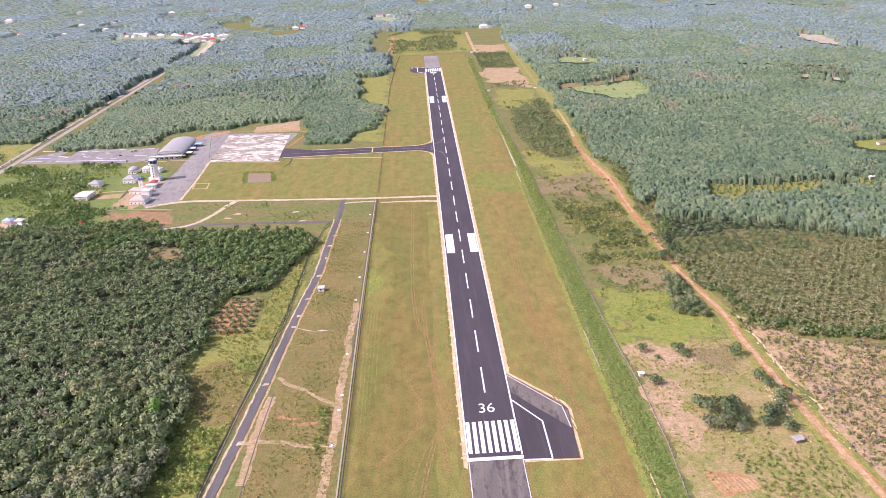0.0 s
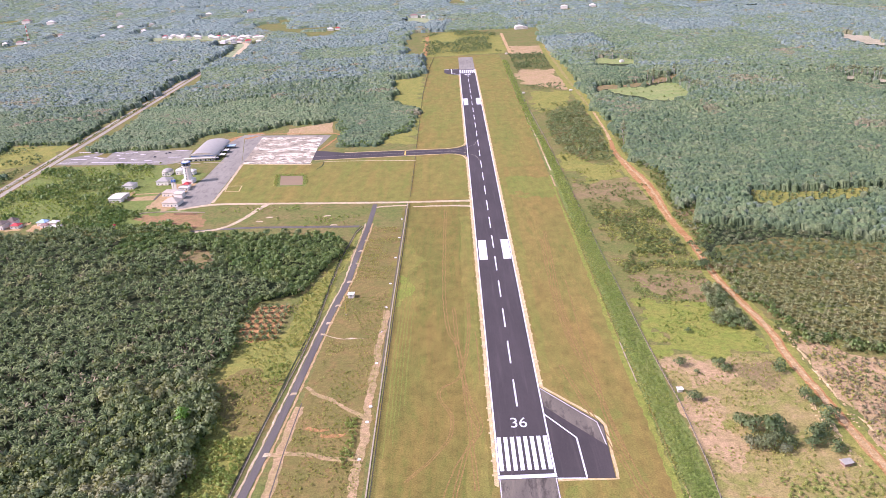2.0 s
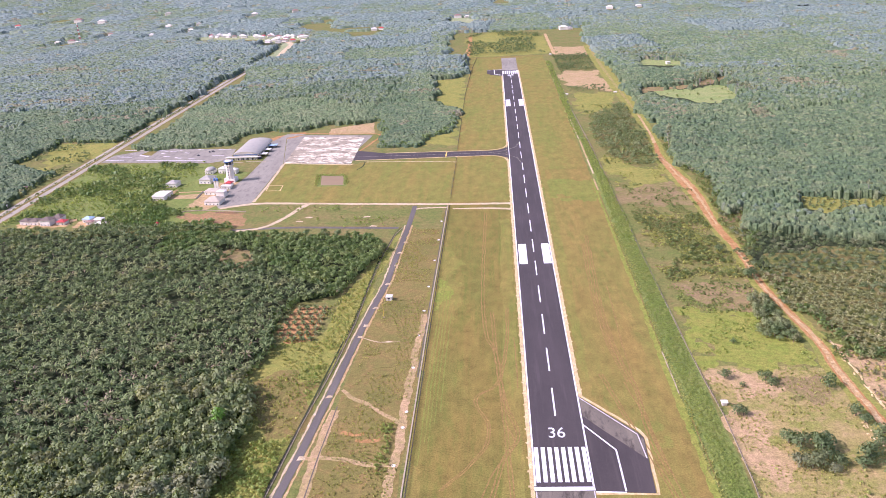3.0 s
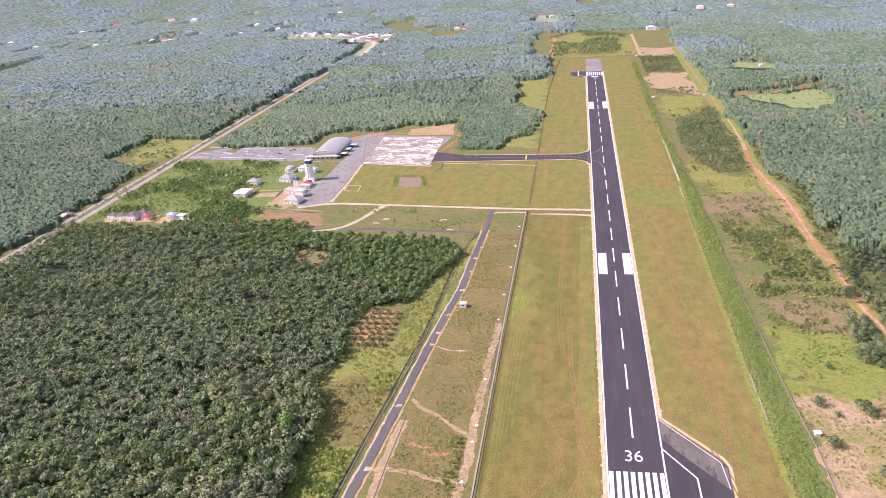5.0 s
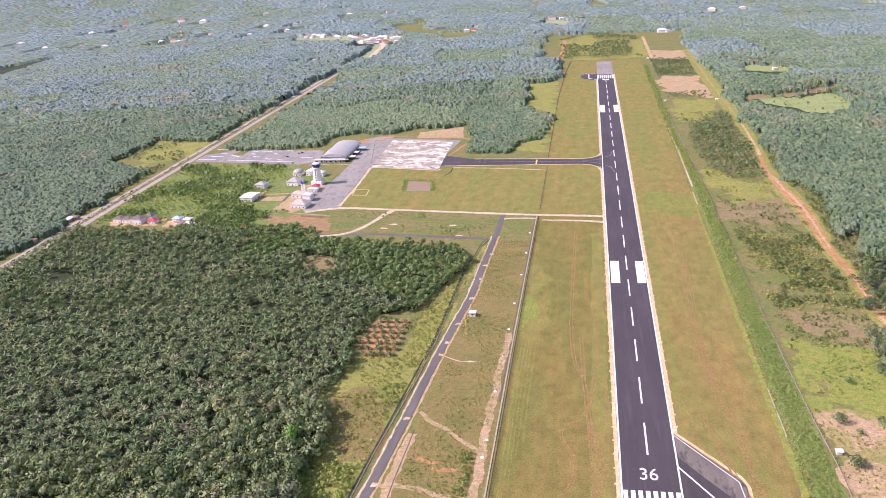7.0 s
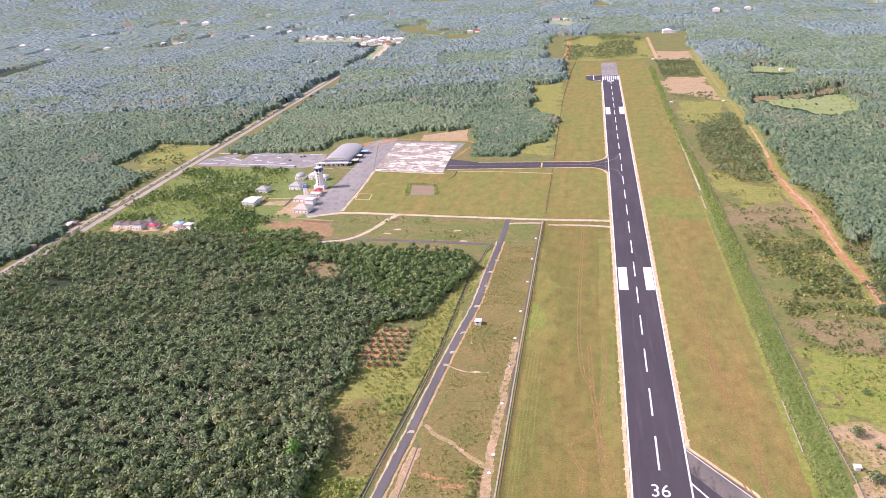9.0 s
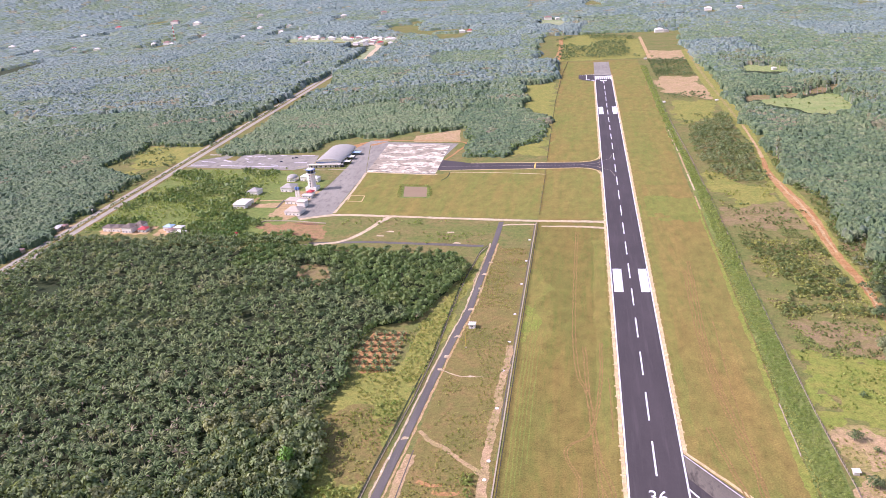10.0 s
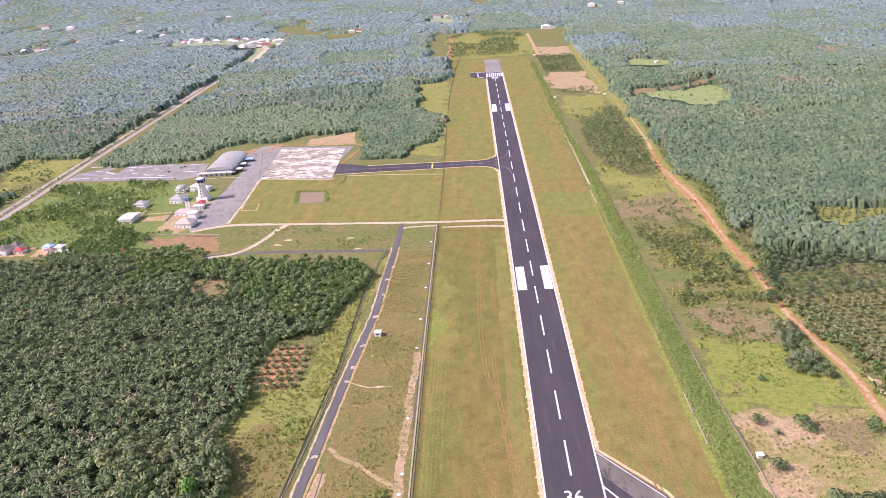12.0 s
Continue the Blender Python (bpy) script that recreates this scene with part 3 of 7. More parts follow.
ragged("brown_field", [(93, 440), (98, 482), (152, 500), (168, 450), (164, 420), (120, 425)], 0.07, M["brown"], "brown burnt clearing", "field", 11)
ragged("yellow_grass", [(95, 610), (131, 562), (158, 540), (152, 500), (108, 486), (95, 533)], 0.06, M["yellow"], "yellow-green grass clearing", "field", 11)
ragged("yellow_grass", [(97, 997), (164, 985), (137, 860), (99, 836)], 0.06, M["yellow"], "pale yellow paddock", "field", 11)
ragged("brown_field", [(91, 1220), (161, 1200), (160, 1000), (94, 1065)], 0.06, M["pink"], "pinkish bare clearing beyond the paddock", "field", 11)
ragged("brown_field", [(103, 1541), (174, 1517), (174, 1405), (100, 1407)], 0.06, M["pink"], "pinkish cleared field at the runway's far end", "field", 11)
ragged("yellow_grass", [(-97, 1770), (-24, 1865), (90, 1762), (96, 1560), (85, 1440), (-85, 1440)], 0.06, M["yellow"], "rough yellow-green clearing beyond the runway", "field", 11)
ragged("yellow_grass", [(-130, 700), (-80, 690), (-80, 830), (-90, 800), (-114, 750)], 0.06, M["yellow"], "pale green clearing beside the fence", "field", 11)
ragged("yellow_grass", [(-138, 1168), (-82, 1185), (-80, 900), (-126, 975)], 0.06, M["yellow"], "pale green clearing beside the fence", "field", 11)
ragged("yellow_grass", [(-663, 790), (-578, 775), (-568, 700), (-590, 668), (-618, 640)], 0.08, M["yellow"], "yellow roadside paddock", "field", 11)
patch("bare_ground", [(-267, 812), (-209, 842), (-199, 772), (-265, 778)], 0.08, M["pink"], "bare earth behind the apron", "bare ground", 4, 2)
ragged("bare_ground", [(-352, 765), (-322, 790), (-300, 800), (-318, 760), (-330, 745)], 0.08, M["orange"], "orange bare earth behind the terminal", "bare ground", 7)
ragged("bare_ground", [(-358, 440), (-352, 451), (-290, 444), (-280, 408), (-306, 410), (-340, 420)], 0.1, M["bank"], "orange excavated earth bank", "bare ground", 7)
ragged("bare_ground", CLEARED, 0.09, M["brown"], "brown cleared spot inside the plantation", "bare ground", 5)
patch("palm_plot", [(-190, 177), (-184, 216), (-160, 217), (-160, 162), (-178, 158)], 0.1, M["orange"], "orange cleared plot planted with young palms", "field", 3, 2)
ragged("young_palm_ground", [(186, 136), (215, 106), (258, 90), (340, 55), (340, -130), (186, -130)], 0.05, M["pink"], "cleared brown ground strewn with dead fronds", "field", 6)
patch("bare_ground", [(-400, 512), (-340, 520), (-330, 470), (-338, 455), (-352, 500), (-395, 502)], 0.08, M["pink"], "sandy yard between the station houses", "bare ground", 3, 1.5)

# ---- runway ----
runway = tagged(new("runway", slab_mesh("runway", [(-15, -2), (-15, 1250), (15, 1250), (15, -2)], -0.3, 0.14, M["asphalt"])), "dark asphalt runway with fresh white markings", "runway", kind="structure")


def mark(name, poly, parent, z=0.16, material=None, label=""):
    return part(name, slab_mesh(name, poly, z - 0.05, z, material or M["paint"]), None, parent, label)


def rect(x0, y0, x1, y1):
    return [(x0, y0), (x0, y1), (x1, y1), (x1, y0)]


for s_ in (-1, 1):
    mark("edge_line", rect(s_ * 15 - 0.45 - s_ * 0.55, 2, s_ * 15 + 0.45 - s_ * 0.55, 1246), runway)
mark("threshold_bar", rect(-15, -1.6, 15, 1.4), runway, 0.165)
for k_ in range(8):
    x_ = -12.6 + k_ * 3.6
    mark("threshold_stripe", rect(x_ - 1.1, 5, x_ + 1.1, 34.5), runway)
    mark("threshold_stripe", rect(x_ - 1.1, 1208, x_ + 1.1, 1243), runway)
dash = slab_mesh("centreline_dash", rect(-0.5, 0, 0.5, 30), 0.11, 0.16, M["paint"])
for k_ in range(23):
    part("centreline_dash", dash, None, runway).location = (0, 64.5 + 50 * k_, 0)
for y0_, y1_ in ((288.2, 333.2), (917, 968)):
    for x0_, x1_ in ((-13.0, -6.1), (7.0, 13.6)):
        mark("aiming_mark", rect(x0_, y0_, x1_, y1_), runway)
for x_ in (-3.4, 3.0):
    mark("number_bar", rect(x_ - 2.4, 1190, x_ + 2.4, 1200), runway, label="white block in place of a far runway number")


def lettering(name, text, size, x, y, z, parent, material, sx=1.0, sy=1.0):
    cu = bpy.data.curves.new(name, "FONT")
    cu.body, cu.size, cu.align_x, cu.offset, cu.extrude = text, size, "CENTER", 0.0, 0.02
    ob = new(name, cu)
    me = bpy.data.meshes.new_from_object(ob.evaluated_get(bpy.context.evaluated_depsgraph_get()))
    bpy.data.objects.remove(ob)
    me.materials.append(material)
    out = part(name, me, None, parent)
    out.location, out.scale = (x, y, z), (sx, sy, 1)
    return out


lettering("runway_number", "36", 10.0, -0.6, 43.4, 0.15, runway, M["paint"], 1.0, 1.36)

# stopways and turning pads
tagged(new("stopway", slab_mesh("stopway", rect(-14.6, -62, 14.8, -2), -0.3, 0.1, M["asphalt_old"])), "worn grey stopway before the threshold", "pavement", kind="structure")
for x_ in (-14.1, 14.3):
    tagged(new("edge_line", slab_mesh("edge_line", rect(x_ - 0.25, -62, x_ + 0.25, -2.1), 0.05, 0.12, M["paint_thin"])), "thin worn white edge line of the stopway", "marking", kind="structure")
tagged(new("stopway", slab_mesh("stopway", rect(-15, 1250, 15, 1405), -0.3, 0.1, M["asphalt_grey"])), "pale grey stopway at the far end", "pavement", kind="structure")
pad = tagged(new("turning_pad", slab_mesh("turning_pad", [(15, 84.5), (43.6, 47), (46, 42), (44, -4), (15, -2.5)], -0.3, 0.12, M["asphalt_new"])), "dark asphalt turning pad with a white guide line", "pavement", kind="structure")
part("old_surface", slab_mesh("old_surface", [(15.2, 84), (43.4, 46.6), (45.6, 41), (44.8, 23), (36, 35), (27, 47), (15.2, 64)], 0, 0.14, M["asphalt_old"]), None, pad, "worn grey concrete edge of the pad")
mark("pad_line", ribbon([(14.6, 55.3), (29.6, 31.4), (29.8, -2.5)], 0.9), pad, 0.16)
mark("pad_line", ribbon([(15.2, 83), (43.0, 45.2), (44.4, 24)], 0.5), pad, 0.165, M["paint_thin"])
mark("pad_line", ribbon([(15, -2.6), (30, -3.4)], 0.9), pad, 0.16)
patch("pad_verge", ribbon([(15.2, 86.5), (44.6, 49), (47.2, 42.4), (45.2, -4.8), (15, -3.9)], 1.7), 0.09, M["gravel"], "beige gravel rim round the turning pad", "pavement", 2.5, 0.4)
patch("lush_grass", [(19, 100), (19, 600), (24, 600), (26, 300), (24, 100)], 0.08, M["strip_green"], "narrow greener grass along the runway edge", "grass", 5, 2.0)
ragged("lush_grass", [(49, 52), (47, -8), (18, -7), (18, -60), (24, -60), (25, -14), (54, -16), (56, 30)], 0.08, M["strip_green"], "greener grass round the turning pad", "grass", 11)
pad2 = tagged(new("turning_pad", slab_mesh("turning_pad", [(-15, 1262), (-44, 1262), (-44, 1222), (-36, 1205), (-15, 1190)], -0.3, 0.12, M["asphalt_new"])), "far turning pad with white guide lines", "pavement", kind="structure")
mark("pad_line", ribbon([(-30, 1258), (-30, 1212), (-15, 1196)], 1.6), pad2)
mark("pad_line", ribbon([(-44, 1260), (-15, 1260)], 1.4), pad2)

# shoulders with their row of small gravel tongues
for s_ in (-1, 1):
    sh = patch("runway_shoulder", [(s_ * 15.0, -6), (s_ * 15.0, 1250), (s_ * 17.2, 1250), (s_ * 17.2, 86 if s_ > 0 else -6), (s_ * 15.0, 85 if s_ > 0 else -8)], 0.1, M["gravel"], "narrow beige gravel shoulder along the runway", "pavement", 3.0, 0.35)
    tooth = mesh_from("apron_tooth", box(bmesh.new(), -0.6, -0.8, 0, 0.6, 0.8, 0.13, 0.1), M["gravel"])
    y_ = 92.0 if s_ > 0 else 2.0
    while y_ < 1240:
        part("gravel_tongue", tooth, None, sh).location = (s_ * 17.35, y_, 0)
        y_ += 12.6 + 2.0 * (hashed(y_, s_) - 0.5)

# ---- taxiway, apron, roads ----
taxi = tagged(new("taxiway", slab_mesh("taxiway", [(-207, 634), (-40, 634)] + [(-40 + 25 * math.sin(a), 609 + 25 * math.cos(a)) for a in (0.3, 0.7, 1.1, 1.5)] + [(-15, 600), (-15, 684)] + [(-15 - 22 + 22 * math.cos(a), 678 - 22 * math.sin(a)) for a in (0.3, 0.7, 1.1, 1.5)] + [(-40, 656), (-170, 662), (-190, 672), (-213, 682)], -0.3, 0.12, M["asphalt"])), "dark asphalt taxiway joining runway and apron", "taxiway", kind="structure")
mark("edge_strip", ribbon([(-204, 633), (-40, 633), (-28, 629), (-20, 620), (-16.5, 604)], 1.8), taxi, 0.15, M["gravel"], "beige gravel edge")
mark("edge_strip", ribbon([(-170, 663), (-40, 657.5), (-28, 661), (-20, 669), (-16.5, 680)], 1.8), taxi, 0.15, M["gravel"], "beige gravel edge")
mark("guide_line", ribbon([(-205, 650), (-40, 645), (-20, 652), (-5, 670), (-1.2, 690)], 0.4), taxi, 0.2, M["road_pale"])
mark("guide_line", ribbon([(-40, 645), (-20, 637), (-5, 618), (-1.2, 596)], 0.4), taxi, 0.2, M["road_pale"])
mark("holding_line", rect(-93, 636, -91.4, 655), taxi, 0.2, M["yellow_paint"], "yellow holding position line")

apron_poly = [(-294.5, 632), (-207.5, 616), (-211, 680), (-200, 762), (-299, 780), (-322, 768)]
apron = tagged(new("apron", slab_mesh("apron", apron_poly, -0.3, 0.08, M["asphalt_grey"])), "concrete apron of stained whitish slabs with dark joints", "apron", kind="structure")
yard = tagged(new("apron_road", slab_mesh("apron_road", [(-340, 745), (-327, 789), (-297, 787), (-323, 768), (-295, 632), (-292, 478), (-323, 462), (-333, 480), (-332, 530), (-326, 581), (-325, 675)], -0.3, 0.1, M["asphalt_grey"])), "grey asphalt road in front of the terminal", "road", kind="structure")
band("apron_kerb", [(-294, 632), (-207, 614.5), (-205, 618)], 2.0, 0.13, M["gravel"], "pale concrete edge of the apron", "kerb", 4, 0.3)
band("apron_kerb", [(-323, 792), (-297, 788.5), (-196, 770), (-196, 720), (-206, 680)], 3.0, 0.12, M["laterite"], "orange earth rim behind the apron", "kerb", 4, 0.8)
band("sandy_verge", [(-294, 630), (-291, 560), (-290.5, 480)], 3.0, 0.13, M["sand"], "pale sandy verge of the apron road", "verge", 4, 0.8)
carpark = tagged(new("car_park", slab_mesh("car_park", [(-548, 672), (-545, 705), (-497, 737), (-417, 721), (-380, 716), (-372, 660), (-394, 648)], -0.3, 0.1, M["asphalt_grey"])), "grey asphalt car park with kerbed islands", "car park", kind="structure")

band("dirt_road", [(-322, 462), (-286, 474), (-232, 469), (-142, 458), (-78, 451), (-17, 447)], [5, 6, 5, 5, 5, 6], 0.12, M["sand"], "pale sandy service road to the runway", "road", 3, 0.8)
band("dirt_road", [(-75, 436), (-40, 434), (-17, 430)], [2, 4, 6], 0.12, M["sand"], "short pale sandy track at the runway edge", "road", 3, 0.8)
band("dirt_road", [(-114, 438), (-104, 441), (-80, 441)], 3.0, 0.12, M["sand"], "pale sandy bend beside the service road", "road", 3, 0.8)
band("dirt_road", [(-228, 468), (-236, 448), (-244, 424), (-260, 398), (-290, 389), (-300, 389)], [7, 6, 5, 5, 5, 3], 0.13, M["sand"], "pale sandy branch track", "road", 3, 0.8)
band("lane", [(-290, 393), (-237, 396), (-180, 391), (-124, 385)], 5.0, 0.12, M["road_grey"], "narrow worn asphalt lane", "road", 3, 0.5)
band("lane_verge", [(-240, 399.5), (-180, 395), (-128, 389)], 2.2, 0.11, M["dry"], "dry grass verge of the lane", "verge", 3, 0.5)
SVC = [(-150, -60), (-141.2, 24), (-135.5, 88), (-129.4, 164), (-125, 211), (-120, 260), (-117.8, 323), (-115, 392), (-114, 449)]
band("service_road", SVC, 4.7, 0.14, M["road_grey"], "purplish grey asphalt perimeter service road", "road", 5, 0.15)
band("service_verge", [(x + 3.6, y) for x, y in SVC[:-1]], 1.3, 0.1, M["tan"], "broken sandy verge of the service road", "verge", 2, 0.7)
band("service_verge", [(x - 3.4, y) for x, y in SVC[:-1]], 1.1, 0.1, M["sand"], "broken sandy verge of the service road", "verge", 2, 0.7)

HW = -559.0
band("highway_verge", [(HW, 150), (HW, 1590)], 24, 0.07, M["dry"], "dry grass verge of the highway", "verge", 8, 1.5)
for dx_ in (-5.6, 5.6):
    band("highway", [(HW + dx_, 150), (HW + dx_, 1590)], 7.4, 0.13, M["road_pale"], "pale dusty carriageway of a divided highway", "road", 8, 0.3)
band("town_road", [(-537, 1588), (-548, 1700), (-560, 1814), (-600, 1900)], 14, 0.3, M["sand"], "pale road climbing to the town", "road", 6, 1)

TRACK = [(184, -130), (181, -46), (177.5, 0), (175, 58), (173, 110), (174.5, 146), (167, 230), (168, 302), (165.5, 367), (168.3, 444), (166, 500), (164.5, 521), (160.6, 597), (166, 660), (170, 740), (172, 822), (172.3, 994), (175, 1308), (181, 1540)]
band("dirt_track", TRACK[:14], [6, 6, 6.5, 6, 6.5, 6, 6, 6.5, 7, 11, 13, 11, 6.5, 4], 0.13, M["laterite"], "orange laterite track with wheel ruts", "road", 3, 0.9)
band("grassy_track", TRACK[13:16], [4, 3.2, 2.4], 0.13, M["tan"], "pale tan track between grassy verges", "road", 3, 1.4)
band("grassy_track", TRACK[15:], [2.6, 4, 6, 7], 0.13, M["fallow"], "overgrown track of dry grass and tan earth", "road", 3, 1.6)
band("wheel_rut", TRACK[:8], [3.2, 3.4, 3.6, 3.2, 3.4, 3.0, 2.4, 1.4], 0.16, M["tan"], "pale beige wheel-worn middle of the laterite track", "rut", 2, 0.8, wander=1.0)
band("wheel_rut", [(x + 1.0, y) for x, y in TRACK[8:13]], [1.5, 3, 3.5, 2.6, 1.6], 0.16, M["tan"], "pale beige wheel-worn middle of the laterite track", "rut", 2, 0.8, wander=1.6)
band("track_verge", [(x, y) for x, y in TRACK], [14, 13, 14, 14, 15, 14, 14, 14, 14, 18, 22, 22, 17, 14, 13, 18, 22, 24, 24], 0.09, M["yellow"], "yellow-green verge of the laterite track", "verge", 4, 2)
band("dirt_track", [(-89, 1457), (-86, 1600), (-89, 1819)], [16, 10, 8], 0.13, M["laterite"], "orange track past the runway's far end", "road", 5, 1)
band("dirt_track", [(97, 1410), (98, 1600), (99, 1775)], 7, 0.13, M["tan"], "pale track past the runway's far end", "road", 5, 1)

# footpaths and bare streaks inside the fence
for pts_, w_, m_ in (([(-130, 91), (-120, 108), (-111, 123), (-97, 124)], 2.2, "dry"), ([(-129, 96), (-122, 89), (-105, 74), (-88, 59)], 3.0, "pink"), ([(-88, 60), (-86.5, 130), (-85, 200)], 4.6, "pink"), ([(-90, -40), (-88, 20), (-87, 62)], 5.0, "pink"), ([(-132, -10), (-131, 40), (-129, 74)], 5.6, "pink"), ([(-121, 52), (-114, 49), (-108, 50)], 3.0, "orange"), ([(-112, 44), (-104, 42), (-98, 44)], 2.6, "orange"), ([(-138, 28), (-118, 26), (-100, 21), (-88, 20)], 3.4, "pink"), ([(-126, 164), (-112, 158), (-98, 158)], 0.8, "sand"), ([(-113, 300), (-111, 360), (-108, 385)], 1.5, "dry"), ([(-123, 300), (-120, 345), (-117, 385)], 1.2, "pink")):
    band("bare_path", pts_, w_, 0.11, M[m_], "worn bare earth path in dry grass", "path", 2.0, 0.9, wander=1.2)

# faint tyre tracks in the mown grass
for pts_, gap_ in (([(-41, -40), (-31, 20), (-22, 42), (-24, 60), (-28, 75)], 1.9), ([(-44, -20), (-36, 12), (-24, 36), (-27, 52)], 0), ([(-28, 75), (-33, 130), (-36, 200)], 1.9), ([(-20, 95), (-21, 160)], 0), ([(-26, -10), (-28, 43), (-33, 133), (-40, 167), (-43, 244), (-42, 420)], 1.9), ([(-25, 206), (-26, 153), (-32, 103), (-44, 88), (-45, 76), (-38, 55), (-42, 30), (-62, -1)], 1.5), ([(54, 10), (49, 48), (50, 87), (45, 133), (43, 197), (45, 260), (48, 350)], 1.9), ([(47, 100), (41, 150), (40, 230), (43, 330)], 1.9), ([(31, 110), (40, 60), (52, 0), (58, -40)], 1.9), ([(44, 100), (50, 60), (56, 0), (62, -40)], 0), ([(52, 30), (50, 120), (52, 240)], 0)):
    for dx_ in ((-gap_ / 2, gap_ / 2) if gap_ else (0,)):
        band("tyre_track", [(x + dx_, y) for x, y in pts_], 0.75, 0.115, M["track"], "faint dry tyre track in mown grass", "tyre track", 2.0, 0.3, wander=0.5)

pond = patch("pond", [(-234, 570), (-208, 566), (-201.5, 531), (-228, 532.5)], 0.1, M["pond"], "muddy brown rectangular pond", "pond", 3, 0.8)
patch("pond_bank", [(-238, 574), (-205, 570), (-198, 527), (-232, 528)], 0.075, M["canal"], "green weedy bank of the pond", "bank", 3, 1)
sq = thing("marker_square", -279, 529)
for a_, b_ in (((-8, -10), (8, -11)), ((8, -11), (6.5, 9)), ((6.5, 9), (-10, 11)), ((-10, 11), (-8, -10))):
    part("border", slab_mesh("border", ribbon([a_, b_], 0.9), 0.0, 0.18, M["gravel"]), None, sq)
tagged(sq, "pale yellow square outline marked on the grass", "ground marker")
band("drain", [(-191, 625), (-130, 618.5), (-77.5, 609)], 1.5, 0.13, M["sand"], "pale drain edge beside the taxiway", "drain", 3, 0.4)
band("ditch", [(-196, 592), (-191, 606), (-191, 624)], 1.4, 0.12, M["litter"], "dark open ditch at the apron corner", "ditch", 2, 0.5)

band("yellow_verge", [(71.8, -100), (72, 100), (72.4, 300), (72.6, 520)], [3.2, 3.6, 3.0, 2.0], 0.09, M["lush"], "yellow-green uncut grass beside the boundary drain", "verge", 3, 1.4)
for x0_, x1_, y0_, y1_ in ((-75.5, -74.5, 20, 260), (-73.2, -72.0, 40, 270), (-71, -70, 30, 230), (-68.8, -67.6, 60, 250), (-66, -65.2, 70, 200)):
    band("mower_line", [(x0_, y0_), ((x0_ + x1_) / 2 - 0.6, (y0_ + y1_) / 2), (x1_, y1_)], [0.5, 1.0, 0.5], 0.112, M["strip_mow"], "greener mower line in the airfield grass", "mower line", 3, 0.4, wander=0.6)
ragged("lush_grass", [(-78, 205), (-78, 262), (-70, 258), (-67, 225)], 0.105, M["lush"], "bright yellow-green grass by the perimeter ditch", "grass", 4, 1.2)

# ---- plants ----
rng = np.random.default_rng(7)
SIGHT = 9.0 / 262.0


def stand_height(x, y):
    """How tall the trees grow, stand by stand."""
    return hashed(np.floor((x + 60 * value_noise(x, y, 130, 21)) / 170), np.floor((y + 80 * value_noise(x, y, 150, 22)) / 210), 9)


def card(c, n, s, spin):
    """The four corners of a leaf clump facing n."""
    n = n / np.linalg.norm(n)
    u = np.cross(n, (0.0, 0.0, 1.0) if abs(n[2]) < 0.9 else (1.0, 0.0, 0.0))
    u /= np.linalg.norm(u)
    v = np.cross(n, u)
    u, v = u * math.cos(spin) + v * math.sin(spin), v * math.cos(spin) - u * math.sin(spin)
    j = 0.6 + 0.8 * rng.random(4)
    return [c - u * s * j[0] * 0.5, c - v * s * j[3] * 0.5, c + u * s * j[2] * 0.5, c + v * s * j[1] * 0.5]


def stem(V, F, I, p, q, r0, r1, m, seg=5):
    """A tapered limb from p to q."""
    p, q = np.array(p, float), np.array(q, float)
    d = (q - p) / np.linalg.norm(q - p)
    u = np.cross(d, (0.3, 0.9, 0.2))
    u /= np.linalg.norm(u)
    v = np.cross(d, u)
    b = len(V)
    for c, r in ((p, r0), (q, r1)):
        for k in range(seg):
            a = 2 * math.pi * k / seg
            V.append(c + r * (u * math.cos(a) + v * math.sin(a)))
    for k in range(seg):
        F.append((b + k, b + (k + 1) % seg, b + seg + (k + 1) % seg, b + seg + k))
        I.append(m)


def broadleaf(cards, radius, height, size, lobes=6, trunk=True, flat=0.75, low=0.62, loose=0.4):
    """Crown clumps (slot 0) and a trunk with limbs (slot 1)."""
    V, F, I = [], [], []
    cs = []
    for k in range(lobes):
        a = 2 * math.pi * (k + rng.random()) / lobes
        d = radius * (0.25 + 0.45 * rng.random()) if k else 0.0
        cs.append((np.array((d * math.cos(a), d * math.sin(a), height * (low + (0.82 - low) * rng.random()) + (0.12 * height if k == 0 else 0))), radius * (0.38 + 0.2 * rng.random())))
    for k in range(cards):
        c, r = cs[k % lobes]
        n = rng.normal(size=3)
        n[2] = abs(n[2]) * 0.9 - 0.25
        n /= np.linalg.norm(n)
        p = c + n * r * np.array((1, 1, flat)) * (0.75 + 0.35 * rng.random())
        b = len(V)
        V += card(p, n + loose * rng.normal(size=3) + (0, 0, 0.5 * (0.4 - loose)), size * (0.7 + 0.6 * rng.random()), rng.random() * 6.28)
        F.append((b, b + 1, b + 2, b + 3))
        I.append(0)
    if trunk:
        stem(V, F, I, (0, 0, -0.3), (0.1, 0.1, height * 0.55), radius * 0.07, radius * 0.045, 1)
        for c, r in cs[1:5]:
            stem(V, F, I, (0.1, 0.1, height * 0.45), c, radius * 0.04, radius * 0.015, 1, 4)
    return np.array(V), np.array(F), np.array(I)


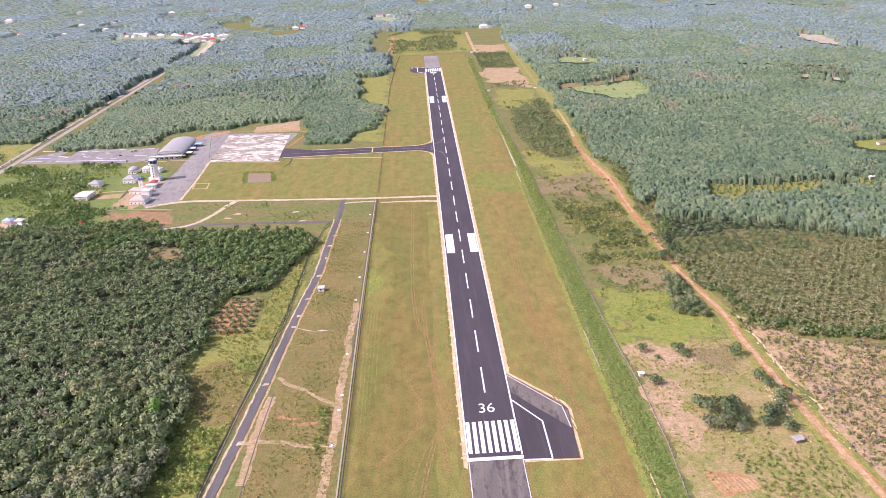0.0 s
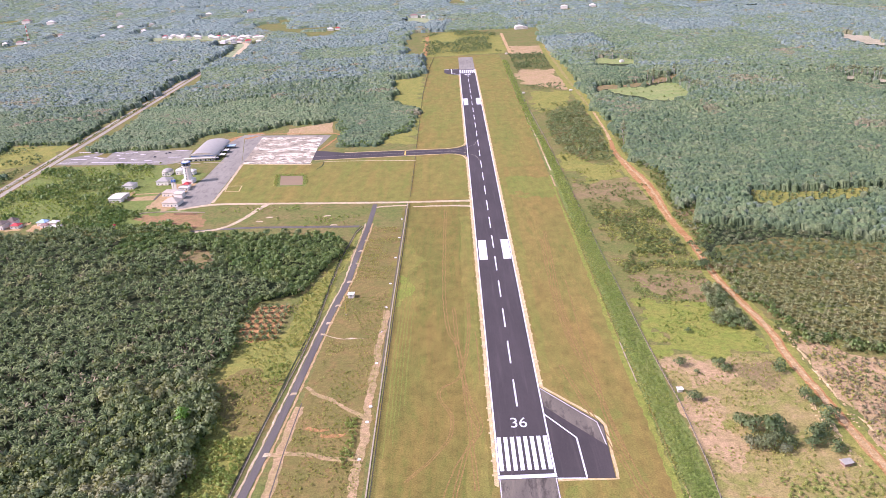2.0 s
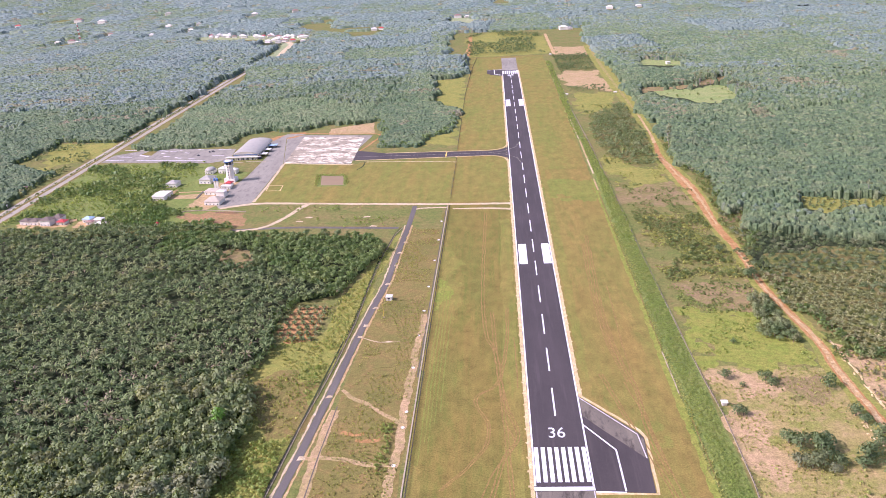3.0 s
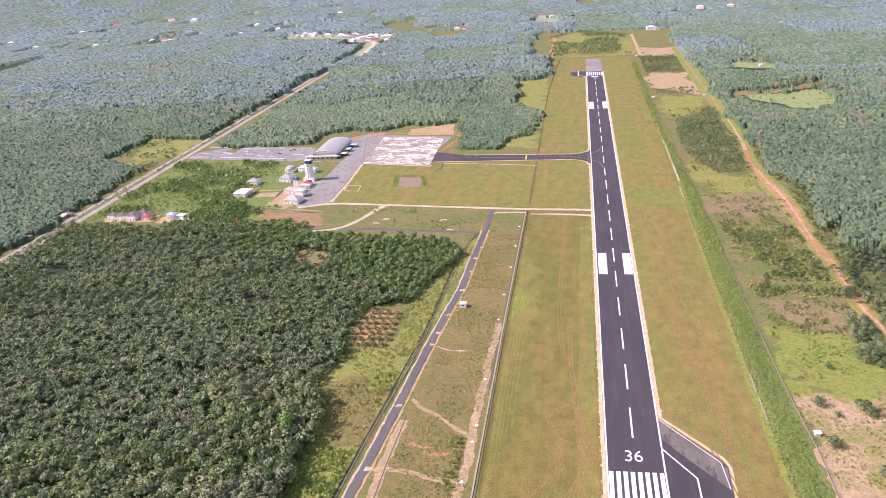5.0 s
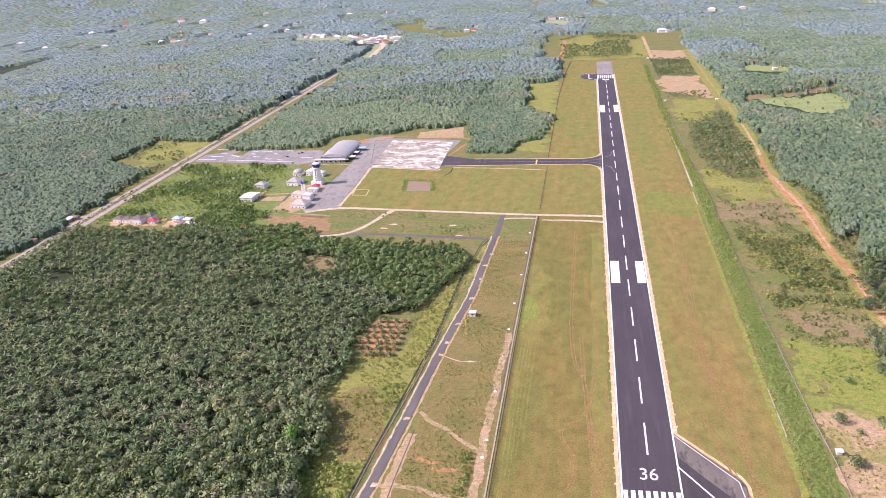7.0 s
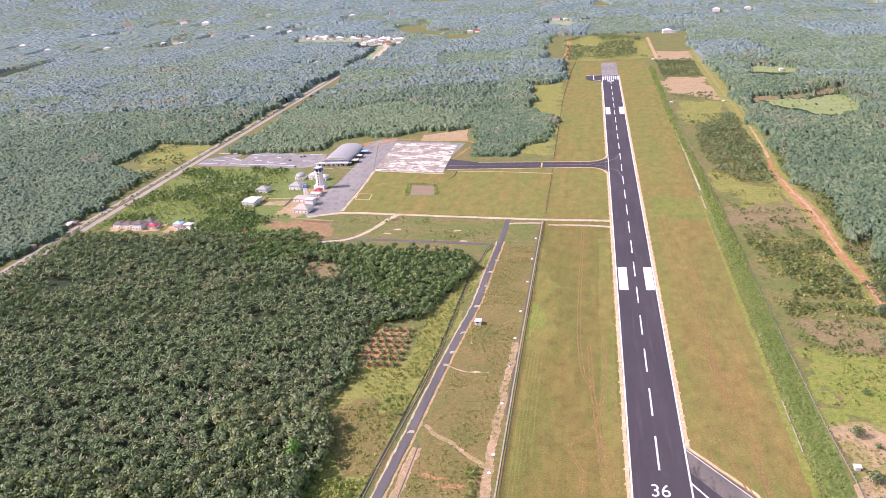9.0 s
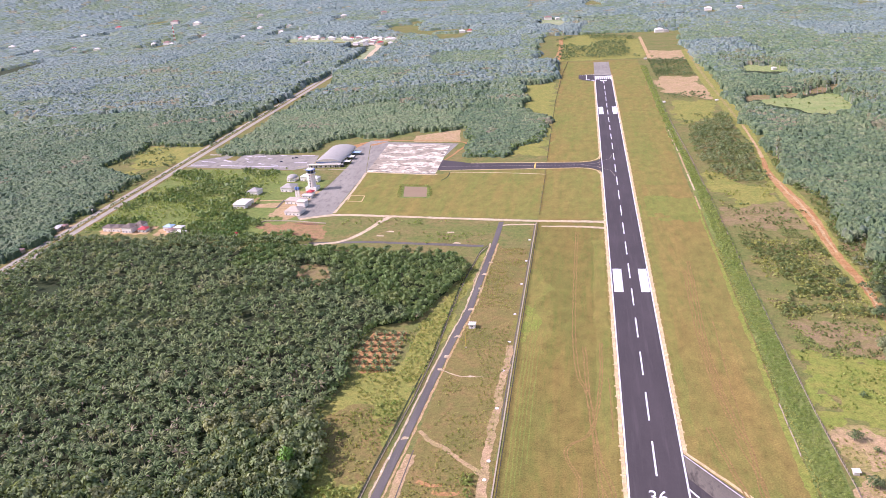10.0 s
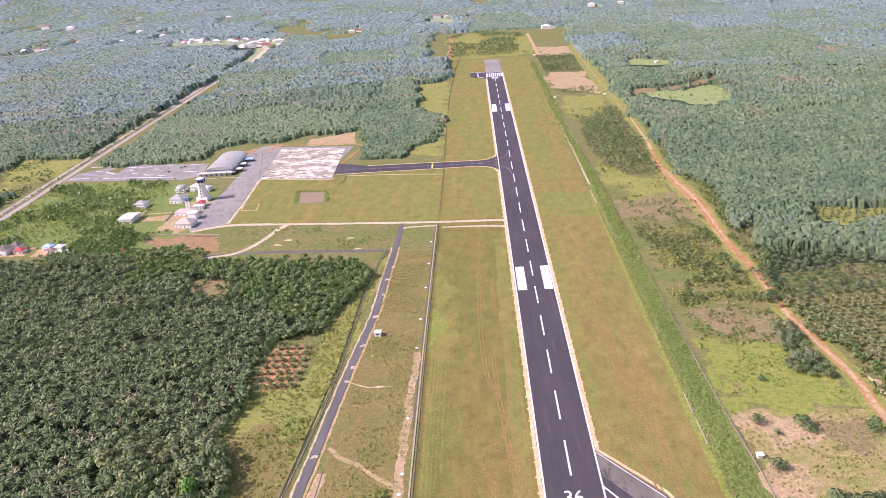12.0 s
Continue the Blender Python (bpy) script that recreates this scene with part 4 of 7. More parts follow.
def palm(fronds, length, height, segs=3, width=0.9, dry=0.0, trunk=True):
    """Arching fronds, each folded along its midrib (slot 0; dry ones slot 2), on a stout trunk (slot 1)."""
    V, F, I = [], [], []
    for k in range(fronds):
        a = k * 2.399963 + 0.3 * rng.random()
        lift = 1.15 - 1.25 * (k / fronds) + 0.15 * rng.normal()
        L = length * (0.8 + 0.3 * rng.random())
        out, side = np.array((math.cos(a), math.sin(a), 0)), np.array((-math.sin(a), math.cos(a), 0))
        pts, p, ang = [], np.array((0, 0, height)) + out * 0.2, lift
        for s in range(segs + 1):
            pts.append(p)
            p = p + (out * math.cos(ang) + np.array((0, 0, 1)) * math.sin(ang)) * L / segs
            ang -= 1.35 / segs * (0.8 + 0.4 * rng.random())
        w = [width * f for f in ((0.35, 1.0, 0.85, 0.15) if segs == 3 else (0.4, 1.0, 0.15))]
        m = 2 if rng.random() < dry else 0
        for sg in (-1, 1):
            b = len(V)
            for q, ww in zip(pts, w):
                V.append(q)
                V.append(q + sg * side * ww - np.array((0, 0, 0.45 * ww)))
            for s in range(segs):
                F.append((b + 2 * s, b + 2 * s + 1, b + 2 * s + 3, b + 2 * s + 2))
                I.append(m)
    if trunk:
        stem(V, F, I, (0, 0, -0.3), (0, 0, height), 0.45, 0.35, 1, 5)
    return np.array(V), np.array(F), np.array(I)


def crown_normals(V, F, I):
    """Leaf clumps take the light as the rounded crown that they make up."""
    C = V[F].mean(1)
    e = V[F]
    face = np.cross(e[:, 2] - e[:, 0], e[:, 3] - e[:, 1])
    face /= np.linalg.norm(face, axis=1)[:, None] + 1e-9
    leaf = I == 0
    top, low = C[leaf, 2].max(), C[leaf, 2].min()
    out = C - np.array((0, 0, low + 0.25 * (top - low)))
    out /= np.linalg.norm(out, axis=1)[:, None] + 1e-9
    n = np.where(leaf[:, None], out + 0.55 * face, face)
    n /= np.linalg.norm(n, axis=1)[:, None] + 1e-9
    N = np.zeros_like(V)
    for k in range(4):
        N[F[:, k]] = n
    return N


def scatter(name, protos, xy, mats, scale=(0.85, 1.2), label="", category="trees", z=None, grow=None):
    """All the plants of a stand in one mesh."""
    n = len(xy)
    if n == 0:
        return None
    pick = rng.integers(0, len(protos), n)
    turn, size, tall = rng.random(n) * 6.283, rng.uniform(*scale, n), rng.uniform(0.88, 1.15, n)
    if grow is not None:
        size = size * grow
    Vs, Fs, Is, Ns, base = [], [], [], [], 0
    leafy = "palm" not in mats[0].name
    for k, (V, F, I) in enumerate(protos):
        s = np.nonzero(pick == k)[0]
        if len(s) == 0:
            continue
        c, d = np.cos(turn[s])[:, None], np.sin(turn[s])[:, None]
        X = (V[:, 0] * c - V[:, 1] * d) * size[s][:, None] + xy[s, 0][:, None]
        Y = (V[:, 0] * d + V[:, 1] * c) * size[s][:, None] + xy[s, 1][:, None]
        H = V[:, 2][None] * (size[s] * tall[s])[:, None] + (0 if z is None else z[s][:, None])
        Vs.append(np.stack([X, Y, H], -1).reshape(-1, 3))
        Fs.append((F[None] + (np.arange(len(s)) * len(V))[:, None, None]).reshape(-1, 4) + base)
        Is.append(np.tile(I, len(s)))
        if leafy:
            N = crown_normals(V, F, I)
            Ns.append(np.stack([N[:, 0] * c - N[:, 1] * d, N[:, 0] * d + N[:, 1] * c, np.tile(N[:, 2], (len(s), 1))], -1).reshape(-1, 3))
        base += len(s) * len(V)
    me = quads(name, np.concatenate(Vs), np.concatenate(Fs), mats, np.concatenate(Is), np.concatenate(Ns) if leafy else None)
    return tagged(new(name, me), label, category, kind="stuff")


def grid_points(x0, x1, y0, y1, cell, jitter, hexed=True):
    nx, ny = int((x1 - x0) / cell), int((y1 - y0) / (cell * 0.87))
    i, j = np.meshgrid(np.arange(nx), np.arange(ny))
    x = x0 + (i + (0.5 * (j % 2) if hexed else 0)) * cell
    y = y0 + j * cell * 0.87
    x = x + (rng.random(x.shape) - 0.5) * cell * jitter
    y = y + (rng.random(y.shape) - 0.5) * cell * jitter
    return np.stack([x.ravel(), y.ravel()], -1)


def keep(p, poly, margin=True):
    soft = 4.0 if poly is FOREST_A else 13.0
    m = cover(p[:, 0], p[:, 1], poly, soft, 40.0) > 0.35 * (hashed(p[:, 0], p[:, 1], 61) - 0.5)
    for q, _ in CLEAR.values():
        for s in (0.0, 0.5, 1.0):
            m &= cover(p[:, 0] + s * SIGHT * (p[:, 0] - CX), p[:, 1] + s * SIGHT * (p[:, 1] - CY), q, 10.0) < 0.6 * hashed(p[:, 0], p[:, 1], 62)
    return p[m]


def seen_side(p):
    """The wedge of country within the camera's view, with some margin."""
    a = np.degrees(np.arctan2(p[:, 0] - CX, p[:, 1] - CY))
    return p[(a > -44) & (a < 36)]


def dist(p):
    return np.hypot(p[:, 0] - CX, p[:, 1] - CY)


PALM_MATS = [M["palm"], M["bark"], M["palm_dry"]]
palms_near = [palm(24, 4.7, 6.3, 3, 0.66, 0.01) for _ in range(7)] + [palm(22, 4.6, 5.6, 3, 0.66, 0.2)]
palms_mid = [palm(14, 4.8, 6.5, 2, 0.85, 0.02, False) for _ in range(5)]
palms_row = [palm(15, 3.2, 3.0, 2, 0.62, 0.05, False) for _ in range(5)]
palms_small = [palm(14, 3.6, 2.2, 2, 0.75, 0.08) for _ in range(4)]
trees_near = [broadleaf(340, 4.6, 10.5, 0.95, 9, low=0.5) for _ in range(5)]
trees_field = [broadleaf(380, 4.8, 7.5, 0.85, 9, low=0.34) for _ in range(5)]
trees_mid = [broadleaf(110, 4.4, 9.5, 1.25, 8, False, loose=0.25) for _ in range(5)]
trees_far = [broadleaf(17, 3.8, 7.8, 2.1, 5, False, loose=0.2) for _ in range(6)]
ditch_low = [broadleaf(26, 1.3, 1.0, 0.42, 4, False) for _ in range(5)]
shrubs = [broadleaf(34, 1.9, 2.6, 0.9, 5, False) for _ in range(5)]
tufts = [broadleaf(5, 0.8, 0.9, 0.9, 3, False) for _ in range(4)]
shrubs_far = [broadleaf(16, 2.2, 3.0, 1.3, 4, False) for _ in range(4)]
LEAF_MATS = [M["leaf"], M["bark"]]

# western plantation block beside the service road
pa = keep(grid_points(-560, -120, -70, 410, 6.5, 0.8), FOREST_A)
x, y = pa[:, 0], pa[:, 1]
def bushy(x, y):
    """Where broad-leaved bush takes the place of the palms."""
    return ((y > 320 + 0.18 * (x + 330) + 25 * value_noise(x, y, 40, 3)) & (x > -345)) | inside(x + 14 * (value_noise(x, y, 15, 36) - 0.5), y + 18 * (value_noise(x, y, 18, 37) - 0.5), BUSH)


pa = pa[~inside(pa[:, 0] + 9 * (value_noise(pa[:, 0], pa[:, 1], 12, 38) - 0.5), pa[:, 1], CLEARED)]
x, y = pa[:, 0], pa[:, 1]
bush = bushy(x, y)
edge_wood = (y < 112 - 0.55 * (x + 185) * -1 * 0.6 + 30 * value_noise(x, y, 35, 1) - 15) & (x > -262 + 40 * value_noise(x, y, 30, 2)) | (y < 12 + 25 * value_noise(x, y, 50, 4))
gap = value_noise(x, y, 16, 8) > 0.86
stray = (hashed(x, y, 31) < 0.05 + 0.45 * np.clip((y - 290) / 60, 0, 1)) | (value_noise(x, y, 45, 33) > 0.84)
pal = pa[~bush & ~edge_wood & ~gap & ~stray]
scatter("woodland", [broadleaf(56, 4.4, 9.5, 1.6, 7, False, loose=0.25) for _ in range(5)], pa[stray & ~bush & ~edge_wood], [M["leaf_dark"], M["bark"]], (0.6, 1.0), "broad-leaved trees standing among the palms", "woodland")
pal = pal[np.argsort(dist(pal))]
palm_meshes = [[quads(nm, V, F[np.isin(I, s)], [M[mt] for mt in ms], np.where(I[np.isin(I, s)] == 2, 1, 0) if nm == "crown" else None) for nm, s, ms in (("crown", (0, 2), ("palm", "palm_dry")), ("trunk", (1,), ("bark",)))] for V, F, I in palms_near]
for x, y in pal[:280]:
    ob = thing("oil_palm", x, y, 0, 360 * hashed(x, y, 5))
    s = 0.68 + 0.36 * hashed(x, y, 6)
    ob.scale = (s, s, s * (0.85 + 0.25 * hashed(x, y, 9)))
    for nm, me in zip(("crown", "trunk"), palm_meshes[int(len(palms_near) * hashed(x, y, 7))]):
        part(nm, me, None, ob)
    tagged(ob, "mature oil palm with arching dark green fronds", "palm tree", "palms nearest the wood")
pal = pal[280:]
scatter("oil_palm_plantation", palms_near, pal[dist(pal) < 540], PALM_MATS, (0.68, 1.05), "dense dark green mature oil palms, crowns touching", "palm trees")
scatter("oil_palm_plantation", palms_mid, pal[dist(pal) >= 540], PALM_MATS, (0.72, 1.0), "dense dark green oil palms by the highway", "palm trees")
w_ = grid_points(-345, -120, 230, 400, 5.0, 0.9)
w_ = keep(w_, FOREST_A)
w_ = w_[bushy(w_[:, 0], w_[:, 1]) & ~inside(w_[:, 0], w_[:, 1], CLEARED)]
scatter("thicket", [broadleaf(80, 3.0, 5.0, 1.1, 6, False) for _ in range(4)], w_, [M["leaf_shrub"], M["bark"]], (0.8, 1.3), "bushy green thicket at the plantation edge", "thicket")


def tree(x, y, size, kind, turn, label, group, leaf="leaf", bark="bark", protos=None):
    """A single tree: tapered trunk with limbs, and a crown."""
    key = (kind, leaf, bark, id(protos))
    if key not in tree.meshes:
        V, F, I = (protos or trees_near)[kind]
        N = crown_normals(V, F, I)
        tree.meshes[key] = [quads(nm, V, F[I == s], [M[mt]], None, N) for nm, s, mt in (("crown", 0, leaf), ("trunk", 1, bark))]
    ob = thing("tree", x, y, 0, turn)
    ob.scale = (size, size, size * (0.9 + 0.25 * hashed(x, y)))
    for nm, me in zip(("crown", "trunk"), tree.meshes[key]):
        part(nm, me, None, ob)
    return tagged(ob, label, "tree", group)


tree.meshes = {}
wood = np.concatenate([pa[edge_wood], keep(grid_points(-300, -170, -60, 130, 9.5, 1.0), FOREST_A)])
wx, wy = wood[:, 0], wood[:, 1]
wood = wood[((wy < 112 + 0.33 * (wx + 185) + 30 * value_noise(wx, wy, 35, 1) - 15) & (wx > -262 + 40 * value_noise(wx, wy, 30, 2))) | (wy < 12 + 25 * value_noise(wx, wy, 50, 4))]
order = np.argsort(dist(wood))
wood = wood[order]
wood = wood[dist(wood) > 300]
for k, (x, y) in enumerate(wood[:230]):
    h = hashed(x, y, 2)
    leaf = "leaf" if h < 0.45 else "leaf_wood"
    tree(x, y, 0.85 + 0.55 * hashed(x, y, 1), int(5 * hashed(x, y, 3)), 360 * h, "tall broad-leaved tree with a rounded green crown" if leaf == "leaf" else "greyish-green broad-leaved tree with an open crown", "trees of the wood", leaf)

tree(-192.0, 55, 1.3, 2, 40, "bright lime-green tree crown in the wood", "trees of the wood", "leaf_lime")

rest = wood[230:]
scatter("woodland", [broadleaf(90, 4.6, 10.5, 1.6, 8, False, low=0.5) for _ in range(5)], rest, [M["leaf"], M["bark"]], (0.75, 1.2), "broad-leaved trees at the edge of the plantation", "woodland")

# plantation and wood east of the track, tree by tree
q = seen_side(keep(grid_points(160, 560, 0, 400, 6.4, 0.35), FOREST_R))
qx, qy = q[:, 0], q[:, 1]
v, u = value_noise(qx, qy, 90, 2), value_noise(qx, qy, 24, 6)
row = (qy < 268 + 60 * (v - 0.5)) & (u < 0.85)
near = dist(q) < 690
scatter("oil_palm_plantation", palms_row, q[row & near], [M["palm_olive"], M["bark"], M["palm_dry"]], (0.75, 1.1), "rows of small olive-green oil palms east of the track", "palm trees")
for h_, leaf_, lab_ in (((0, 0.5), "leaf_dark", "dark broad-leaved trees east of the track"), ((0.5, 0.8), "leaf_mid", "green mixed trees east of the track"), ((0.8, 1.01), "leaf_grey", "greyish rubber trees east of the track")):
    t_ = 0.5 * hashed(qx, qy, 77) + 0.5 * value_noise(qx, qy, 30, 78)
    t_ = (t_ - 0.15) / 0.7
    scatter("woodland", trees_mid, q[~row & near & (t_ >= h_[0]) & (t_ < h_[1])], [M[leaf_], M["bark"]], (0.35, 0.75), lab_, "woodland")
p = grid_points(90, 170, 560, 910, 5.2, 0.8)
p = p[inside(p[:, 0] + 8 * (value_noise(p[:, 0], p[:, 1], 20, 2) - 0.5), p[:, 1], BLOCK) & (value_noise(p[:, 0], p[:, 1], 17, 8) > 0.32)]
scatter("woodland", [broadleaf(44, 4.4, 9.5, 1.7, 7, False, loose=0.25) for _ in range(5)], p, [M["leaf"], M["bark"]], (0.35, 0.75), "small open wood beside the boundary fence", "woodland")

for poly in (FOREST_A, FOREST_N, FOREST_R, FOREST_W):
    xs, ys = [q[0] for q in poly], [q[1] for q in poly]
    p = keep(grid_points(max(min(xs), -900), min(max(xs), 520), min(ys), min(max(ys), 900), 3.2, 1.0), poly)
    f = 11.0 / dist(p)
    soft = 4.0 if poly is FOREST_A else 13.0
    out = cover(p[:, 0] - f * (p[:, 0] - CX), p[:, 1] - f * (p[:, 1] - CY), poly, soft, 40.0) < 0
    side = np.zeros(len(p), bool)
    for dx in (-6, 6):
        side |= cover(p[:, 0] + dx, p[:, 1], poly, soft, 40.0) < 0
    scatter("edge_thicket", shrubs_far, p[out | side], [M["leaf_shrub"], M["bark"]], (0.6, 1.5), "bushy green thicket along the edge of the trees", "thicket")

# shrubs along the boundary ditch, on the fields and round the houses
p = grid_points(74, 92, -60, 700, 1.7, 1.0)
p = p[(p[:, 0] < 89.5 - np.clip(p[:, 1] - 480, 0, 300) * 0.022) & (p[:, 0] > 77.5)]
scatter("ditch_shrubs", ditch_low, p[p[:, 1] < 330], [M["leaf_green"], M["bark"]], (0.5, 1.15), "rank bright green shrubs filling the boundary ditch", "shrubs")
q = p[p[:, 1] >= 330]
scatter("ditch_shrubs", shrubs_far, q[::2], [M["leaf_green"], M["bark"]], (0.35, 0.7), "rank green shrubs along the boundary ditch", "shrubs")
p = grid_points(74, 84, 700, 1330, 4, 1.0)
scatter("ditch_shrubs", shrubs_far, p, [M["leaf_green"], M["bark"]], (0.6, 1.1), "green shrubs along the far boundary ditch", "shrubs")


def sprinkle(name, poly, cell, chance, protos, mats, scale, label, size=30, cut=0.45, seed=11, soft=1.0):
    xs, ys = [q[0] for q in poly], [q[1] for q in poly]
    p = grid_points(min(xs), max(xs), min(ys), max(ys), cell, 1.0)
    wx = 16 * (value_noise(p[:, 0], p[:, 1], 17, seed + 50) - 0.5)
    wy = 26 * (value_noise(p[:, 0], p[:, 1], 21, seed + 51) - 0.5)
    p = p[inside(p[:, 0] + wx * soft, p[:, 1] + wy * soft, poly)]
    p = p[(value_noise(p[:, 0], p[:, 1], size, seed) > cut) & (rng.random(len(p)) < chance)]
    return scatter(name, protos, p, mats, scale, label, "shrubs")


SH = [M["leaf_shrub"], M["bark"]]
SC = [M["leaf_scrub"], M["bark"]]
MD = [M["leaf_dark"], M["bark"]]
OL, GR, LF = [M["leaf_olive"], M["bark"]], [M["leaf_green"], M["bark"]], [M["leaf"], M["bark"]]
sprinkle("scrub", [(-190, -60), (-182, 45), (-150, 42), (-150, 0), (-158, -60)], 2.2, 0.9, shrubs, GR, (0.4, 1.0), "yellow-green scrub between wood and fence", 20, 0.15, 11, 0.4)
sprinkle("scrub", [(-182, 45), (-190, 105), (-184, 150), (-150, 150), (-148, 45)], 3.0, 0.4, shrubs, OL, (0.25, 0.6), "low olive weeds on the verge", 14, 0.45, 11, 0.4)
sprinkle("scrub", [(-186, 150), (-150, 230), (-128, 335), (-123, 340), (-134, 200), (-146, 80), (-160, 100)], 3.0, 0.5, shrubs, GR, (0.25, 0.7), "olive scrub along the fence", 16, 0.4, 11, 0.3)
sprinkle("weeds", [(-130, -40), (-112, 380), (-84, 380), (-86, -40)], 3.0, 0.5, shrubs, OL, (0.2, 0.45), "low weeds in dry grass", 14, 0.62, 11, 0.2)
sprinkle("weeds", [(-130, -20), (-112, 380), (-84, 380), (-86, -20)], 1.7, 0.5, tufts, OL, (0.4, 0.9), "thin tufts in dry grass", 18, 0.42, 17, 0.2)
sprinkle("weeds", [(-188, 40), (-190, 105), (-184, 150), (-152, 232), (-128, 335), (-124, 340), (-134, 200), (-146, 80), (-150, 30)], 1.6, 0.45, tufts, OL, (0.5, 1.2), "dense olive weeds outside the fence", 12, 0.35, 18, 0.2)
sprinkle("weeds", [(94, -50), (95, 118), (168, 118), (174, -50)], 1.9, 0.5, tufts, OL, (0.4, 1.0), "weeds of the rough field", 12, 0.52, 19)
sprinkle("weeds", [(96, 120), (98, 240), (150, 236), (166, 120)], 1.9, 0.5, tufts, GR, (0.5, 1.2), "tufts of the green pasture", 12, 0.45, 20)
sprinkle("weeds", [(96, 245), (100, 400), (162, 400), (163, 245)], 2.2, 0.6, tufts, OL, (0.7, 1.6), "weeds of the fallow land", 12, 0.35, 21)
sprinkle("weeds", [(73.5, -60), (73.5, 400), (78, 400), (78, -60)], 1.3, 0.7, tufts, OL, (0.4, 1.0), "rank grass beside the drain", 8, 0.2, 22, 0.0)
sprinkle("weeds", [(-100, 10), (-100, 60), (-90, 60), (-92, 10)], 2.2, 0.9, shrubs, GR, (0.4, 0.8), "green shrubs by the wall", 9, 0.3, 11, 0.3)
sprinkle("weeds", [(-290, 344), (-250, 340), (-234, 300), (-254, 288), (-274, 300)], 3.2, 0.5, shrubs_far, MD, (0.5, 1.3), "bushes on the cleared spot in the plantation", 9, 0.5, 41)
sprinkle("scrub", [(-545, 432), (-545, 655), (-410, 640), (-400, 590), (-410, 480), (-440, 440)], 4.2, 0.75, shrubs_far, SH, (0.6, 1.6), "green scrub and small trees behind the station", 28, 0.42)
sprinkle("scrub", [(-545, 432), (-545, 655), (-400, 645), (-385, 590), (-385, 480), (-420, 440)], 3.4, 0.6, shrubs_far, GR, (0.35, 0.9), "bright green scrub behind the station", 22, 0.4, 15)
sprinkle("scrub", [(-440, 410), (-415, 480), (-366, 470), (-364, 432), (-300, 402), (-290, 384), (-440, 396)], 3.4, 0.8, shrubs_far, SH, (0.7, 1.6), "green scrub below the station houses", 22, 0.2)
sprinkle("scrub", [(-440, 410), (-415, 480), (-340, 470), (-364, 432), (-440, 396)], 3.4, 0.8, shrubs_far, SH, (0.4, 1.0), "green weeds below the station houses", 18, 0.35)
sprinkle("scrub", [(-540, 400), (-545, 425), (-440, 425), (-420, 392)], 5.0, 0.22, trees_mid, LF, (0.35, 0.6), "small trees in front of the village", 18, 0.3)
sprinkle("scrub", [(-372, 540), (-372, 640), (-345, 640), (-345, 560)], 4.0, 0.3, shrubs_far, GR, (0.4, 0.9), "garden shrubs by the tower", 12, 0.4)
sprinkle("scrub", [(-280, 396), (-280, 460), (-130, 450), (-124, 392)], 4.0, 0.35, shrubs_far, GR, (0.4, 0.9), "scattered shrubs between the service roads", 16, 0.6)
for ring_ in ([(-241, 577), (-206, 572), (-207, 567), (-236, 571)], [(-241, 577), (-236, 571), (-229, 532), (-235, 526)], [(-209, 571), (-203, 571), (-196, 526), (-202, 530)]):
    sprinkle("pond_weeds", ring_, 1.8, 0.8, shrubs_far, GR, (0.25, 0.55), "green weeds on the bank of the pond", 9, 0.2, 11, 0.0)
sprinkle("scrub", [(96, 250), (100, 395), (160, 395), (162, 250)], 2.9, 0.7, shrubs, SC, (0.45, 1.2), "green scrub on fallow land", 15, 0.44)
sprinkle("scrub", [(96, 250), (100, 395), (160, 395), (162, 250)], 3.4, 0.5, shrubs, OL, (0.5, 1.0), "olive scrub on fallow land", 14, 0.5, 5)
sprinkle("scrub", [(94, -60), (95, 118), (168, 118), (172, -60)], 3.2, 0.3, shrubs, GR, (0.2, 0.5), "weeds and low shrubs in a rough field", 16, 0.56, 6)
sprinkle("scrub", [(120, -60), (125, 0), (172, 0), (172, -60)], 2.8, 0.6, shrubs, GR, (0.3, 0.8), "green weeds beside the track", 16, 0.35, 9)
sprinkle("scrub", [(96, 120), (98, 195), (145, 186), (164, 120)], 4.0, 0.3, shrubs, GR, (0.2, 0.5), "low tufts in the pasture", 14, 0.55, 4)
sprinkle("scrub", [(95, 485), (96, 615), (158, 545), (150, 500)], 4.0, 0.45, shrubs_far, OL, (0.4, 0.9), "scattered scrub in the clearing", 16, 0.5, 4)
sprinkle("scrub", [(88, 1060), (92, 1400), (165, 1400), (160, 1200), (95, 1220)], 5.0, 0.8, trees_far, MD, (0.3, 0.8), "scrub and small trees beside the far clearing", 40, 0.35, 4)
sprinkle("scrub", [(96, 830), (98, 1060), (160, 990), (135, 860)], 6.0, 0.5, trees_far, MD, (0.25, 0.6), "scattered trees round the paddock", 30, 0.55, 2)
sprinkle("scrub", [(-90, 1440), (-95, 1770), (-24, 1860), (90, 1760), (90, 1440)], 5.5, 0.7, trees_far, MD, (0.35, 1.0), "scrub in the clearing beyond the runway", 40, 0.45, 2)
sprinkle("scrub", [(-660, 640), (-660, 790), (-575, 780), (-570, 620)], 6.0, 0.5, shrubs_far, LF, (0.7, 1.6), "roadside bushes by the paddock", 30, 0.6, 2)
sprinkle("scrub", [(-588, 400), (-588, 650), (-574, 650), (-574, 400)], 4.5, 0.6, shrubs_far, LF, (0.7, 1.6), "roadside bushes", 20, 0.45, 2, 0.2)
p = grid_points(-440, -290, 386, 408, 6.2, 0.8)
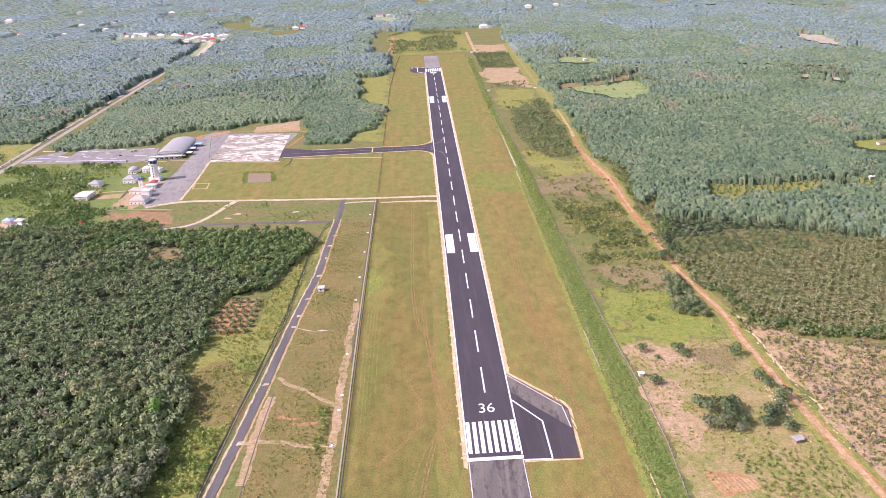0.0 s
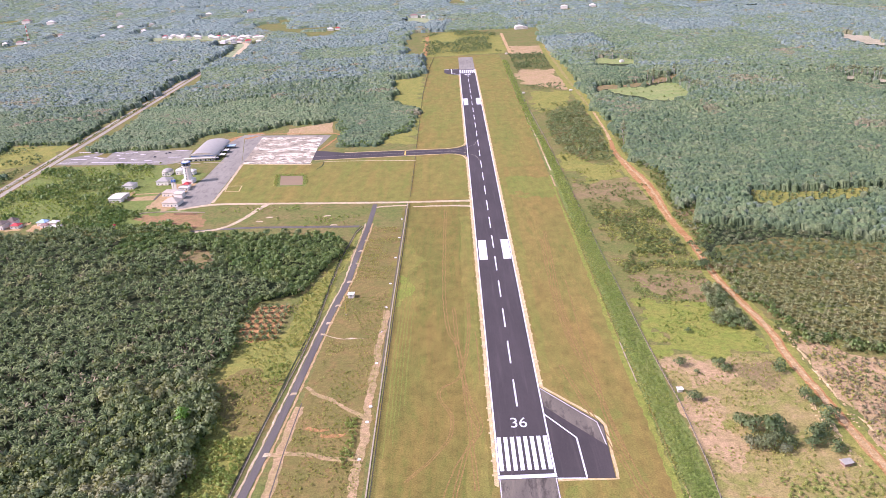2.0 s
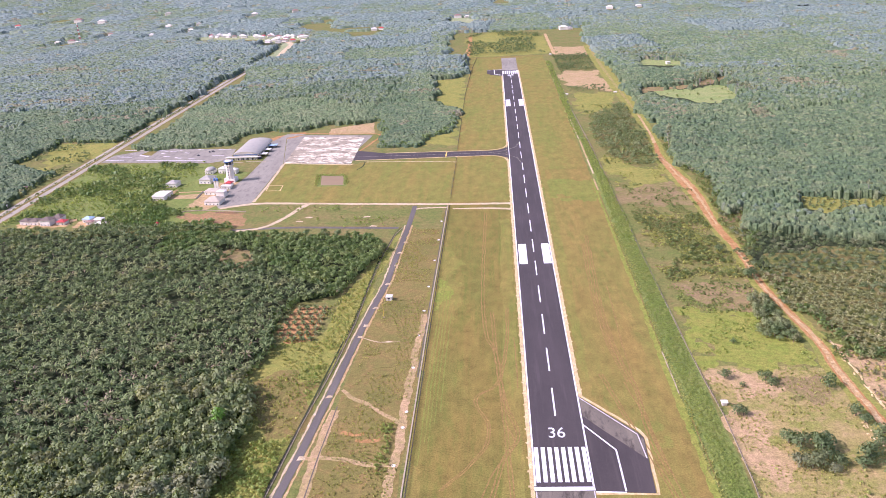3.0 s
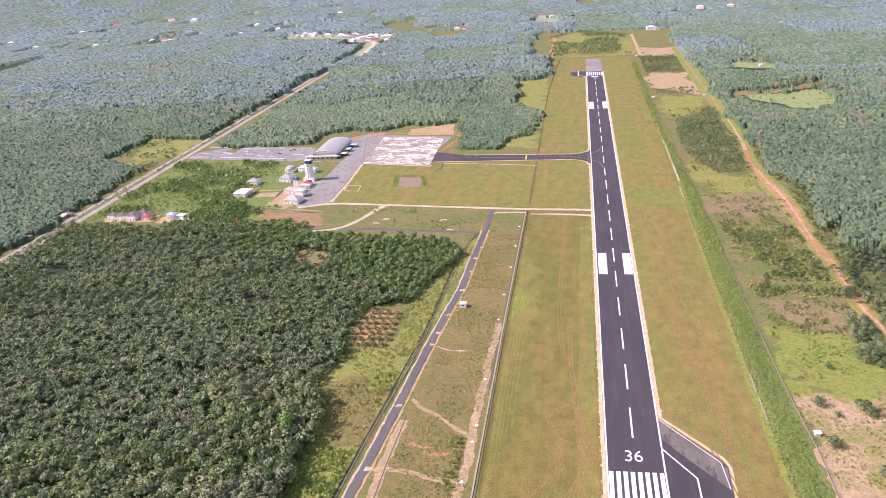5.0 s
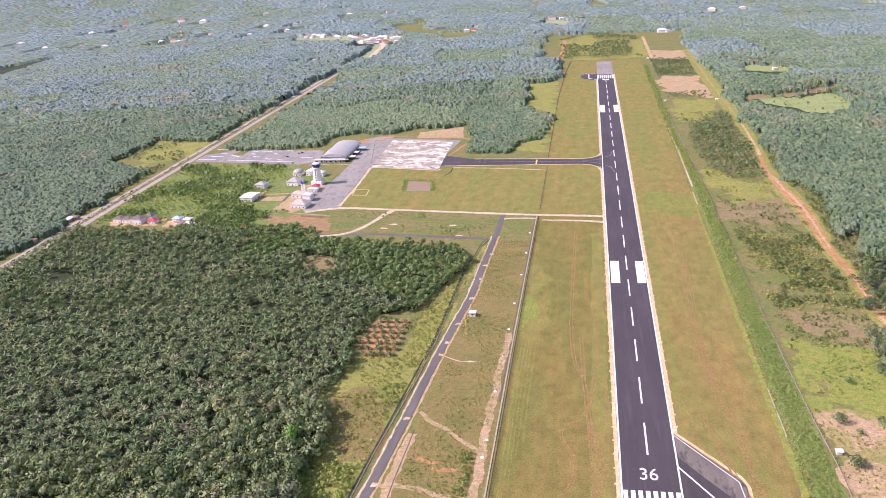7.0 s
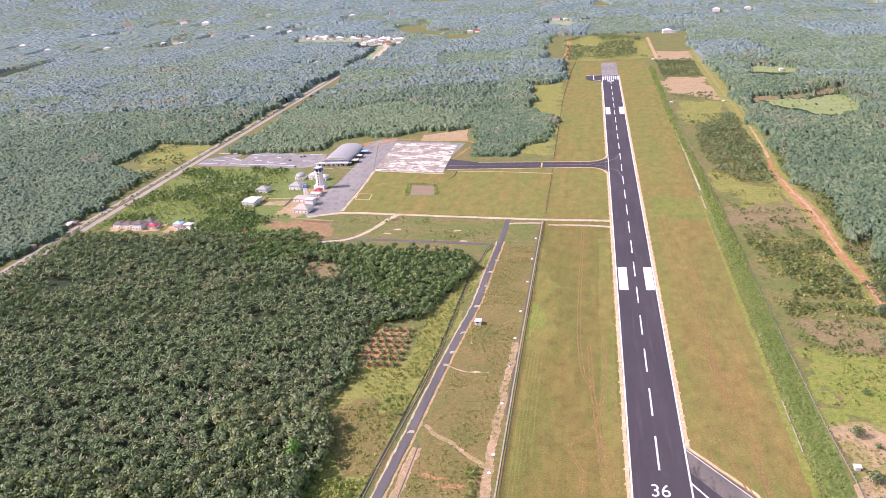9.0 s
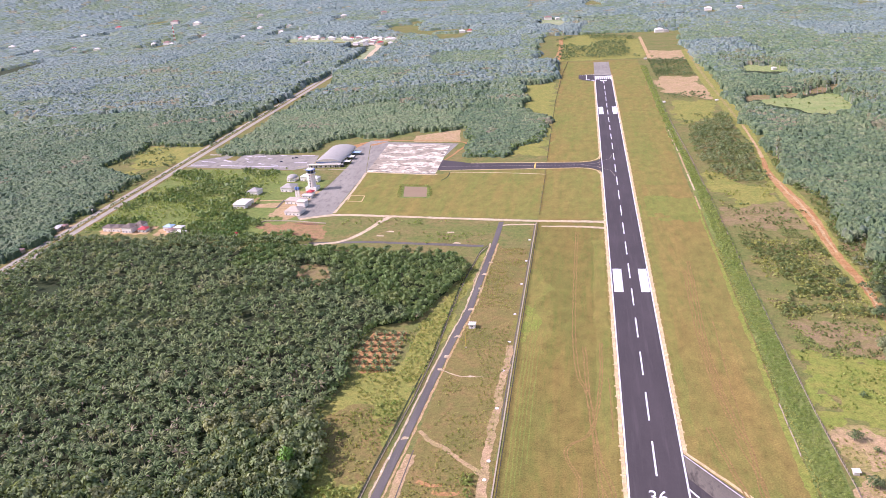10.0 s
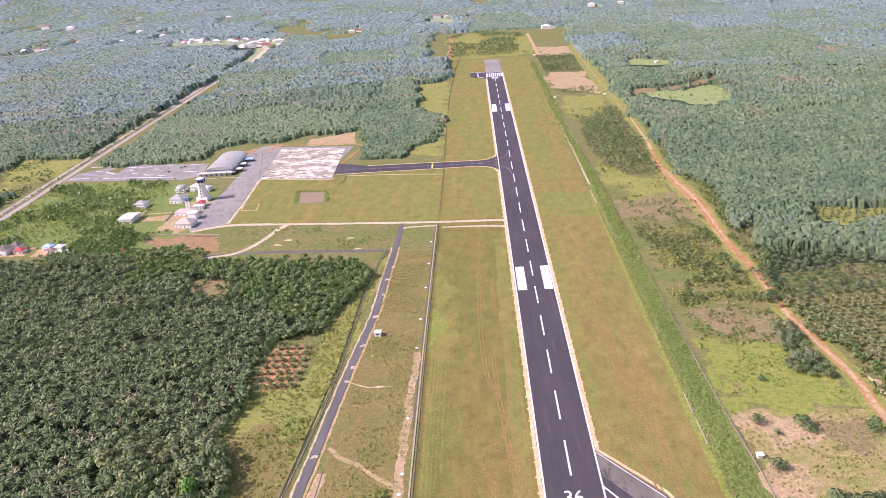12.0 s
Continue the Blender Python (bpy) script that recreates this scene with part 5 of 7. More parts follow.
p = p[p[:, 1] < 404 - 0.09 * (p[:, 0] + 440)]
scatter("oil_palm_plantation", palms_mid, p[rng.random(len(p)) < 0.8], PALM_MATS, (0.75, 1.05), "row of dark oil palms below the earth bank", "palm trees")
GY = [M["leaf_grey"], M["bark"]]
sprinkle("scrub", [(176, 120), (172, 230), (173, 300), (171, 367), (176, 440), (174, 520), (168, 600), (176, 700), (192, 700), (204, 420), (188, 360), (186, 200), (192, 140)], 3.6, 0.7, shrubs_far, SC, (0.5, 1.3), "green scrub between track and palms", 16, 0.3, 31, 0.4)
sprinkle("scrub", [(176, 240), (174, 300), (176, 440), (176, 640), (240, 640), (240, 260)], 6.0, 0.6, trees_mid, GY, (0.3, 0.6), "grey sparse saplings above the track", 26, 0.45, 32, 0.5)
sprinkle("weeds", [(98, 192), (98, 250), (158, 246), (152, 190)], 2.0, 0.5, tufts, SC, (0.6, 1.5), "weeds on the brown cleared ground", 9, 0.5, 33)
sprinkle("weeds", [(93, 425), (97, 486), (152, 505), (168, 452), (164, 418)], 2.2, 0.5, tufts, SC, (0.6, 1.6), "weeds on the burnt clearing", 9, 0.5, 34)
sprinkle("scrub", [(94, 400), (94, 440), (164, 425), (164, 395)], 3.2, 0.7, shrubs, SC, (0.4, 1.0), "green scrub along the fallow's far side", 14, 0.35, 35)
sprinkle("scrub", [(95, 570), (98, 900), (160, 900), (158, 560)], 4.2, 0.5, shrubs_far, SC, (0.4, 1.1), "scrub in and around the small wood", 22, 0.4, 36)
p = grid_points(HW - 3, HW + 3, 160, 1100, 5.4, 0.4)
scatter("median_shrubs", shrubs_far, np.stack([np.full(len(p), HW) + (rng.random(len(p)) - 0.5) * 1.4, p[:, 1]], -1), LF, (0.6, 1.05), "row of dark shrubs on the highway median", "shrubs")

for x0_, x1_, y0_, y1_, lab_ in ((93, 160, 1010, 1062, "rows of small planted trees beyond the paddock"), (92, 168, 1215, 1395, "young planted wood beside the far clearing")):
    p = grid_points(x0_, x1_, y0_, y1_, 7.0, 0.4)
    scatter("young_trees", shrubs_far, p[rng.random(len(p)) < 0.8], MD, (0.6, 1.3), lab_, "trees")
sprinkle("field_shrubs", CLEAR["green_field"][0], 9.0, 0.3, shrubs_far, SC, (0.4, 1.0), "scattered green shrubs on the open pasture", 30, 0.35)
sprinkle("field_shrubs", CLEAR["felled_strip"][0], 8.0, 0.4, shrubs_far, SC, (0.4, 1.0), "scrub growing back on the felled strip", 30, 0.35)
# young palms: a small plot of single ones, and the cleared ground by the track
small = [[quads(nm, V, F[np.isin(I, s)], [M[mt]]) for nm, s, mt in (("crown", (0, 2), "palm"), ("trunk", (1,), "bark"))] for V, F, I in palms_small]
for i in range(6):
    for j in range(7):
        x, y = -187 + i * 6.2 + 1.6 * (j % 2) + 0.7 * hashed(i, j), 162 + j * 8.2 + 0.8 * hashed(j, i)
        if inside(np.array([x]), np.array([y]), [(-190, 177), (-184, 216), (-160, 217), (-160, 162), (-178, 158)])[0]:
            ob = thing("young_oil_palm", x, y, 0, 360 * hashed(i, j, 5))
            s = 0.72 + 0.25 * hashed(i, j, 6)
            ob.scale = (s, s, s)
            for nm, me in zip(("crown", "trunk"), small[(i + j) % 4]):
                part(nm, me, None, ob)
            tagged(ob, "young oil palm planted in orange soil", "palm tree", "young palms of the plot")
p = grid_points(186, 330, -70, 140, 5.2, 0.7)
p = p[inside(p[:, 0], p[:, 1], [(188, 134), (215, 104), (258, 88), (340, 53), (340, -110), (190, -110)])]
scatter("young_palms", palms_small, p[rng.random(len(p)) < 0.6], [M["palm_olive"], M["bark"], M["palm_dry"]], (0.28, 0.55), "struggling young palms on cleared brown ground", "palm trees")
sprinkle("weeds", [(188, 130), (215, 104), (258, 88), (340, 53), (340, -110), (190, -110)], 3.0, 0.3, shrubs, [M["palm_dry"], M["bark"]], (0.25, 0.55), "dead brown fronds and weeds", 16, 0.3)
sprinkle("weeds", [(184, 134), (215, 104), (258, 88), (330, 53), (330, -70), (186, -70)], 2.2, 0.6, tufts, OL, (0.6, 1.4), "rank weeds on cleared ground", 10, 0.35)
sprinkle("weeds", [(184, 134), (215, 104), (258, 88), (330, 53), (330, -70), (186, -70)], 2.2, 0.5, tufts, [M["palm_dry"], M["bark"]], (0.6, 1.6), "dead fronds strewn on cleared ground", 10, 0.35, 13)
p = grid_points(250, 440, 390, 436, 7.5, 0.5)
p = p[inside(p[:, 0], p[:, 1], CLEAR["open_slope"][0])]
scatter("young_palms", palms_small, p, PALM_MATS, (0.5, 0.8), "young palms in rows on an open slope", "palm trees")

# single trees by the track and in the fields
for x, y, s, lf in ((104, 102, 0.62, "leaf"), (127, 98, 0.7, "leaf"), (129, 93, 0.55, "leaf"), (161, 90, 0.75, "leaf"), (101, 63, 0.6, "leaf"), (104, 62, 0.5, "leaf"), (120, 36, 0.85, "leaf"), (124, 30, 0.95, "leaf"), (135, 31, 1.0, "leaf"), (133, 24, 0.95, "leaf"), (118, 15, 0.8, "leaf_grey"), (125, 15, 0.95, "leaf"), (131, 17, 0.85, "leaf"), (138, 16, 0.7, "leaf"), (164, 60, 0.7, "leaf"), (166, 53, 0.6, "leaf"), (168, 38, 0.9, "leaf"), (164, 30, 0.7, "leaf"), (152, 18, 0.95, "leaf"), (157, 24, 0.8, "leaf"), (149, 14, 0.6, "leaf"), (160, 10, 0.7, "leaf"), (134, 11, 0.55, "leaf_grey"), (112, 92, 0.35, "leaf"), (121, 145, 0.35, "leaf"), (134, 36, 0.6, "leaf"), (152, 300, 0.7, "leaf"), (160, 248, 0.9, "leaf"), (164, 252, 0.8, "leaf")):
    tree(x, y, s * 1.35, int(5 * hashed(x, y, 3)), 360 * hashed(x, y), "lone round-crowned green tree in a rough field", "field trees", "leaf_dark" if lf == "leaf" else lf, "bark", trees_field)
p = grid_points(138, 168, 134, 222, 5.6, 0.7)
for x, y in p[inside(p[:, 0], p[:, 1], DARK_TREES)]:
    tree(x, y, 0.55 + 0.3 * hashed(x, y), int(5 * hashed(x, y, 3)), 360 * hashed(x, y), "dark green tree in a planted clump", "clump of dark trees", "leaf", "bark", trees_field)
# pale bare-stemmed trees left standing among the palms
tall = [broadleaf(34, 3.2, 15, 1.5, 5, True) for _ in range(3)]
for x, y, s in ((327, 436, 1.0), (362, 435, 1.0), (412, 436, 1.1), (420, 437, 1.0), (430, 433, 1.15), (438, 440, 1.0), (241, 92, 0.55), (300, 1040, 1.2), (330, 1075, 1.2), (352, 1068, 1.3), (362, 1050, 1.2), (640, 960, 1.4), (655, 945, 1.4), (625, 985, 1.4)) + tuple((x0 + (x1 - x0) * (k + 0.7 * hashed(k, x0)) / n, y0 + (y1 - y0) * (k + 0.7 * hashed(k, x1)) / n + 14 * (hashed(k, y0) - 0.5), 1.0 + 0.5 * hashed(k, y1)) for x0, y0, x1, y1, n in ((583, 1010, 668, 935, 16), (222, 1338, 335, 1240, 18), (335, 980, 362, 900, 9), (292, 1010, 330, 1020, 6), (176, 640, 190, 690, 4)) for k in range(n)):
    tree(x, y, s, int(3 * hashed(x, y, 3)), 360 * hashed(x, y), "tall sparse tree with a pale bare stem", "tall sparse trees", "leaf_grey", "pale_bark", tall)


# ---- far woods as a lumpy canopy ----
FAR_HOUSES = [(-1610, 2790, 2.2), (-1472, 2690, 2.0), (-1293, 2095, 1.5), (-1340, 2100, 1.1), (-1270, 2080, 1.0), (-1484, 2020, 1.3), (-1600, 2080, 1.2), (-1792, 2450, 1.5), (-1700, 2040, 1.4), (-1900, 2200, 1.5), (-662, 1545, 1.0), (-139, 2262, 1.6), (-110, 2255, 1.0), (150, 1840, 1.5), (166, 1836, 1.0), (-1116, 2420, 1.4), (-1020, 2440, 1.3), (-1240, 2250, 1.3), (-369, 2030, 1.2), (-350, 2045, 1.0), (-1800, 2700, 1.6), (-900, 2700, 1.6), (-760, 2750, 1.6), (-1300, 2900, 1.8), (330, 2300, 1.5), (420, 2310, 1.3), (-980, 2250, 1.3), (-1080, 2180, 1.1)]
FAR_HOUSES += [(-870 + 330 * hashed(k, 1), 2075 - 150 * hashed(k, 1) + 60 * (hashed(k, 2) - 0.5), 0.75 + 0.5 * hashed(k, 3)) for k in range(34)]
FAR_HOUSES += [(-640 + 110 * hashed(k, 4), 1850 + 90 * hashed(k, 5), 0.8 + 0.4 * hashed(k, 6)) for k in range(8)]


def far_bare(x, y):
    """Clearings, roads and house plots among the far woods, the plots drawn out towards the camera."""
    bare = (value_noise(x, y, 190, 12) > 0.88) & (value_noise(x, y, 60, 13) > 0.3)
    for q, _ in CLEAR.values():
        bare |= inside(x, y, q)
    for q in ([(-97, 1770), (-24, 1865), (90, 1762), (96, 1560), (185, 1540), (185, 1100), (-85, 1100), (-92, 1440)], [(-545, 1100), (-545, 1500), (-520, 1590), (-545, 1830), (-610, 1900), (-575, 1700), (-572, 1100)], [(140, 1850), (190, 1850), (190, 1800), (140, 1800)]):
        bare |= inside(x, y, q)
    for hx, hy, s in FAR_HOUSES:
        bare |= (np.abs(x - hx) < 14 * s) & (y - hy < 14) & (y - hy > -100)
    return bare


def crowns(cell, seed):
    """One tree to each cell of a jittered lattice: whether it stands, its place, spread, height and tone."""
    i, j = np.meshgrid(np.arange(int(-2900 / cell), int(2500 / cell)), np.arange(int(0 / cell), int(4400 / cell)))
    px, py = (i + 0.15 + 0.7 * hashed(i, j, seed)) * cell, (j + 0.15 + 0.7 * hashed(i, j, seed + 1)) * cell
    p = np.stack([px.ravel(), py.ravel()], -1)
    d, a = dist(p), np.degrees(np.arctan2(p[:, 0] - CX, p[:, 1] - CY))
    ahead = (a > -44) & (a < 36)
    x, y = p[:, 0], p[:, 1]
    stands = np.zeros(len(p), bool)
    for poly in (FOREST_N, FOREST_R, FOREST_W):
        stands |= ahead & (d < 2400) & inside(x, y, outer(poly))
    stands[stands] = kept(p[stands])
    far = ahead & (d > 1950)
    stands |= far & ((y > 1866) | (x < -575) | (x > 200))
    stands &= ~(far_bare(x, y) & (d > 1950))
    stands &= ~((x > 160) & (x < 700) & (d < 690)) & (value_noise(x, y, 26, 14) < 0.965) & (hashed(x, y, 15) > 0.03)
    st = stand_height(x, y)
    broad = value_noise(x, y, 260, 16)
    h = (3.6 + 4.0 * st + 3.0 * broad + 2.0 * value_noise(x, y, 40, 17)) * (0.75 + 0.45 * hashed(x, y, 18))
    young = (y < 940 + 120 * value_noise(x, y, 90, 6)) & (x > -545) & (x < 0)
    h = np.where(young, 0.62 * h, h)
    # tone drifts to paler, bluer greens with distance: haze painted as leaf colour
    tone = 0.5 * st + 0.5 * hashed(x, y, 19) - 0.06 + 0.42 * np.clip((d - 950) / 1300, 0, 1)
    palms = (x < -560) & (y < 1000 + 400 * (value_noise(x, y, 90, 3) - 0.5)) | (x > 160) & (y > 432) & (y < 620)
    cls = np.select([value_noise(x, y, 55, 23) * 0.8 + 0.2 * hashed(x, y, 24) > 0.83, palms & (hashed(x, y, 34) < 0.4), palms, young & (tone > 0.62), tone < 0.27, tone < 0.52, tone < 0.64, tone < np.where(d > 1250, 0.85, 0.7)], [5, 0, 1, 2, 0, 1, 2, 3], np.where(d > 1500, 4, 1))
    h = np.where(palms, 4.6 + 2.4 * hashed(x, y, 25), h)
    r = cell * (0.55 + 0.35 * hashed(x, y, 26))
    return i[0, 0], j[0, 0], [w.reshape(i.shape) for w in (stands, px.ravel(), py.ravel(), r, h, cls)]


def outer(poly):
    """The polygon's box, with room for its fraying border."""
    xs, ys = [q[0] for q in poly], [q[1] for q in poly]
    return rect(min(xs) - 30, min(ys) - 30, max(xs) + 30, max(ys) + 30)


def kept(p):
    m = np.zeros(len(p), bool)
    for poly in (FOREST_N, FOREST_R, FOREST_W):
        m |= cover(p[:, 0], p[:, 1], poly, 13.0, 40.0) > 0.35 * (hashed(p[:, 0], p[:, 1], 61) - 0.5)
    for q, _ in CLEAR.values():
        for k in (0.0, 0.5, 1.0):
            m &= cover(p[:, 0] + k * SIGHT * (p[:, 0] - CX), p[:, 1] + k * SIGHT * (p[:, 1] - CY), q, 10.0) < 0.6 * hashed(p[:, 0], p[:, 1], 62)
    return m


def make_canopy():
    """The woods further out: crown beside crown in one uneven sheet, open where nothing grows."""
    for r0, r1, cell, turn, step, lab in ((660, 1500, 3.9, 0.075, 1.0017, "mixed woodland and plantations beyond the airfield"), (1500, 2500, 5.2, 0.105, 1.0023, "far woodland in stands of differing height, greyed with painted haze"), (2500, 4650, 9.0, 0.15, 1.0034, "woodland canopy stretching to the horizon, haze put into its colour")):
        i0, j0, (stands, px, py, cr, ch, cls) = crowns(cell, int(cell * 10))
        az = np.radians(np.arange(-43.5, 35.0, turn))
        rr = r0 * step ** np.arange(0, int(math.log(r1 / r0) / math.log(step)) + 2)
        A, R = np.meshgrid(az, rr)
        x, y = CX + R * np.sin(A), CY + R * np.cos(A)
        h, tone = np.full(x.shape, -1.0), np.zeros(x.shape, int)
        ci, cj = np.floor(x / cell).astype(int), np.floor(y / cell).astype(int)
        wob = 1.0 + 0.7 * (value_noise(x, y, 2.2, 27) - 0.5)
        for di in (-1, 0, 1):
            for dj in (-1, 0, 1):
                a, b = np.clip(cj + dj - j0, 0, stands.shape[0] - 1), np.clip(ci + di - i0, 0, stands.shape[1] - 1)
                q = np.hypot(x - px[a, b], y - py[a, b]) / cr[a, b] * wob
                top = np.where(stands[a, b] & (q < 1), ch[a, b] * (0.68 + 0.32 * np.sqrt(np.clip(1 - q * q, 0, 1))), -1.0)
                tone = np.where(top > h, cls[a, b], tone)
                h = np.maximum(h, top)
        ok = stands[np.clip(cj - j0, 0, stands.shape[0] - 1), np.clip(ci - i0, 0, stands.shape[1] - 1)]
        h = np.where(ok & (h < 0), 0.56 * ch[np.clip(cj - j0, 0, stands.shape[0] - 1), np.clip(ci - i0, 0, stands.shape[1] - 1)], h)
        h = h + np.where(h > 0, 1.4 * (value_noise(x, y, 1.9, 28) - 0.5) + 0.8 * (hashed(x, y, 29) - 0.5), 0)
        z = h + land_height(x, y)
        n, m = x.shape
        k = np.arange(n * m).reshape(n, m)
        F = np.stack([k[:-1, :-1], k[:-1, 1:], k[1:, 1:], k[1:, :-1]], -1).reshape(-1, 4)
        up = (h > 0).ravel()[F].any(1)
        F = F[up]
        tall = np.argmax(h.ravel()[F], 1)
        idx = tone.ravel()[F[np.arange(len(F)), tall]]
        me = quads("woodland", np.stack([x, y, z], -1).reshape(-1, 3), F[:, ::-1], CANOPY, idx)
        me.polygons.foreach_set("use_smooth", [False] * len(me.polygons))
        tagged(new("woodland", me), lab, "woodland", kind="stuff")


make_canopy()

# ---- buildings ----


def hip_roof(w, d, z, rise, over=0.6, ridge=None, thick=0.18):
    """A hipped roof over a w x d plan; ridge: its length (0: a pyramid, w: a gable)."""
    bm = bmesh.new()
    w2, d2 = w / 2 + over, d / 2 + over
    r = (max(w - d, 0.0) if ridge is None else ridge) / 2
    if ridge is not None and ridge >= w:
        r = w2
    lo = [bm.verts.new((sx * w2, sy * d2, z)) for sx, sy in ((-1, -1), (1, -1), (1, 1), (-1, 1))]
    a, b = bm.verts.new((-max(r, 0.02), 0, z + rise)), bm.verts.new((max(r, 0.02), 0, z + rise))
    bm.faces.new((lo[0], lo[1], b, a))
    bm.faces.new((lo[1], lo[2], b))
    bm.faces.new((lo[2], lo[3], a, b))
    bm.faces.new((lo[3], lo[0], a))
    bm.faces.new((lo[3], lo[2], lo[1], lo[0]))
    box(bm, -w2, -d2, z - thick, w2, d2, z)
    return bm


def openings(ob, w, d, h, n, storey=0.0, door=True):
    """Windows along the long fronts, and a door."""
    glass_me = mesh_from("pane", box(bmesh.new(), -0.55, -0.03, 0, 0.55, 0.03, 1.1), M["glass"])
    frame_me = mesh_from("window", box(bmesh.new(), -0.7, -0.05, -0.12, 0.7, 0.05, 1.22), M["white_roof"])
    for sy in (-1, 1):
        for k in range(n):
            x = -w / 2 + w * (k + 0.5) / n
            if door and sy < 0 and k == n // 2:
                part("door", box(bmesh.new(), x - 0.5, -d / 2 - 0.06, 0.05, x + 0.5, -d / 2 + 0.02, 2.1), M["dark_metal"], ob, "dark entrance door")
                continue
            wn_ = part("window", frame_me, None, ob)
            wn_.location = (x, sy * (d / 2 + 0.02), storey + 1.0)
            part("pane", glass_me, None, wn_).location = (0, sy * 0.04, 0)


def house(x, y, w, d, h, rise, roof, label, turn=0.0, wall="white_wall", ridge=None, n=4, group="", category="house", name="house"):
    ob = thing(name, x, y, 0, turn)
    part("wall", boxed(-w / 2, -d / 2, -0.3, w / 2, d / 2, h), M[wall], ob)
    part("plinth", boxed(-w / 2 - 0.12, -d / 2 - 0.12, -0.3, w / 2 + 0.12, d / 2 + 0.12, 0.35), M["concrete"], ob, "grey concrete plinth")
    part("roof", hip_roof(w, d, h + 0.01, rise, ridge=ridge), M[roof], ob)
    if n:
        openings(ob, w, d, h, n)
    return tagged(ob, label, category, group)


TW = -7.0
# station houses
flat = house(-400.5, 507, 14, 20, 5.2, 0.9, "white_roof", "white flat-fronted house with a pale low roof", TW, ridge=14, n=3)
house(-404.5, 551, 12.5, 12, 4.8, 3.2, "grey_roof", "small white house with a grey hipped roof", TW, n=3)
house(-368, 564, 14, 17, 5.0, 3.4, "grey_roof", "white bungalow with a large grey hipped roof", TW, n=3)
hd = thing("round_roofed_hall", -377, 602, 0, TW)
part("wall", boxed(-5, -6, -0.3, 5, 6, 4.0), M["white_wall"], hd)
bm_ = bmesh.new()
bmesh.ops.create_uvsphere(bm_, u_segments=20, v_segments=10, radius=1.0, matrix=Matrix.LocRotScale((0, 0, 4.0), None, (6.4, 7.4, 3.6)))
bmesh.ops.bisect_plane(bm_, geom=bm_.verts[:] + bm_.edges[:] + bm_.faces[:], plane_co=(0, 0, 3.99), plane_no=(0, 0, -1), clear_outer=True)
part("roof", bm_, M["grey_roof"], hd, "rounded grey roof", True)
openings(hd, 10, 12, 4, 3)
tagged(hd, "white hall with a rounded grey roof", "hall")
house(-361.5, 602, 8.5, 9, 5.6, 2.4, "white_roof", "white house with a pale roof beside the tower", TW, n=2)
house(-346, 597, 7, 9, 5.0, 2.2, "white_roof", "white annex behind the tower", TW, n=2)
se = house(-333, 481, 17, 15, 4.6, 4.0, "tan_roof", "white station house with a brownish hipped tile roof", TW, n=4)
house(-332, 503, 9, 9, 7.0, 1.2, "white_roof", "white two-storey annex with a pale roof", TW, n=2)
house(-344, 517, 20, 13, 4.2, 1.6, "tan_roof", "low wing with a pale brown roof", TW, n=4)
house(-336.5, 534, 11, 6, 3.8, 1.0, "white_roof", "white entrance block of the tower", TW, n=3)
house(-336, 543, 7, 7, 4.6, 2.2, "red_roof", "small pavilion with a dark red roof", TW, n=2)
# elevated water tanks
for x_, y_ in ((-349, 533.5), (-346, 533.2)):
    wt = thing("water_tower", x_, y_, 0, TW)
    for sx in (-1, 1):
        for sy in (-1, 1):
            part("leg", boxed(sx * 0.85 - 0.17, sy * 0.85 - 0.17, -0.3, sx * 0.85 + 0.17, sy * 0.85 + 0.17, 9.6), M["white_wall"], wt)
    part("panel", boxed(-0.7, -0.95, 0, 0.7, -0.75, 9.4), M["white_wall"], wt)
    part("platform", boxed(-1.25, -1.25, 9.6, 1.25, 1.25, 9.9), M["concrete"], wt)
    part("tank", tube(bmesh.new(), (0, 0, 9.9), (0, 0, 12.6), 1.2, 1.15, 16), M["blue_trim"], wt, "blue water tank")
    tagged(wt, "white water tower with a blue tank", "water tower", "water towers")

# control tower
ct = thing("control_tower", -340, 563, 0, TW)
part("base_block", boxed(-6.5, -5, -0.3, 6.5, 6, 4.2), M["white_wall"], ct)
bm_ = bmesh.new()
bmesh.ops.create_cone(bm_, cap_ends=True, segments=8, radius1=5.2, radius2=4.0, depth=20.5, matrix=Matrix.Translation((0, 0, 10.25)) @ Matrix.Rotation(radians(22.5), 4, "Z"))
part("shaft", bm_, M["white_wall"], ct)
for k_ in range(5):
    part("band", box(bmesh.new(), -0.45, -4.85 + 0.16 * k_, 4.8 + k_ * 3.1, 0.45, -4.0 + 0.16 * k_, 6.4 + k_ * 3.1), M["glass"], ct, "dark stair window")
for z0_, z1_, r0_, r1_, m_, nm_ in ((18.6, 19.6, 4.0, 5.2, "white_wall", "corbel"), (19.6, 20.3, 5.6, 5.6, "white_wall", "gallery"), (20.3, 24.0, 4.5, 5.3, "glass", "cab_glazing"), (24.0, 24.7, 5.4, 5.4, "blue_trim", "cab_roof"), (24.7, 25.4, 4.6, 3.4, "white_roof", "roof_cap")):
    bm_ = bmesh.new()
    bmesh.ops.create_cone(bm_, cap_ends=True, segments=8, radius1=r0_, radius2=r1_, depth=z1_ - z0_, matrix=Matrix.Translation((0, 0, (z0_ + z1_) / 2)) @ Matrix.Rotation(radians(22.5), 4, "Z"))
    part(nm_, bm_, M[m_], ct)
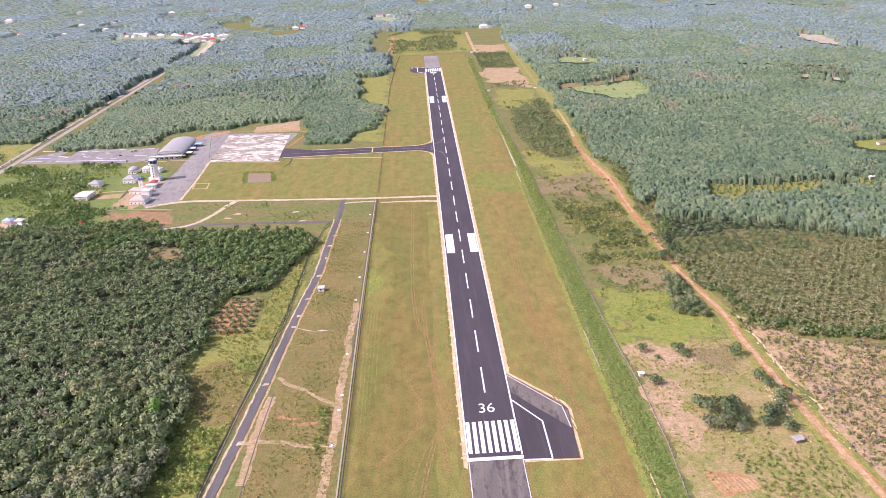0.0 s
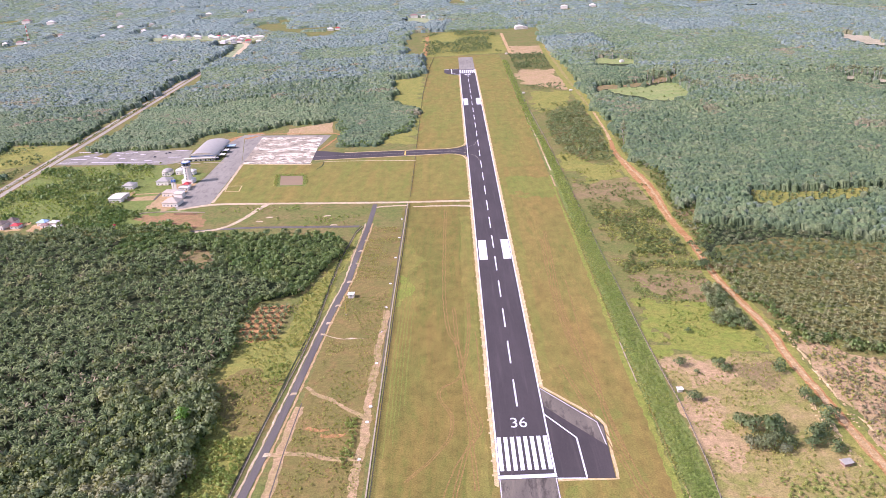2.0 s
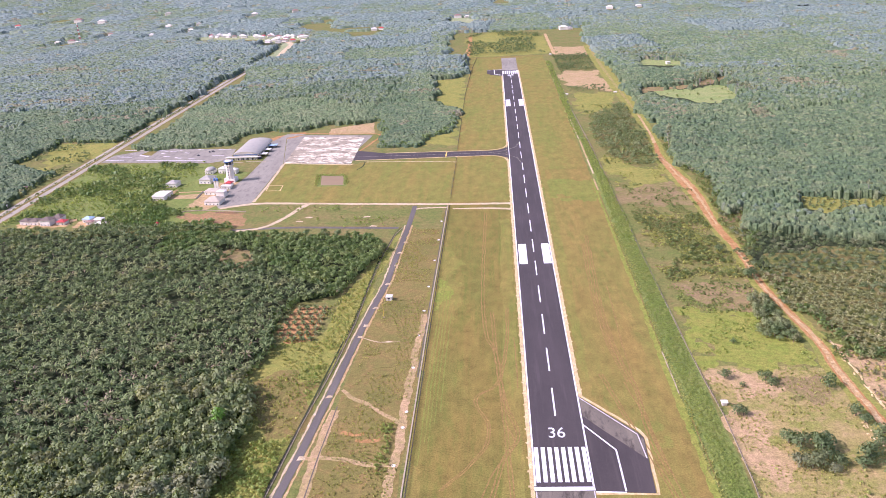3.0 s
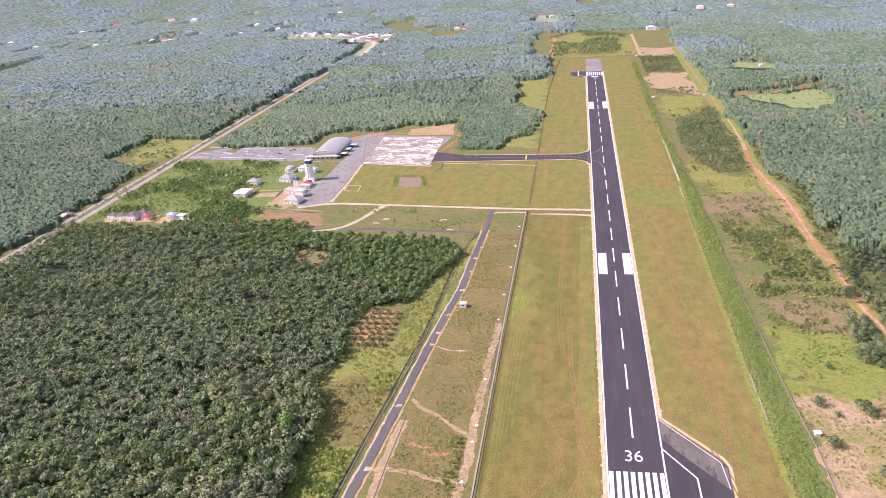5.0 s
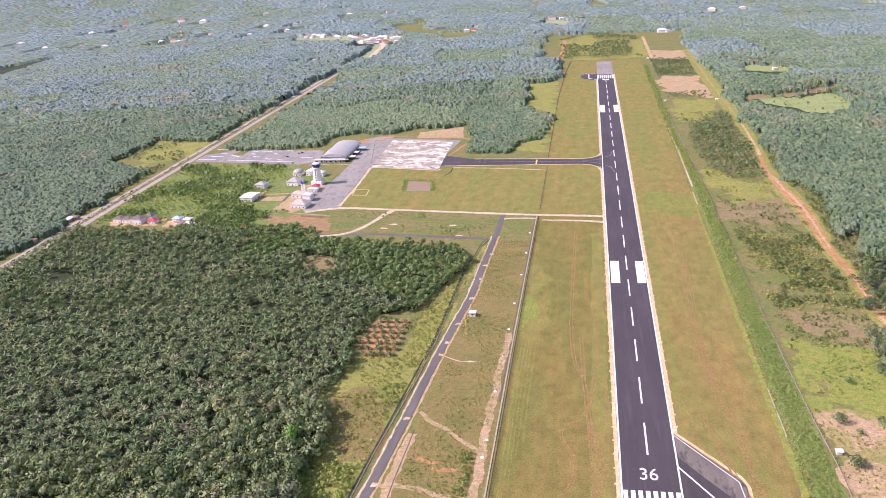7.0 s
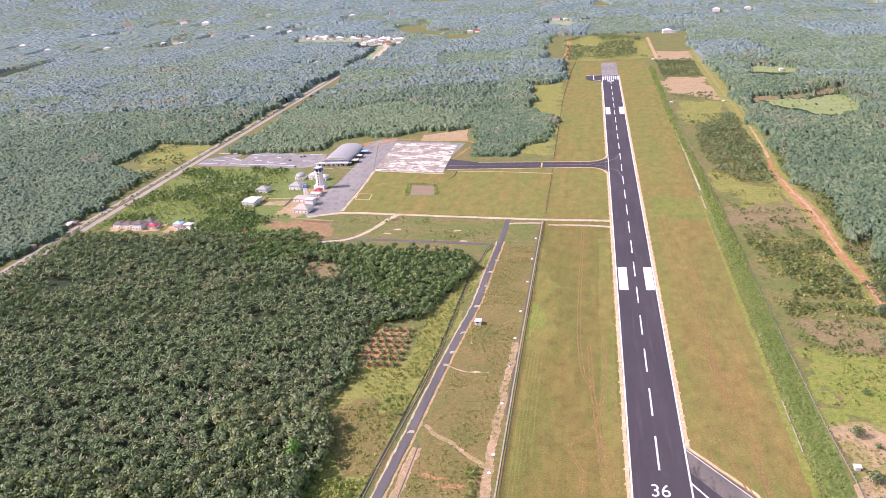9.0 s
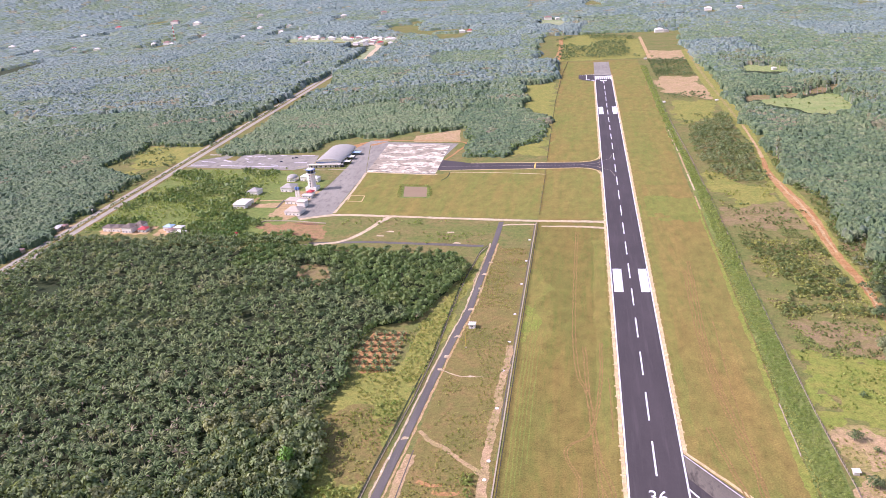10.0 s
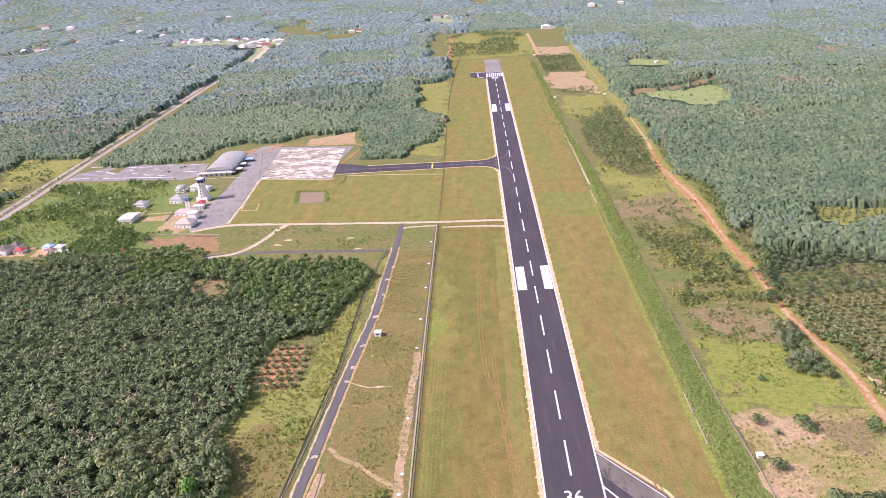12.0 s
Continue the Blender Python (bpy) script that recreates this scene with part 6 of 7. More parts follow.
for k_ in range(8):
    a_ = radians(45 * k_ + 22.5)
    part("mullion", tube(bmesh.new(), (4.45 * math.cos(a_), 4.45 * math.sin(a_), 20.3), (5.32 * math.cos(a_), 5.32 * math.sin(a_), 24.0), 0.12, 0.12, 5), M["white_wall"], ct)
    b_ = radians(45 * k_ + 67.5)
    part("railing", tube(bmesh.new(), (5.5 * math.cos(a_), 5.5 * math.sin(a_), 21.2), (5.5 * math.cos(b_), 5.5 * math.sin(b_), 21.2), 0.05, 0.05, 5), M["galvanised"], ct)
part("antenna", tube(bmesh.new(), (0, 0, 25), (0, 0, 30.5), 0.1, 0.05, 6), M["galvanised"], ct)
part("antenna", tube(bmesh.new(), (2, 1, 24.6), (2, 1, 28.5), 0.08, 0.04, 6), M["galvanised"], ct)
tagged(ct, "white octagonal control tower with a dark glazed cab", "control tower")

# terminal with a vaulted roof
tm = thing("terminal", -351, 698.5, 0, 0)
tm.scale = (1, 1, 0.8)
part("hall", boxed(-15.5, -36, -0.3, 15.5, 35, 6.6), M["white_wall"], tm)
bm_ = bmesh.new()
ring = []
for yy in (-38.5, 37):
    row = []
    for k_ in range(17):
        a_ = radians(160 - 140 * k_ / 16)
        row.append(bm_.verts.new((17.2 * math.cos(a_) / math.cos(radians(20)), yy, 7.0 + 5.2 * (math.sin(a_) - math.sin(radians(20))) / (1 - math.sin(radians(20))))))
    ring.append(row)
for k_ in range(16):
    bm_.faces.new((ring[0][k_], ring[0][k_ + 1], ring[1][k_ + 1], ring[1][k_]))
bmesh.ops.recalc_face_normals(bm_, faces=bm_.faces[:])
for f_ in bm_.faces[:]:
    if f_.normal.z < 0:
        f_.normal_flip()
bmesh.ops.solidify(bm_, geom=bm_.faces[:], thickness=0.45)
part("roof", bm_, M["grey_roof"], tm, "large curved grey metal roof")
bm_ = bmesh.new()
for k_ in range(9):
    yy = -38.4 + 75.3 * k_ / 8
    for j_ in range(16):
        a_, b_ = [radians(160 - 140 * q / 16) for q in (j_, j_ + 1)]
        p_ = [(17.2 * math.cos(c) / math.cos(radians(20)), yy, 7.15 + 5.2 * (math.sin(c) - math.sin(radians(20))) / (1 - math.sin(radians(20)))) for c in (a_, b_)]
        tube(bm_, p_[0], p_[1], 0.07, 0.07, 4)
part("roof_seams", bm_, M["grey_roof"], tm, "raised roof seams")
bm_ = bmesh.new()
vs_ = [bm_.verts.new((16.9 * math.cos(radians(160 - 140 * k_ / 16)) / math.cos(radians(20)), -36.2, 6.9 + 5.1 * (math.sin(radians(160 - 140 * k_ / 16)) - math.sin(radians(20))) / (1 - math.sin(radians(20))))) for k_ in range(17)]
bm_.faces.new(vs_[::-1])
part("gable", bm_, M["white_wall"], tm)
part("blue_band", boxed(-15.8, -36.6, 6.2, 15.8, -36.22, 7.2), M["blue_trim"], tm, "pale blue band under the roof")
part("glazing", boxed(-9, -36.3, 2.4, 9, -35.9, 4.4), M["glass"], tm)
part("canopy", boxed(-23, -43, 4.0, 17, -36.05, 4.6), M["white_roof"], tm, "white porch canopy")
for k_ in range(7):
    part("column", boxed(-22 + 6.2 * k_, -42.6, -0.2, -21.4 + 6.2 * k_, -42.0, 4.0), M["white_wall"], tm)
part("porch_block", boxed(-25, -41.6, -0.2, 13, -36.1, 3.9), M["white_wall"], tm, "white entrance block")
part("parapet", boxed(-25.4, -43.4, 4.6, 14, -42.9, 5.5), M["white_wall"], tm, "white parapet of the porch")
for k_ in range(6):
    part("entrance_window", boxed(-23 + 6.2 * k_, -41.7, 0.3, -19.4 + 6.2 * k_, -41.5, 2.9), M["glass"], tm)
for k_, (y0_, x1_) in enumerate(((-30, 26), (-8, 25), (14, 28))):
    part("side_canopy", boxed(16.2, y0_, 4.2, x1_, y0_ + 9, 4.7), M["white_roof" if k_ != 2 else "blue_roof"], tm, "flat canopy on the apron side")
    for sx in (18, x1_ - 0.8):
        for sy in (0.6, 8):
            part("post", boxed(sx, y0_ + sy, -0.2, sx + 0.35, y0_ + sy + 0.35, 4.2), M["dark_metal"], tm)
for k_ in range(10):
    part("side_window", boxed(15.46, -33 + 6.8 * k_, 1.2, 15.56, -29.5 + 6.8 * k_, 4.0), M["glass"], tm)
tagged(tm, "white terminal hall under a large curved grey roof", "terminal building")


def ground_tank():
    ob = thing("water_tank", -332, 659.5, 0, 0)
    part("shell", tube(bmesh.new(), (0, 0, -0.2), (0, 0, 3.2), 2.3, 2.3, 18), M["dark_metal"], ob)
    part("lid", tube(bmesh.new(), (0, 0, 3.2), (0, 0, 3.7), 2.35, 0.5, 18), M["grey_roof"], ob)
    tagged(ob, "round dark water tank beside the terminal", "water tank")


ground_tank()


def car(x, y, turn, paint, label):
    ob = thing("car", x, y, 0.1, turn)
    bm = bmesh.new()
    box(bm, -2.1, -0.85, 0.35, 2.1, 0.85, 0.95, 0.12)
    part("body", bm, M[paint], ob)
    bm = bmesh.new()
    bmesh.ops.create_cone(bm, cap_ends=True, segments=4, radius1=1.55, radius2=1.1, depth=0.6, matrix=Matrix.LocRotScale((-0.2, 0, 1.24), Euler((0, 0, radians(45))), None) @ Matrix.Diagonal((1, 1, 1, 1)))
    for v in bm.verts:
        v.co.y *= 0.7
    part("cabin", bm, M["glass"], ob)
    for sx in (-1.3, 1.3):
        for sy in (-0.8, 0.8):
            part("wheel", tube(bmesh.new(), (sx, sy - 0.1, 0.33), (sx, sy + 0.1, 0.33), 0.33, 0.33, 12), M["dark_metal"], ob)
    tagged(ob, label, "car")


car(-408, 706, 20, "dark_metal", "dark car parked on the car park")
car(-412, 703, 100, "dark_roof", "dark van parked near the terminal")
car(-421.8, 687, 5, "dark_metal", "dark car parked beside a kerb island")

for pts_ in ([(-541, 733), (-510, 729)], [(-508, 703), (-492, 692)], [(-537, 698), (-515, 693)], [(-472, 693), (-467, 690), (-462, 690)], [(-452, 684), (-447, 679), (-442, 678)], [(-431, 674), (-421, 671)], [(-490, 724), (-475, 718)], [(-471, 716), (-455, 718)], [(-501, 676), (-405, 662)], [(-434, 720), (-426, 719)], [(-403, 684), (-386, 682)], [(-525, 711), (-517, 710)], [(-404, 717), (-386, 716)], [(-545, 681), (-520, 679)], [(-480, 708), (-474, 704)], [(-447, 706), (-440, 703)]):
    part("kerb", slab_mesh("kerb", ribbon(pts_, 1.7), 0, 0.26, M["paint_thin"]), None, carpark)
part("island", slab_mesh("island", [(-507, 705), (-502, 723), (-491, 723), (-490, 698)], 0, 0.2, M["dry"]), None, carpark, "kerbed island with dry grass")
for pts_ in ([(-391, 663), (-365, 659)], [(-347, 648), (-320, 644)], [(-380, 650), (-350, 645)]):
    tagged(new("kerb", slab_mesh("kerb", ribbon(pts_, 1.8), 0, 0.2, M["concrete"])), "pale concrete kerb by the terminal", "kerb", kind="structure")
tagged(new("low_wall", slab_mesh("low_wall", ribbon([(-361, 451), (-357, 456), (-340, 457), (-323, 455), (-290, 448)], 0.8), -0.2, 0.9, M["concrete"])), "low pale retaining wall above the earth bank", "wall", kind="structure")
tagged(new("path", slab_mesh("path", ribbon([(-394, 525), (-361, 526), (-345, 524)], 3.0), -0.2, 0.12, M["tan"])), "pale sandy path between station houses", "path", kind="structure")
tagged(new("open_drain", slab_mesh("open_drain", ribbon([(-360, 500), (-361, 526)], 2.6), -0.2, 0.35, M["concrete_dark"])), "dark concrete open drain", "drain", kind="structure")
pl_me = mesh_from("pillar", box(bmesh.new(), -0.4, -0.4, -0.3, 0.4, 0.4, 1.7, 0.05), M["rust_roof"])
for k_ in range(11):
    tagged(new("pillar", pl_me), "short reddish brick pillar on the bank", "pillar", "row of pillars").location = (-321 + 2.4 * k_, 447.5 - 0.36 * k_, 0)

# worn ground round the tower and the station houses
for poly_, lab_ in (([(-358, 470), (-356, 530), (-326, 528), (-322, 470)], "worn pinkish ground round the station house"), ([(-418, 520), (-412, 536), (-392, 534), (-396, 518)], "bare soil beside a station house"), ([(-358, 540), (-352, 560), (-326, 556), (-328, 536)], "worn ground at the foot of the tower")):
    ragged("bare_ground", poly_, 0.09, M["pink"], lab_, "bare ground", 5, 1.4, 12.0)
# village by the highway
for poly_, lab_ in (([(-524, 420), (-524, 446), (-470, 444), (-468, 418)], "sandy yard round the row houses"), ([(-460, 416), (-458, 442), (-424, 436), (-426, 414)], "sandy yard round small houses"), ([(-572, 398), (-574, 452), (-566, 452), (-562, 400)], "trampled sandy pull-in beside the highway"), ([(-622, 604), (-606, 624), (-590, 612), (-588, 572), (-600, 572)], "bare sandy yard behind the roadside stalls")):
    ragged("yard", poly_, 0.09, M["tan"], lab_, "yard", 4, 1.4, 10.0)
for x_, y_, w_, d_, h_, r_, roof_, lab_, n_ in ((-517, 434, 10, 10, 4.6, 2.0, "dark_roof", "white row house with a dark tile roof", 2), (-506.5, 433, 10, 10, 4.6, 2.0, "dark_roof", "white row house with a dark tile roof", 2), (-492, 430, 11, 12, 6.2, 2.2, "dark_roof", "two-storey white house with a dark roof", 3), (-484, 438, 9, 9, 6.0, 3.0, "dark_roof", "white house with a steep dark roof", 2), (-477, 430, 9, 8, 3.4, 2.0, "red_roof", "small house with a bright red roof", 2), (-451, 434, 9, 8, 4.2, 2.2, "blue_roof", "house with a pale blue metal roof", 2), (-446, 427, 7, 6, 3.2, 1.2, "rust_roof", "small shed with a rusty roof", 1), (-432, 421, 9, 6, 3.0, 0.9, "white_roof", "low house with a pale metal roof", 2), (-438, 431, 8, 7, 4.4, 1.6, "white_roof", "white house with a pale metal roof", 2), (-372, 416, 4, 4, 2.6, 1.2, "red_roof", "tiny hut with a red roof at the plantation edge", 1)):
    house(x_, y_, w_, d_, h_, r_, roof_, lab_, TW, n=n_, group="village houses")
for x_, y_, w_, d_, roof_, lab_ in ((-578, 436, 7, 13, "white_roof", "roadside shop with a pale metal roof"), (-573, 441, 5, 6, "rust_roof", "roadside shed with a rusty roof"), (-575, 488, 8, 6, "white_roof", "small white shed beside the highway"), (-594, 585, 10, 6, "white_roof", "pale-roofed roadside house by the highway"), (-587, 577, 8, 5, "white_roof", "pale-roofed roadside stall by the highway"), (-590, 558, 9, 5, "rust_roof", "rusty-roofed roadside stall by the highway"), (-577, 370, 9, 8, "rust_roof", "rusty-roofed roadside house by the highway"), (-583, 345, 7, 6, "rust_roof", "rusty-roofed roadside stall by the highway"), (-588, 331, 6, 8, "blue_roof", "roadside house with a pale blue roof"), (-579, 395, 6, 8, "rust_roof", "roadside shed with a brown roof")):
    house(x_, y_, w_, d_, 3.4, 1.4, roof_, lab_, 3, n=2, group="roadside buildings", wall="concrete", category="shop")

# far houses standing in clearings drawn out towards the camera
far_kinds = [("white_roof", "far white house under a pale roof"), ("white_roof", "far white house under a pale roof"), ("rust_roof", "far white house with a brown roof"), ("red_roof", "far white house with a red roof"), ("grey_roof", "far white house with a grey roof")]
for k_, (x_, y_, s_) in enumerate(FAR_HOUSES):
    roof_, lab_ = far_kinds[int(5 * hashed(x_, y_, 7) ** 2.4)]
    house(x_, y_, 14 * s_, 10 * s_, 5 * s_, 2.6 * s_, roof_, lab_, 40 * (hashed(x_, y_, 8) - 0.5), n=0, group="far houses")

# lattice radio mast
rm = thing("radio_mast", -1290, 2140)
for z_ in range(0, 54, 6):
    m_ = M["red_roof"] if (z_ // 6) % 2 else M["white_wall"]
    w0_, w1_ = 2.4 - z_ * 0.035, 2.4 - (z_ + 6) * 0.035
    for sx, sy in ((-1, -1), (1, -1), (1, 1), (-1, 1)):
        part("leg", tube(bmesh.new(), (sx * w0_, sy * w0_, z_), (sx * w1_, sy * w1_, z_ + 6), 0.3, 0.3, 4), m_, rm)
        part("brace", tube(bmesh.new(), (sx * w0_, sy * w0_, z_), (-sy * w1_, sx * w1_, z_ + 6), 0.15, 0.15, 4), m_, rm)
tagged(rm, "red and white lattice radio mast among trees", "radio mast")

# ---- small things on the airfield ----
hut = thing("equipment_hut", -114.2, 226, 0, -3)
part("wall", boxed(-2.2, -2.2, -0.2, 2.2, 2.2, 3.0), M["white_wall"], hut)
part("roof", box(bmesh.new(), -2.6, -2.6, 3.0, 2.6, 2.6, 3.3, 0.05), M["white_roof"], hut)
part("louvre", boxed(-1.0, -2.26, 1.7, 1.0, -2.16, 2.5), M["dark_metal"], hut, "dark louvre")
part("door", boxed(-0.45, -2.25, 0, 0.45, -2.15, 1.5), M["galvanised"], hut)
tagged(hut, "small white equipment hut with a flat roof", "hut")
mast = thing("marker_mast", -114.8, 196)
part("pole", tube(bmesh.new(), (0, 0, -0.3), (0, 0, 11), 0.22, 0.14, 8), M["yellow_paint"], mast)
part("footing", boxed(-0.7, -0.7, -0.2, 0.7, 0.7, 0.35), M["concrete"], mast)
tagged(mast, "pale yellow pole on a concrete footing", "pole")
disc = mesh_from("light_base", tube(bmesh.new(), (0, 0, -0.2), (0, 0, 0.28), 1.15, 1.05, 18), M["paint"])
for x_, y_ in ((-86.1, 71), (-86.7, 55), (-86.6, 122), (-87.0, 166), (-86, 205), (-85.6, 248), (-84.5, 302), (-83.9, 350), (-88, 20), (-84, 400)):
    tagged(new("light_base", disc), "round white concrete lamp base in the grass", "lamp base", "lamp bases").location = (x_, y_, 0)
for k_, (x_, y_) in enumerate(((-139.5, 28), (-135, 89), (-128.6, 166), (-126.2, 183), (-123.2, 212), (-119.0, 255), (-116.6, 293), (-116.2, 322), (-114.2, 346), (-226, 412), (-219, 424), (-160, 420), (-150, 392))):
    s_ = 0.7 if k_ < 9 else 1.3
    patch("spilled_lime", [(x_ - 2.6 * s_, y_ - 1.6), (x_ - 1.5 * s_, y_ + 1.8), (x_ + 2.4 * s_, y_ + 1.5), (x_ + 3.0 * s_, y_ - 1.4)], 0.19, M["sand"], "whitish gravel spill across the road edge" if k_ < 9 else "heap of pale rubble on bare ground", "gravel", 0.5, 1.5)


def fence(name, line, gap, height, label, post_mat, wide=0.14, rails=(0.5, 1.0, 1.5), base=0.0, limit=300, rail_mat="dark_metal"):
    ob = thing(name, 0, 0)
    me = mesh_from("post", box(bmesh.new(), -wide, -wide, -0.3, wide, wide, height, 0.02), M[post_mat])
    rest, n = bmesh.new(), 0
    for (ax, ay), (bx, by) in zip(line, line[1:]):
        L = math.hypot(bx - ax, by - ay)
        for z in rails:
            part("rail", tube(bmesh.new(), (ax, ay, z * height / 1.8), (bx, by, z * height / 1.8), 0.045, 0.045, 4), M[rail_mat], ob)
        if base:
            m = Matrix.LocRotScale(((ax + bx) / 2, (ay + by) / 2, 0.12), Euler((0, 0, math.atan2(by - ay, bx - ax))), (L, base, 0.5))
            low = bmesh.new()
            bmesh.ops.create_cube(low, size=1.0, matrix=m)
            part("footing", low, M["concrete"], ob)
        for k in range(int(L / gap)):
            x, y = ax + (bx - ax) * k * gap / L, ay + (by - ay) * k * gap / L
            if n < limit and y > -60:
                part("post", me, None, ob).location = (x, y, 0)
                n += 1
            else:
                bmesh.ops.create_cube(rest, size=1.0, matrix=Matrix.LocRotScale((x, y, height / 2), None, (2 * wide, 2 * wide, height)))
    if len(rest.verts):
        tagged(part("far_posts", rest, M[post_mat], ob), kind="stuff")
    else:
        rest.free()
    return tagged(ob, label, "fence")


# posts coloured dark for the dots that their shadows make along the ditch
fence("boundary_fence", [(-79.4, -60), (-79.4, 200), (-78.4, 445)], 2.4, 1.9, "concrete post fence along the airfield ditch, posts darkened like their shadows", "concrete_dark", 0.22)
fence("boundary_fence", [(-78.4, 470), (-78.4, 628)], 3.0, 1.7, "wire fence beside the taxiway", "concrete_dark", 0.13, limit=60)
fence("boundary_fence", [(-79, 668), (-79.5, 1035), (-73.6, 1285), (-66, 1425)], 3.0, 2.0, "dark wire fence north of the taxiway", "concrete_dark", 0.16, limit=100)
fence("boundary_fence", [(-155, -60), (-149, 15), (-146, 57), (-142.3, 91), (-138, 132), (-134.4, 189), (-133.1, 248), (-130.4, 313), (-125, 369), (-120, 385)], 2.5, 2.3, "dark wire fence on posts beside the service road", "concrete_dark", 0.16, base=0.5)
fence("boundary_fence", [(88, -60), (92.5, 3), (93.5, 60), (91.8, 100), (91, 128), (90, 210), (89, 308), (89, 456), (87.4, 666), (83, 870), (78.2, 1083), (76.1, 1301)], 3.0, 1.9, "weathered concrete-footed wire fence beyond the ditch", "concrete", 0.12, base=0.26)
tagged(new("ditch_wall", slab_mesh("ditch_wall", [(-81.9, -60), (-81.9, 200), (-80.7, 446), (-79.9, 446), (-81.1, 200), (-81.1, -60)], -0.3, 0.42, M["concrete"])), "pale concrete lip of the airfield ditch", "ditch", kind="structure")
# ditches laid as flat dark strips, not cut into the ground
tagged(new("ditch", slab_mesh("ditch", ribbon([(-82.9, 110), (-82.7, 200), (-81.5, 446)], 0.8), -0.3, 0.1, M["concrete_dark"])), "dark open ditch", "ditch", kind="structure")
tagged(new("ditch", slab_mesh("ditch", ribbon([(-130.6, -40), (-130, 30), (-128.2, 78)], 0.7), -0.3, 0.14, M["concrete_dark"])), "dark narrow trench in orange soil", "ditch", kind="structure")
tagged(new("ditch", slab_mesh("ditch", ribbon([(-151.4, 0), (-144.0, 91), (-136.2, 189), (-132.4, 313)], 1.2), -0.3, 0.1, M["litter"])), "dark ditch beside the fence", "ditch", kind="structure")
for y0_, y1_, x_, m_, w_ in ((86, 112, 73.8, "concrete", 0.6), (113, 136, 73.6, "concrete", 0.6), (-45, -10, 76.3, "gravel", 0.7), (0, 60, 75.2, "dry", 0.8), (140, 330, 74.2, "dry", 0.8), (480, 520, 74.5, "pink", 1.6), (540, 600, 76.4, "sand", 1.6), (604, 690, 76.4, "pink", 1.8), (698, 735, 76, "sand", 1.6), (742, 838, 75.4, "sand", 1.6), (335, 470, 74.2, "dry", 0.9)):
    tagged(new("drain_wall", slab_mesh("drain_wall", outline(rect(x_ - w_ / 2, y0_, x_ + w_ / 2, y1_), 3, 0.2, y0_), -0.3, 0.3, M[m_])), "broken pale concrete lip of the boundary drain", "drain", kind="structure")
house(96.4, 73, 2.6, 2.4, 2.3, 0.4, "white_roof", "tiny white hut by the fence", 0, n=0, ridge=2.6, category="hut", name="hut")
house(160, -1, 4.2, 3.4, 2.2, 0.7, "grey_roof", "small field hut with a grey metal roof", 12, n=0, ridge=4.2, wall="rust_roof", category="hut", name="hut")
house(427, 425, 7, 5, 3, 1.2, "white_roof", "small pale-roofed hut on the slope", 10, n=0, category="hut", name="hut")
house(503, 548, 7, 5, 3, 1.2, "rust_roof", "small brown-roofed field hut", 10, n=0, category="hut", name="hut")
house(297, 1240, 7, 6, 4, 1.4, "white_roof", "white hut in a far clearing", 10, n=0, category="hut", name="hut")
house(86, 985, 3.4, 3, 2.2, 0.8, "white_roof", "white hut by the boundary fence", 0, n=0, category="hut", name="hut")
house(163, 985, 4, 3.4, 2.2, 0.8, "white_roof", "pale hut beside the paddock", 0, n=0, category="hut", name="hut")
house(88, 1418, 5, 4, 2.4, 0.9, "white_roof", "pale hut beyond the runway end", 0, n=0, category="hut", name="hut")
house(-245, 845, 9, 7, 4, 1.6, "white_roof", "white house at the wood's edge behind the apron", TW, n=2)
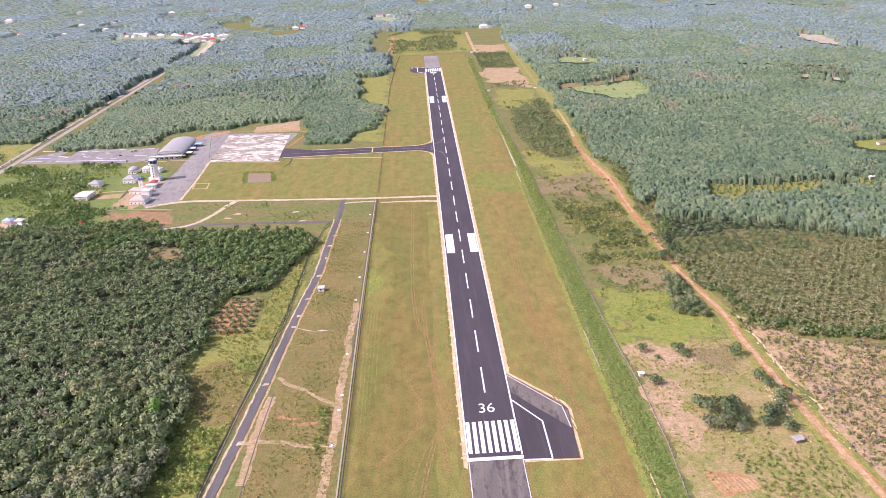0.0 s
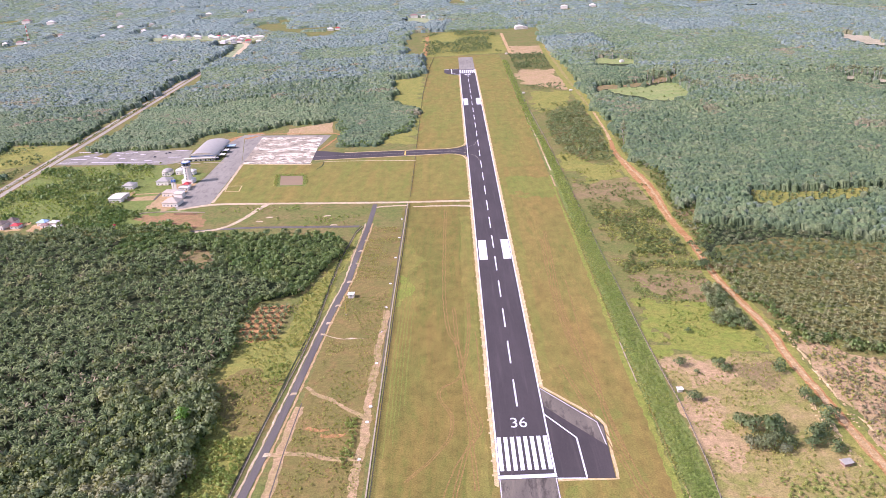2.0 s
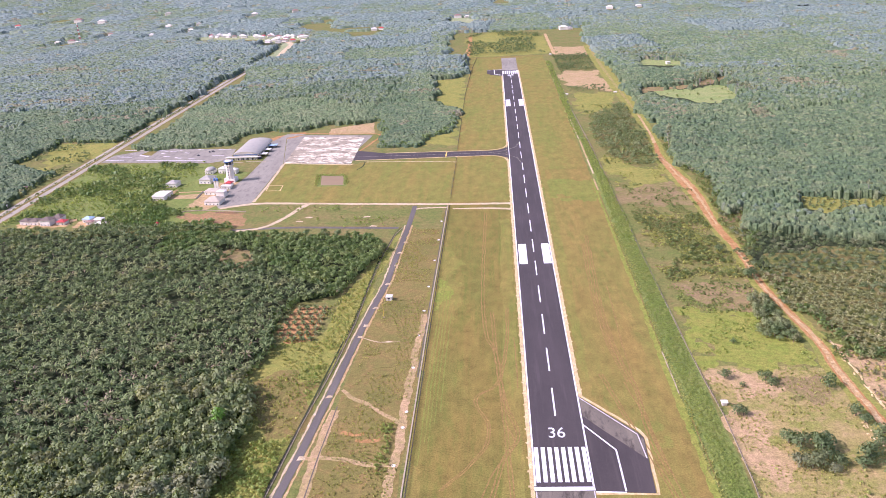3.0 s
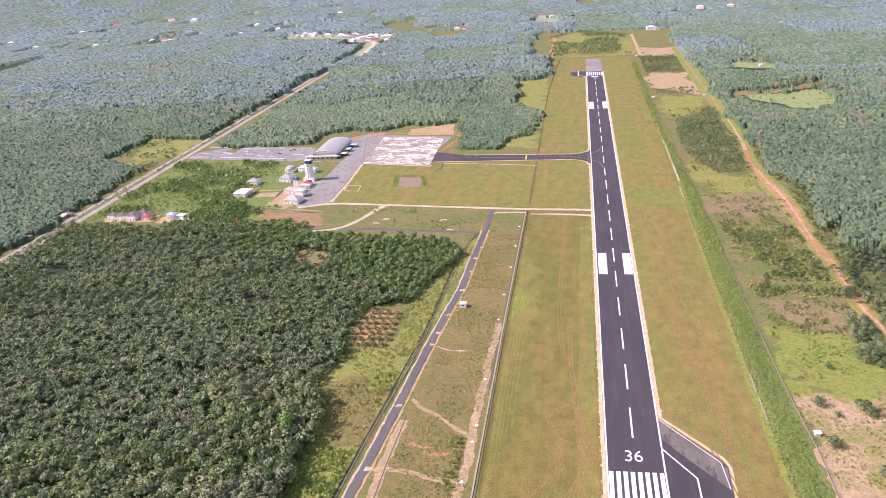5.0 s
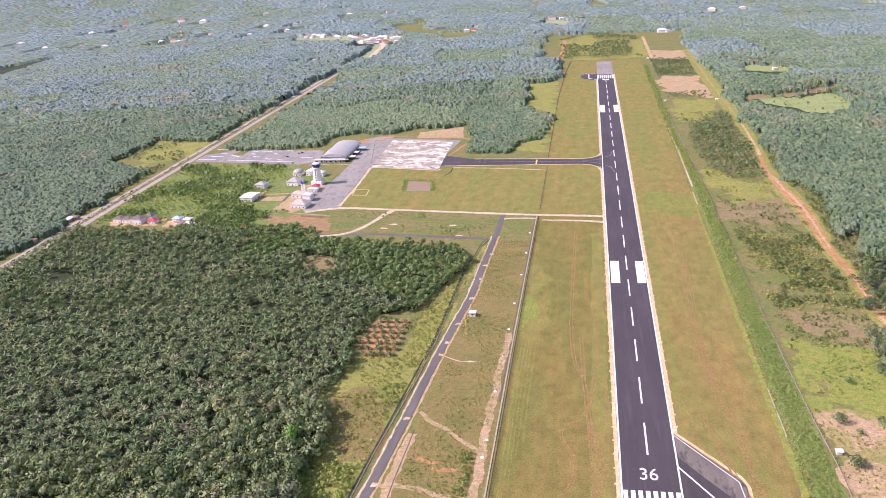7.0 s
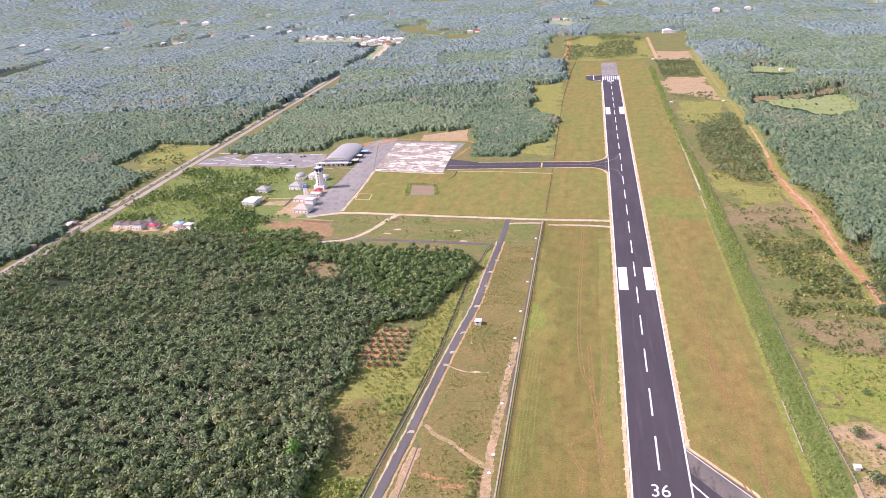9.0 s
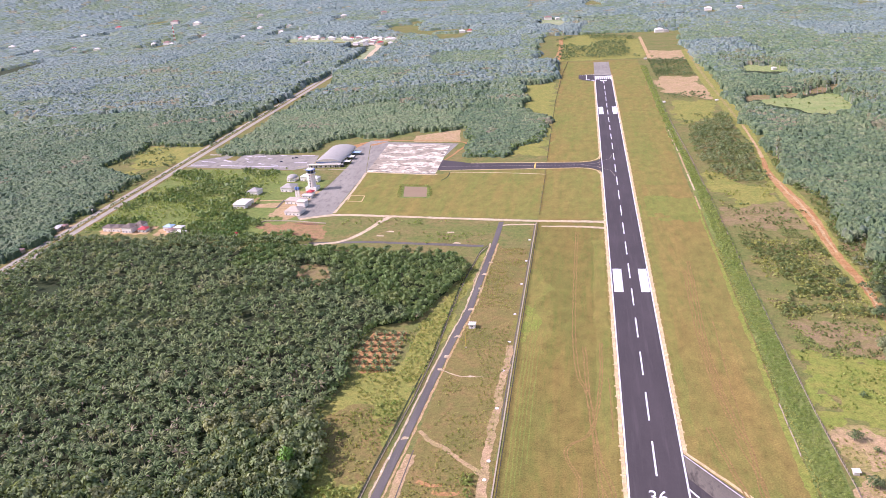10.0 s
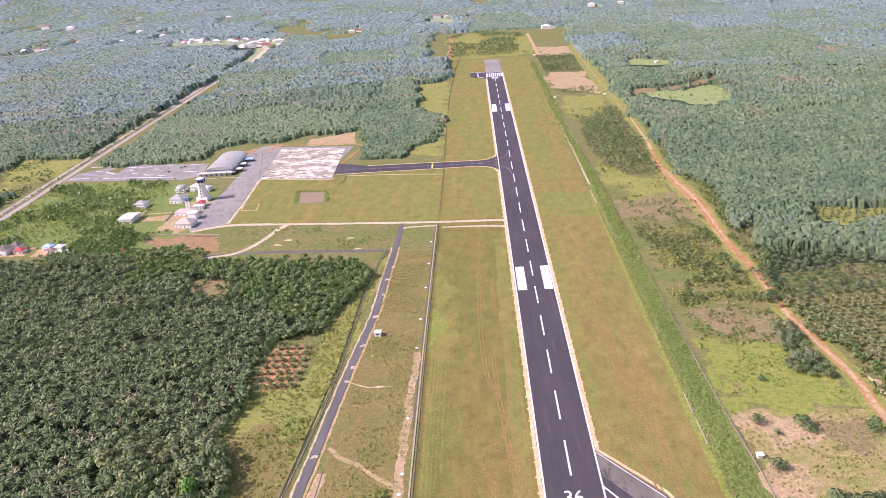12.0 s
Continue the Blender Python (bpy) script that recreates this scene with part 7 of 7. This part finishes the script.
# raised beds of the tilled plot
for k_ in range(9):
    x_ = 106 + 2.3 * k_
    tagged(new("seed_bed", slab_mesh("seed_bed", outline(ribbon([(x_, -25.5 - 0.4 * k_), (x_ + 3, -38 + 0.1 * k_)], 1.1), 1.5, 0.15, k_), 0, 0.28, M["pink"])), "raised bed of pale tilled soil", "seed bed", "raised beds")
# rubble and logs along the track
for x_, y0_, y1_, w_ in ((182.2, 58, 92, 1.4), (183.0, 98, 118, 1.8), (182.6, 122, 150, 2.4), (167.6, 22, 44, 2.0), (166.2, 48, 64, 1.6), (186, 20, 40, 1.2)):
    band("rubble_strip", [(x_, y0_), (x_ + 0.8, (y0_ + y1_) / 2), (x_ - 0.5, y1_)], [0.6, w_, 0.5], 0.17, M["gravel"], "broken line of pale rubble beside the track", "rubble", 1.2, 0.9, wander=1.0)
stone = mesh_from("boulder", bmesh.new(), M["gravel"])
bm_ = bmesh.new()
bmesh.ops.create_icosphere(bm_, subdivisions=1, radius=0.9)
for v in bm_.verts:
    v.co *= 0.75 + 0.5 * hashed(v.co.x * 7, v.co.y * 9, 2)
    v.co.z *= 0.55
bm_.to_mesh(stone)
bm_.free()
for k_ in range(70):
    u_ = hashed(k_, 3)
    x_ = 181.5 + 3.5 * (hashed(k_, 4) - 0.3) if k_ < 45 else 165 + 4 * (hashed(k_, 4) - 0.5)
    y_ = -10 + 150 * u_ if k_ < 45 else -5 + 60 * u_
    ob_ = tagged(new("boulder", stone), "pale broken rock beside the laterite track", "rock", "rocks along the track")
    ob_.matrix_world = pose(x_, y_, 0.15, 0, 0, 360 * u_) @ Matrix.Diagonal((0.4 + 0.7 * hashed(k_, 5), 0.4 + 0.7 * hashed(k_, 6), 0.7, 1))

# ---- apron slabs ----
su, sv = Vector((87 / 12, -14 / 12, 0)), Vector((-0.2, 8.55, 0))
slab_me = slab_mesh("slab", [(0.08, 0.05), tuple((su * 0.985)[:2]), tuple((su + sv)[:2]), (sv.x + 0.08, sv.y - 0.1)], 0, 0.14, M["concrete_slab"])
for i_ in range(12):
    for j_ in range(16):
        p_ = Vector((-294.3, 633.5, 0)) + su * i_ + sv * j_
        part("slab", slab_me, None, apron).location = p_
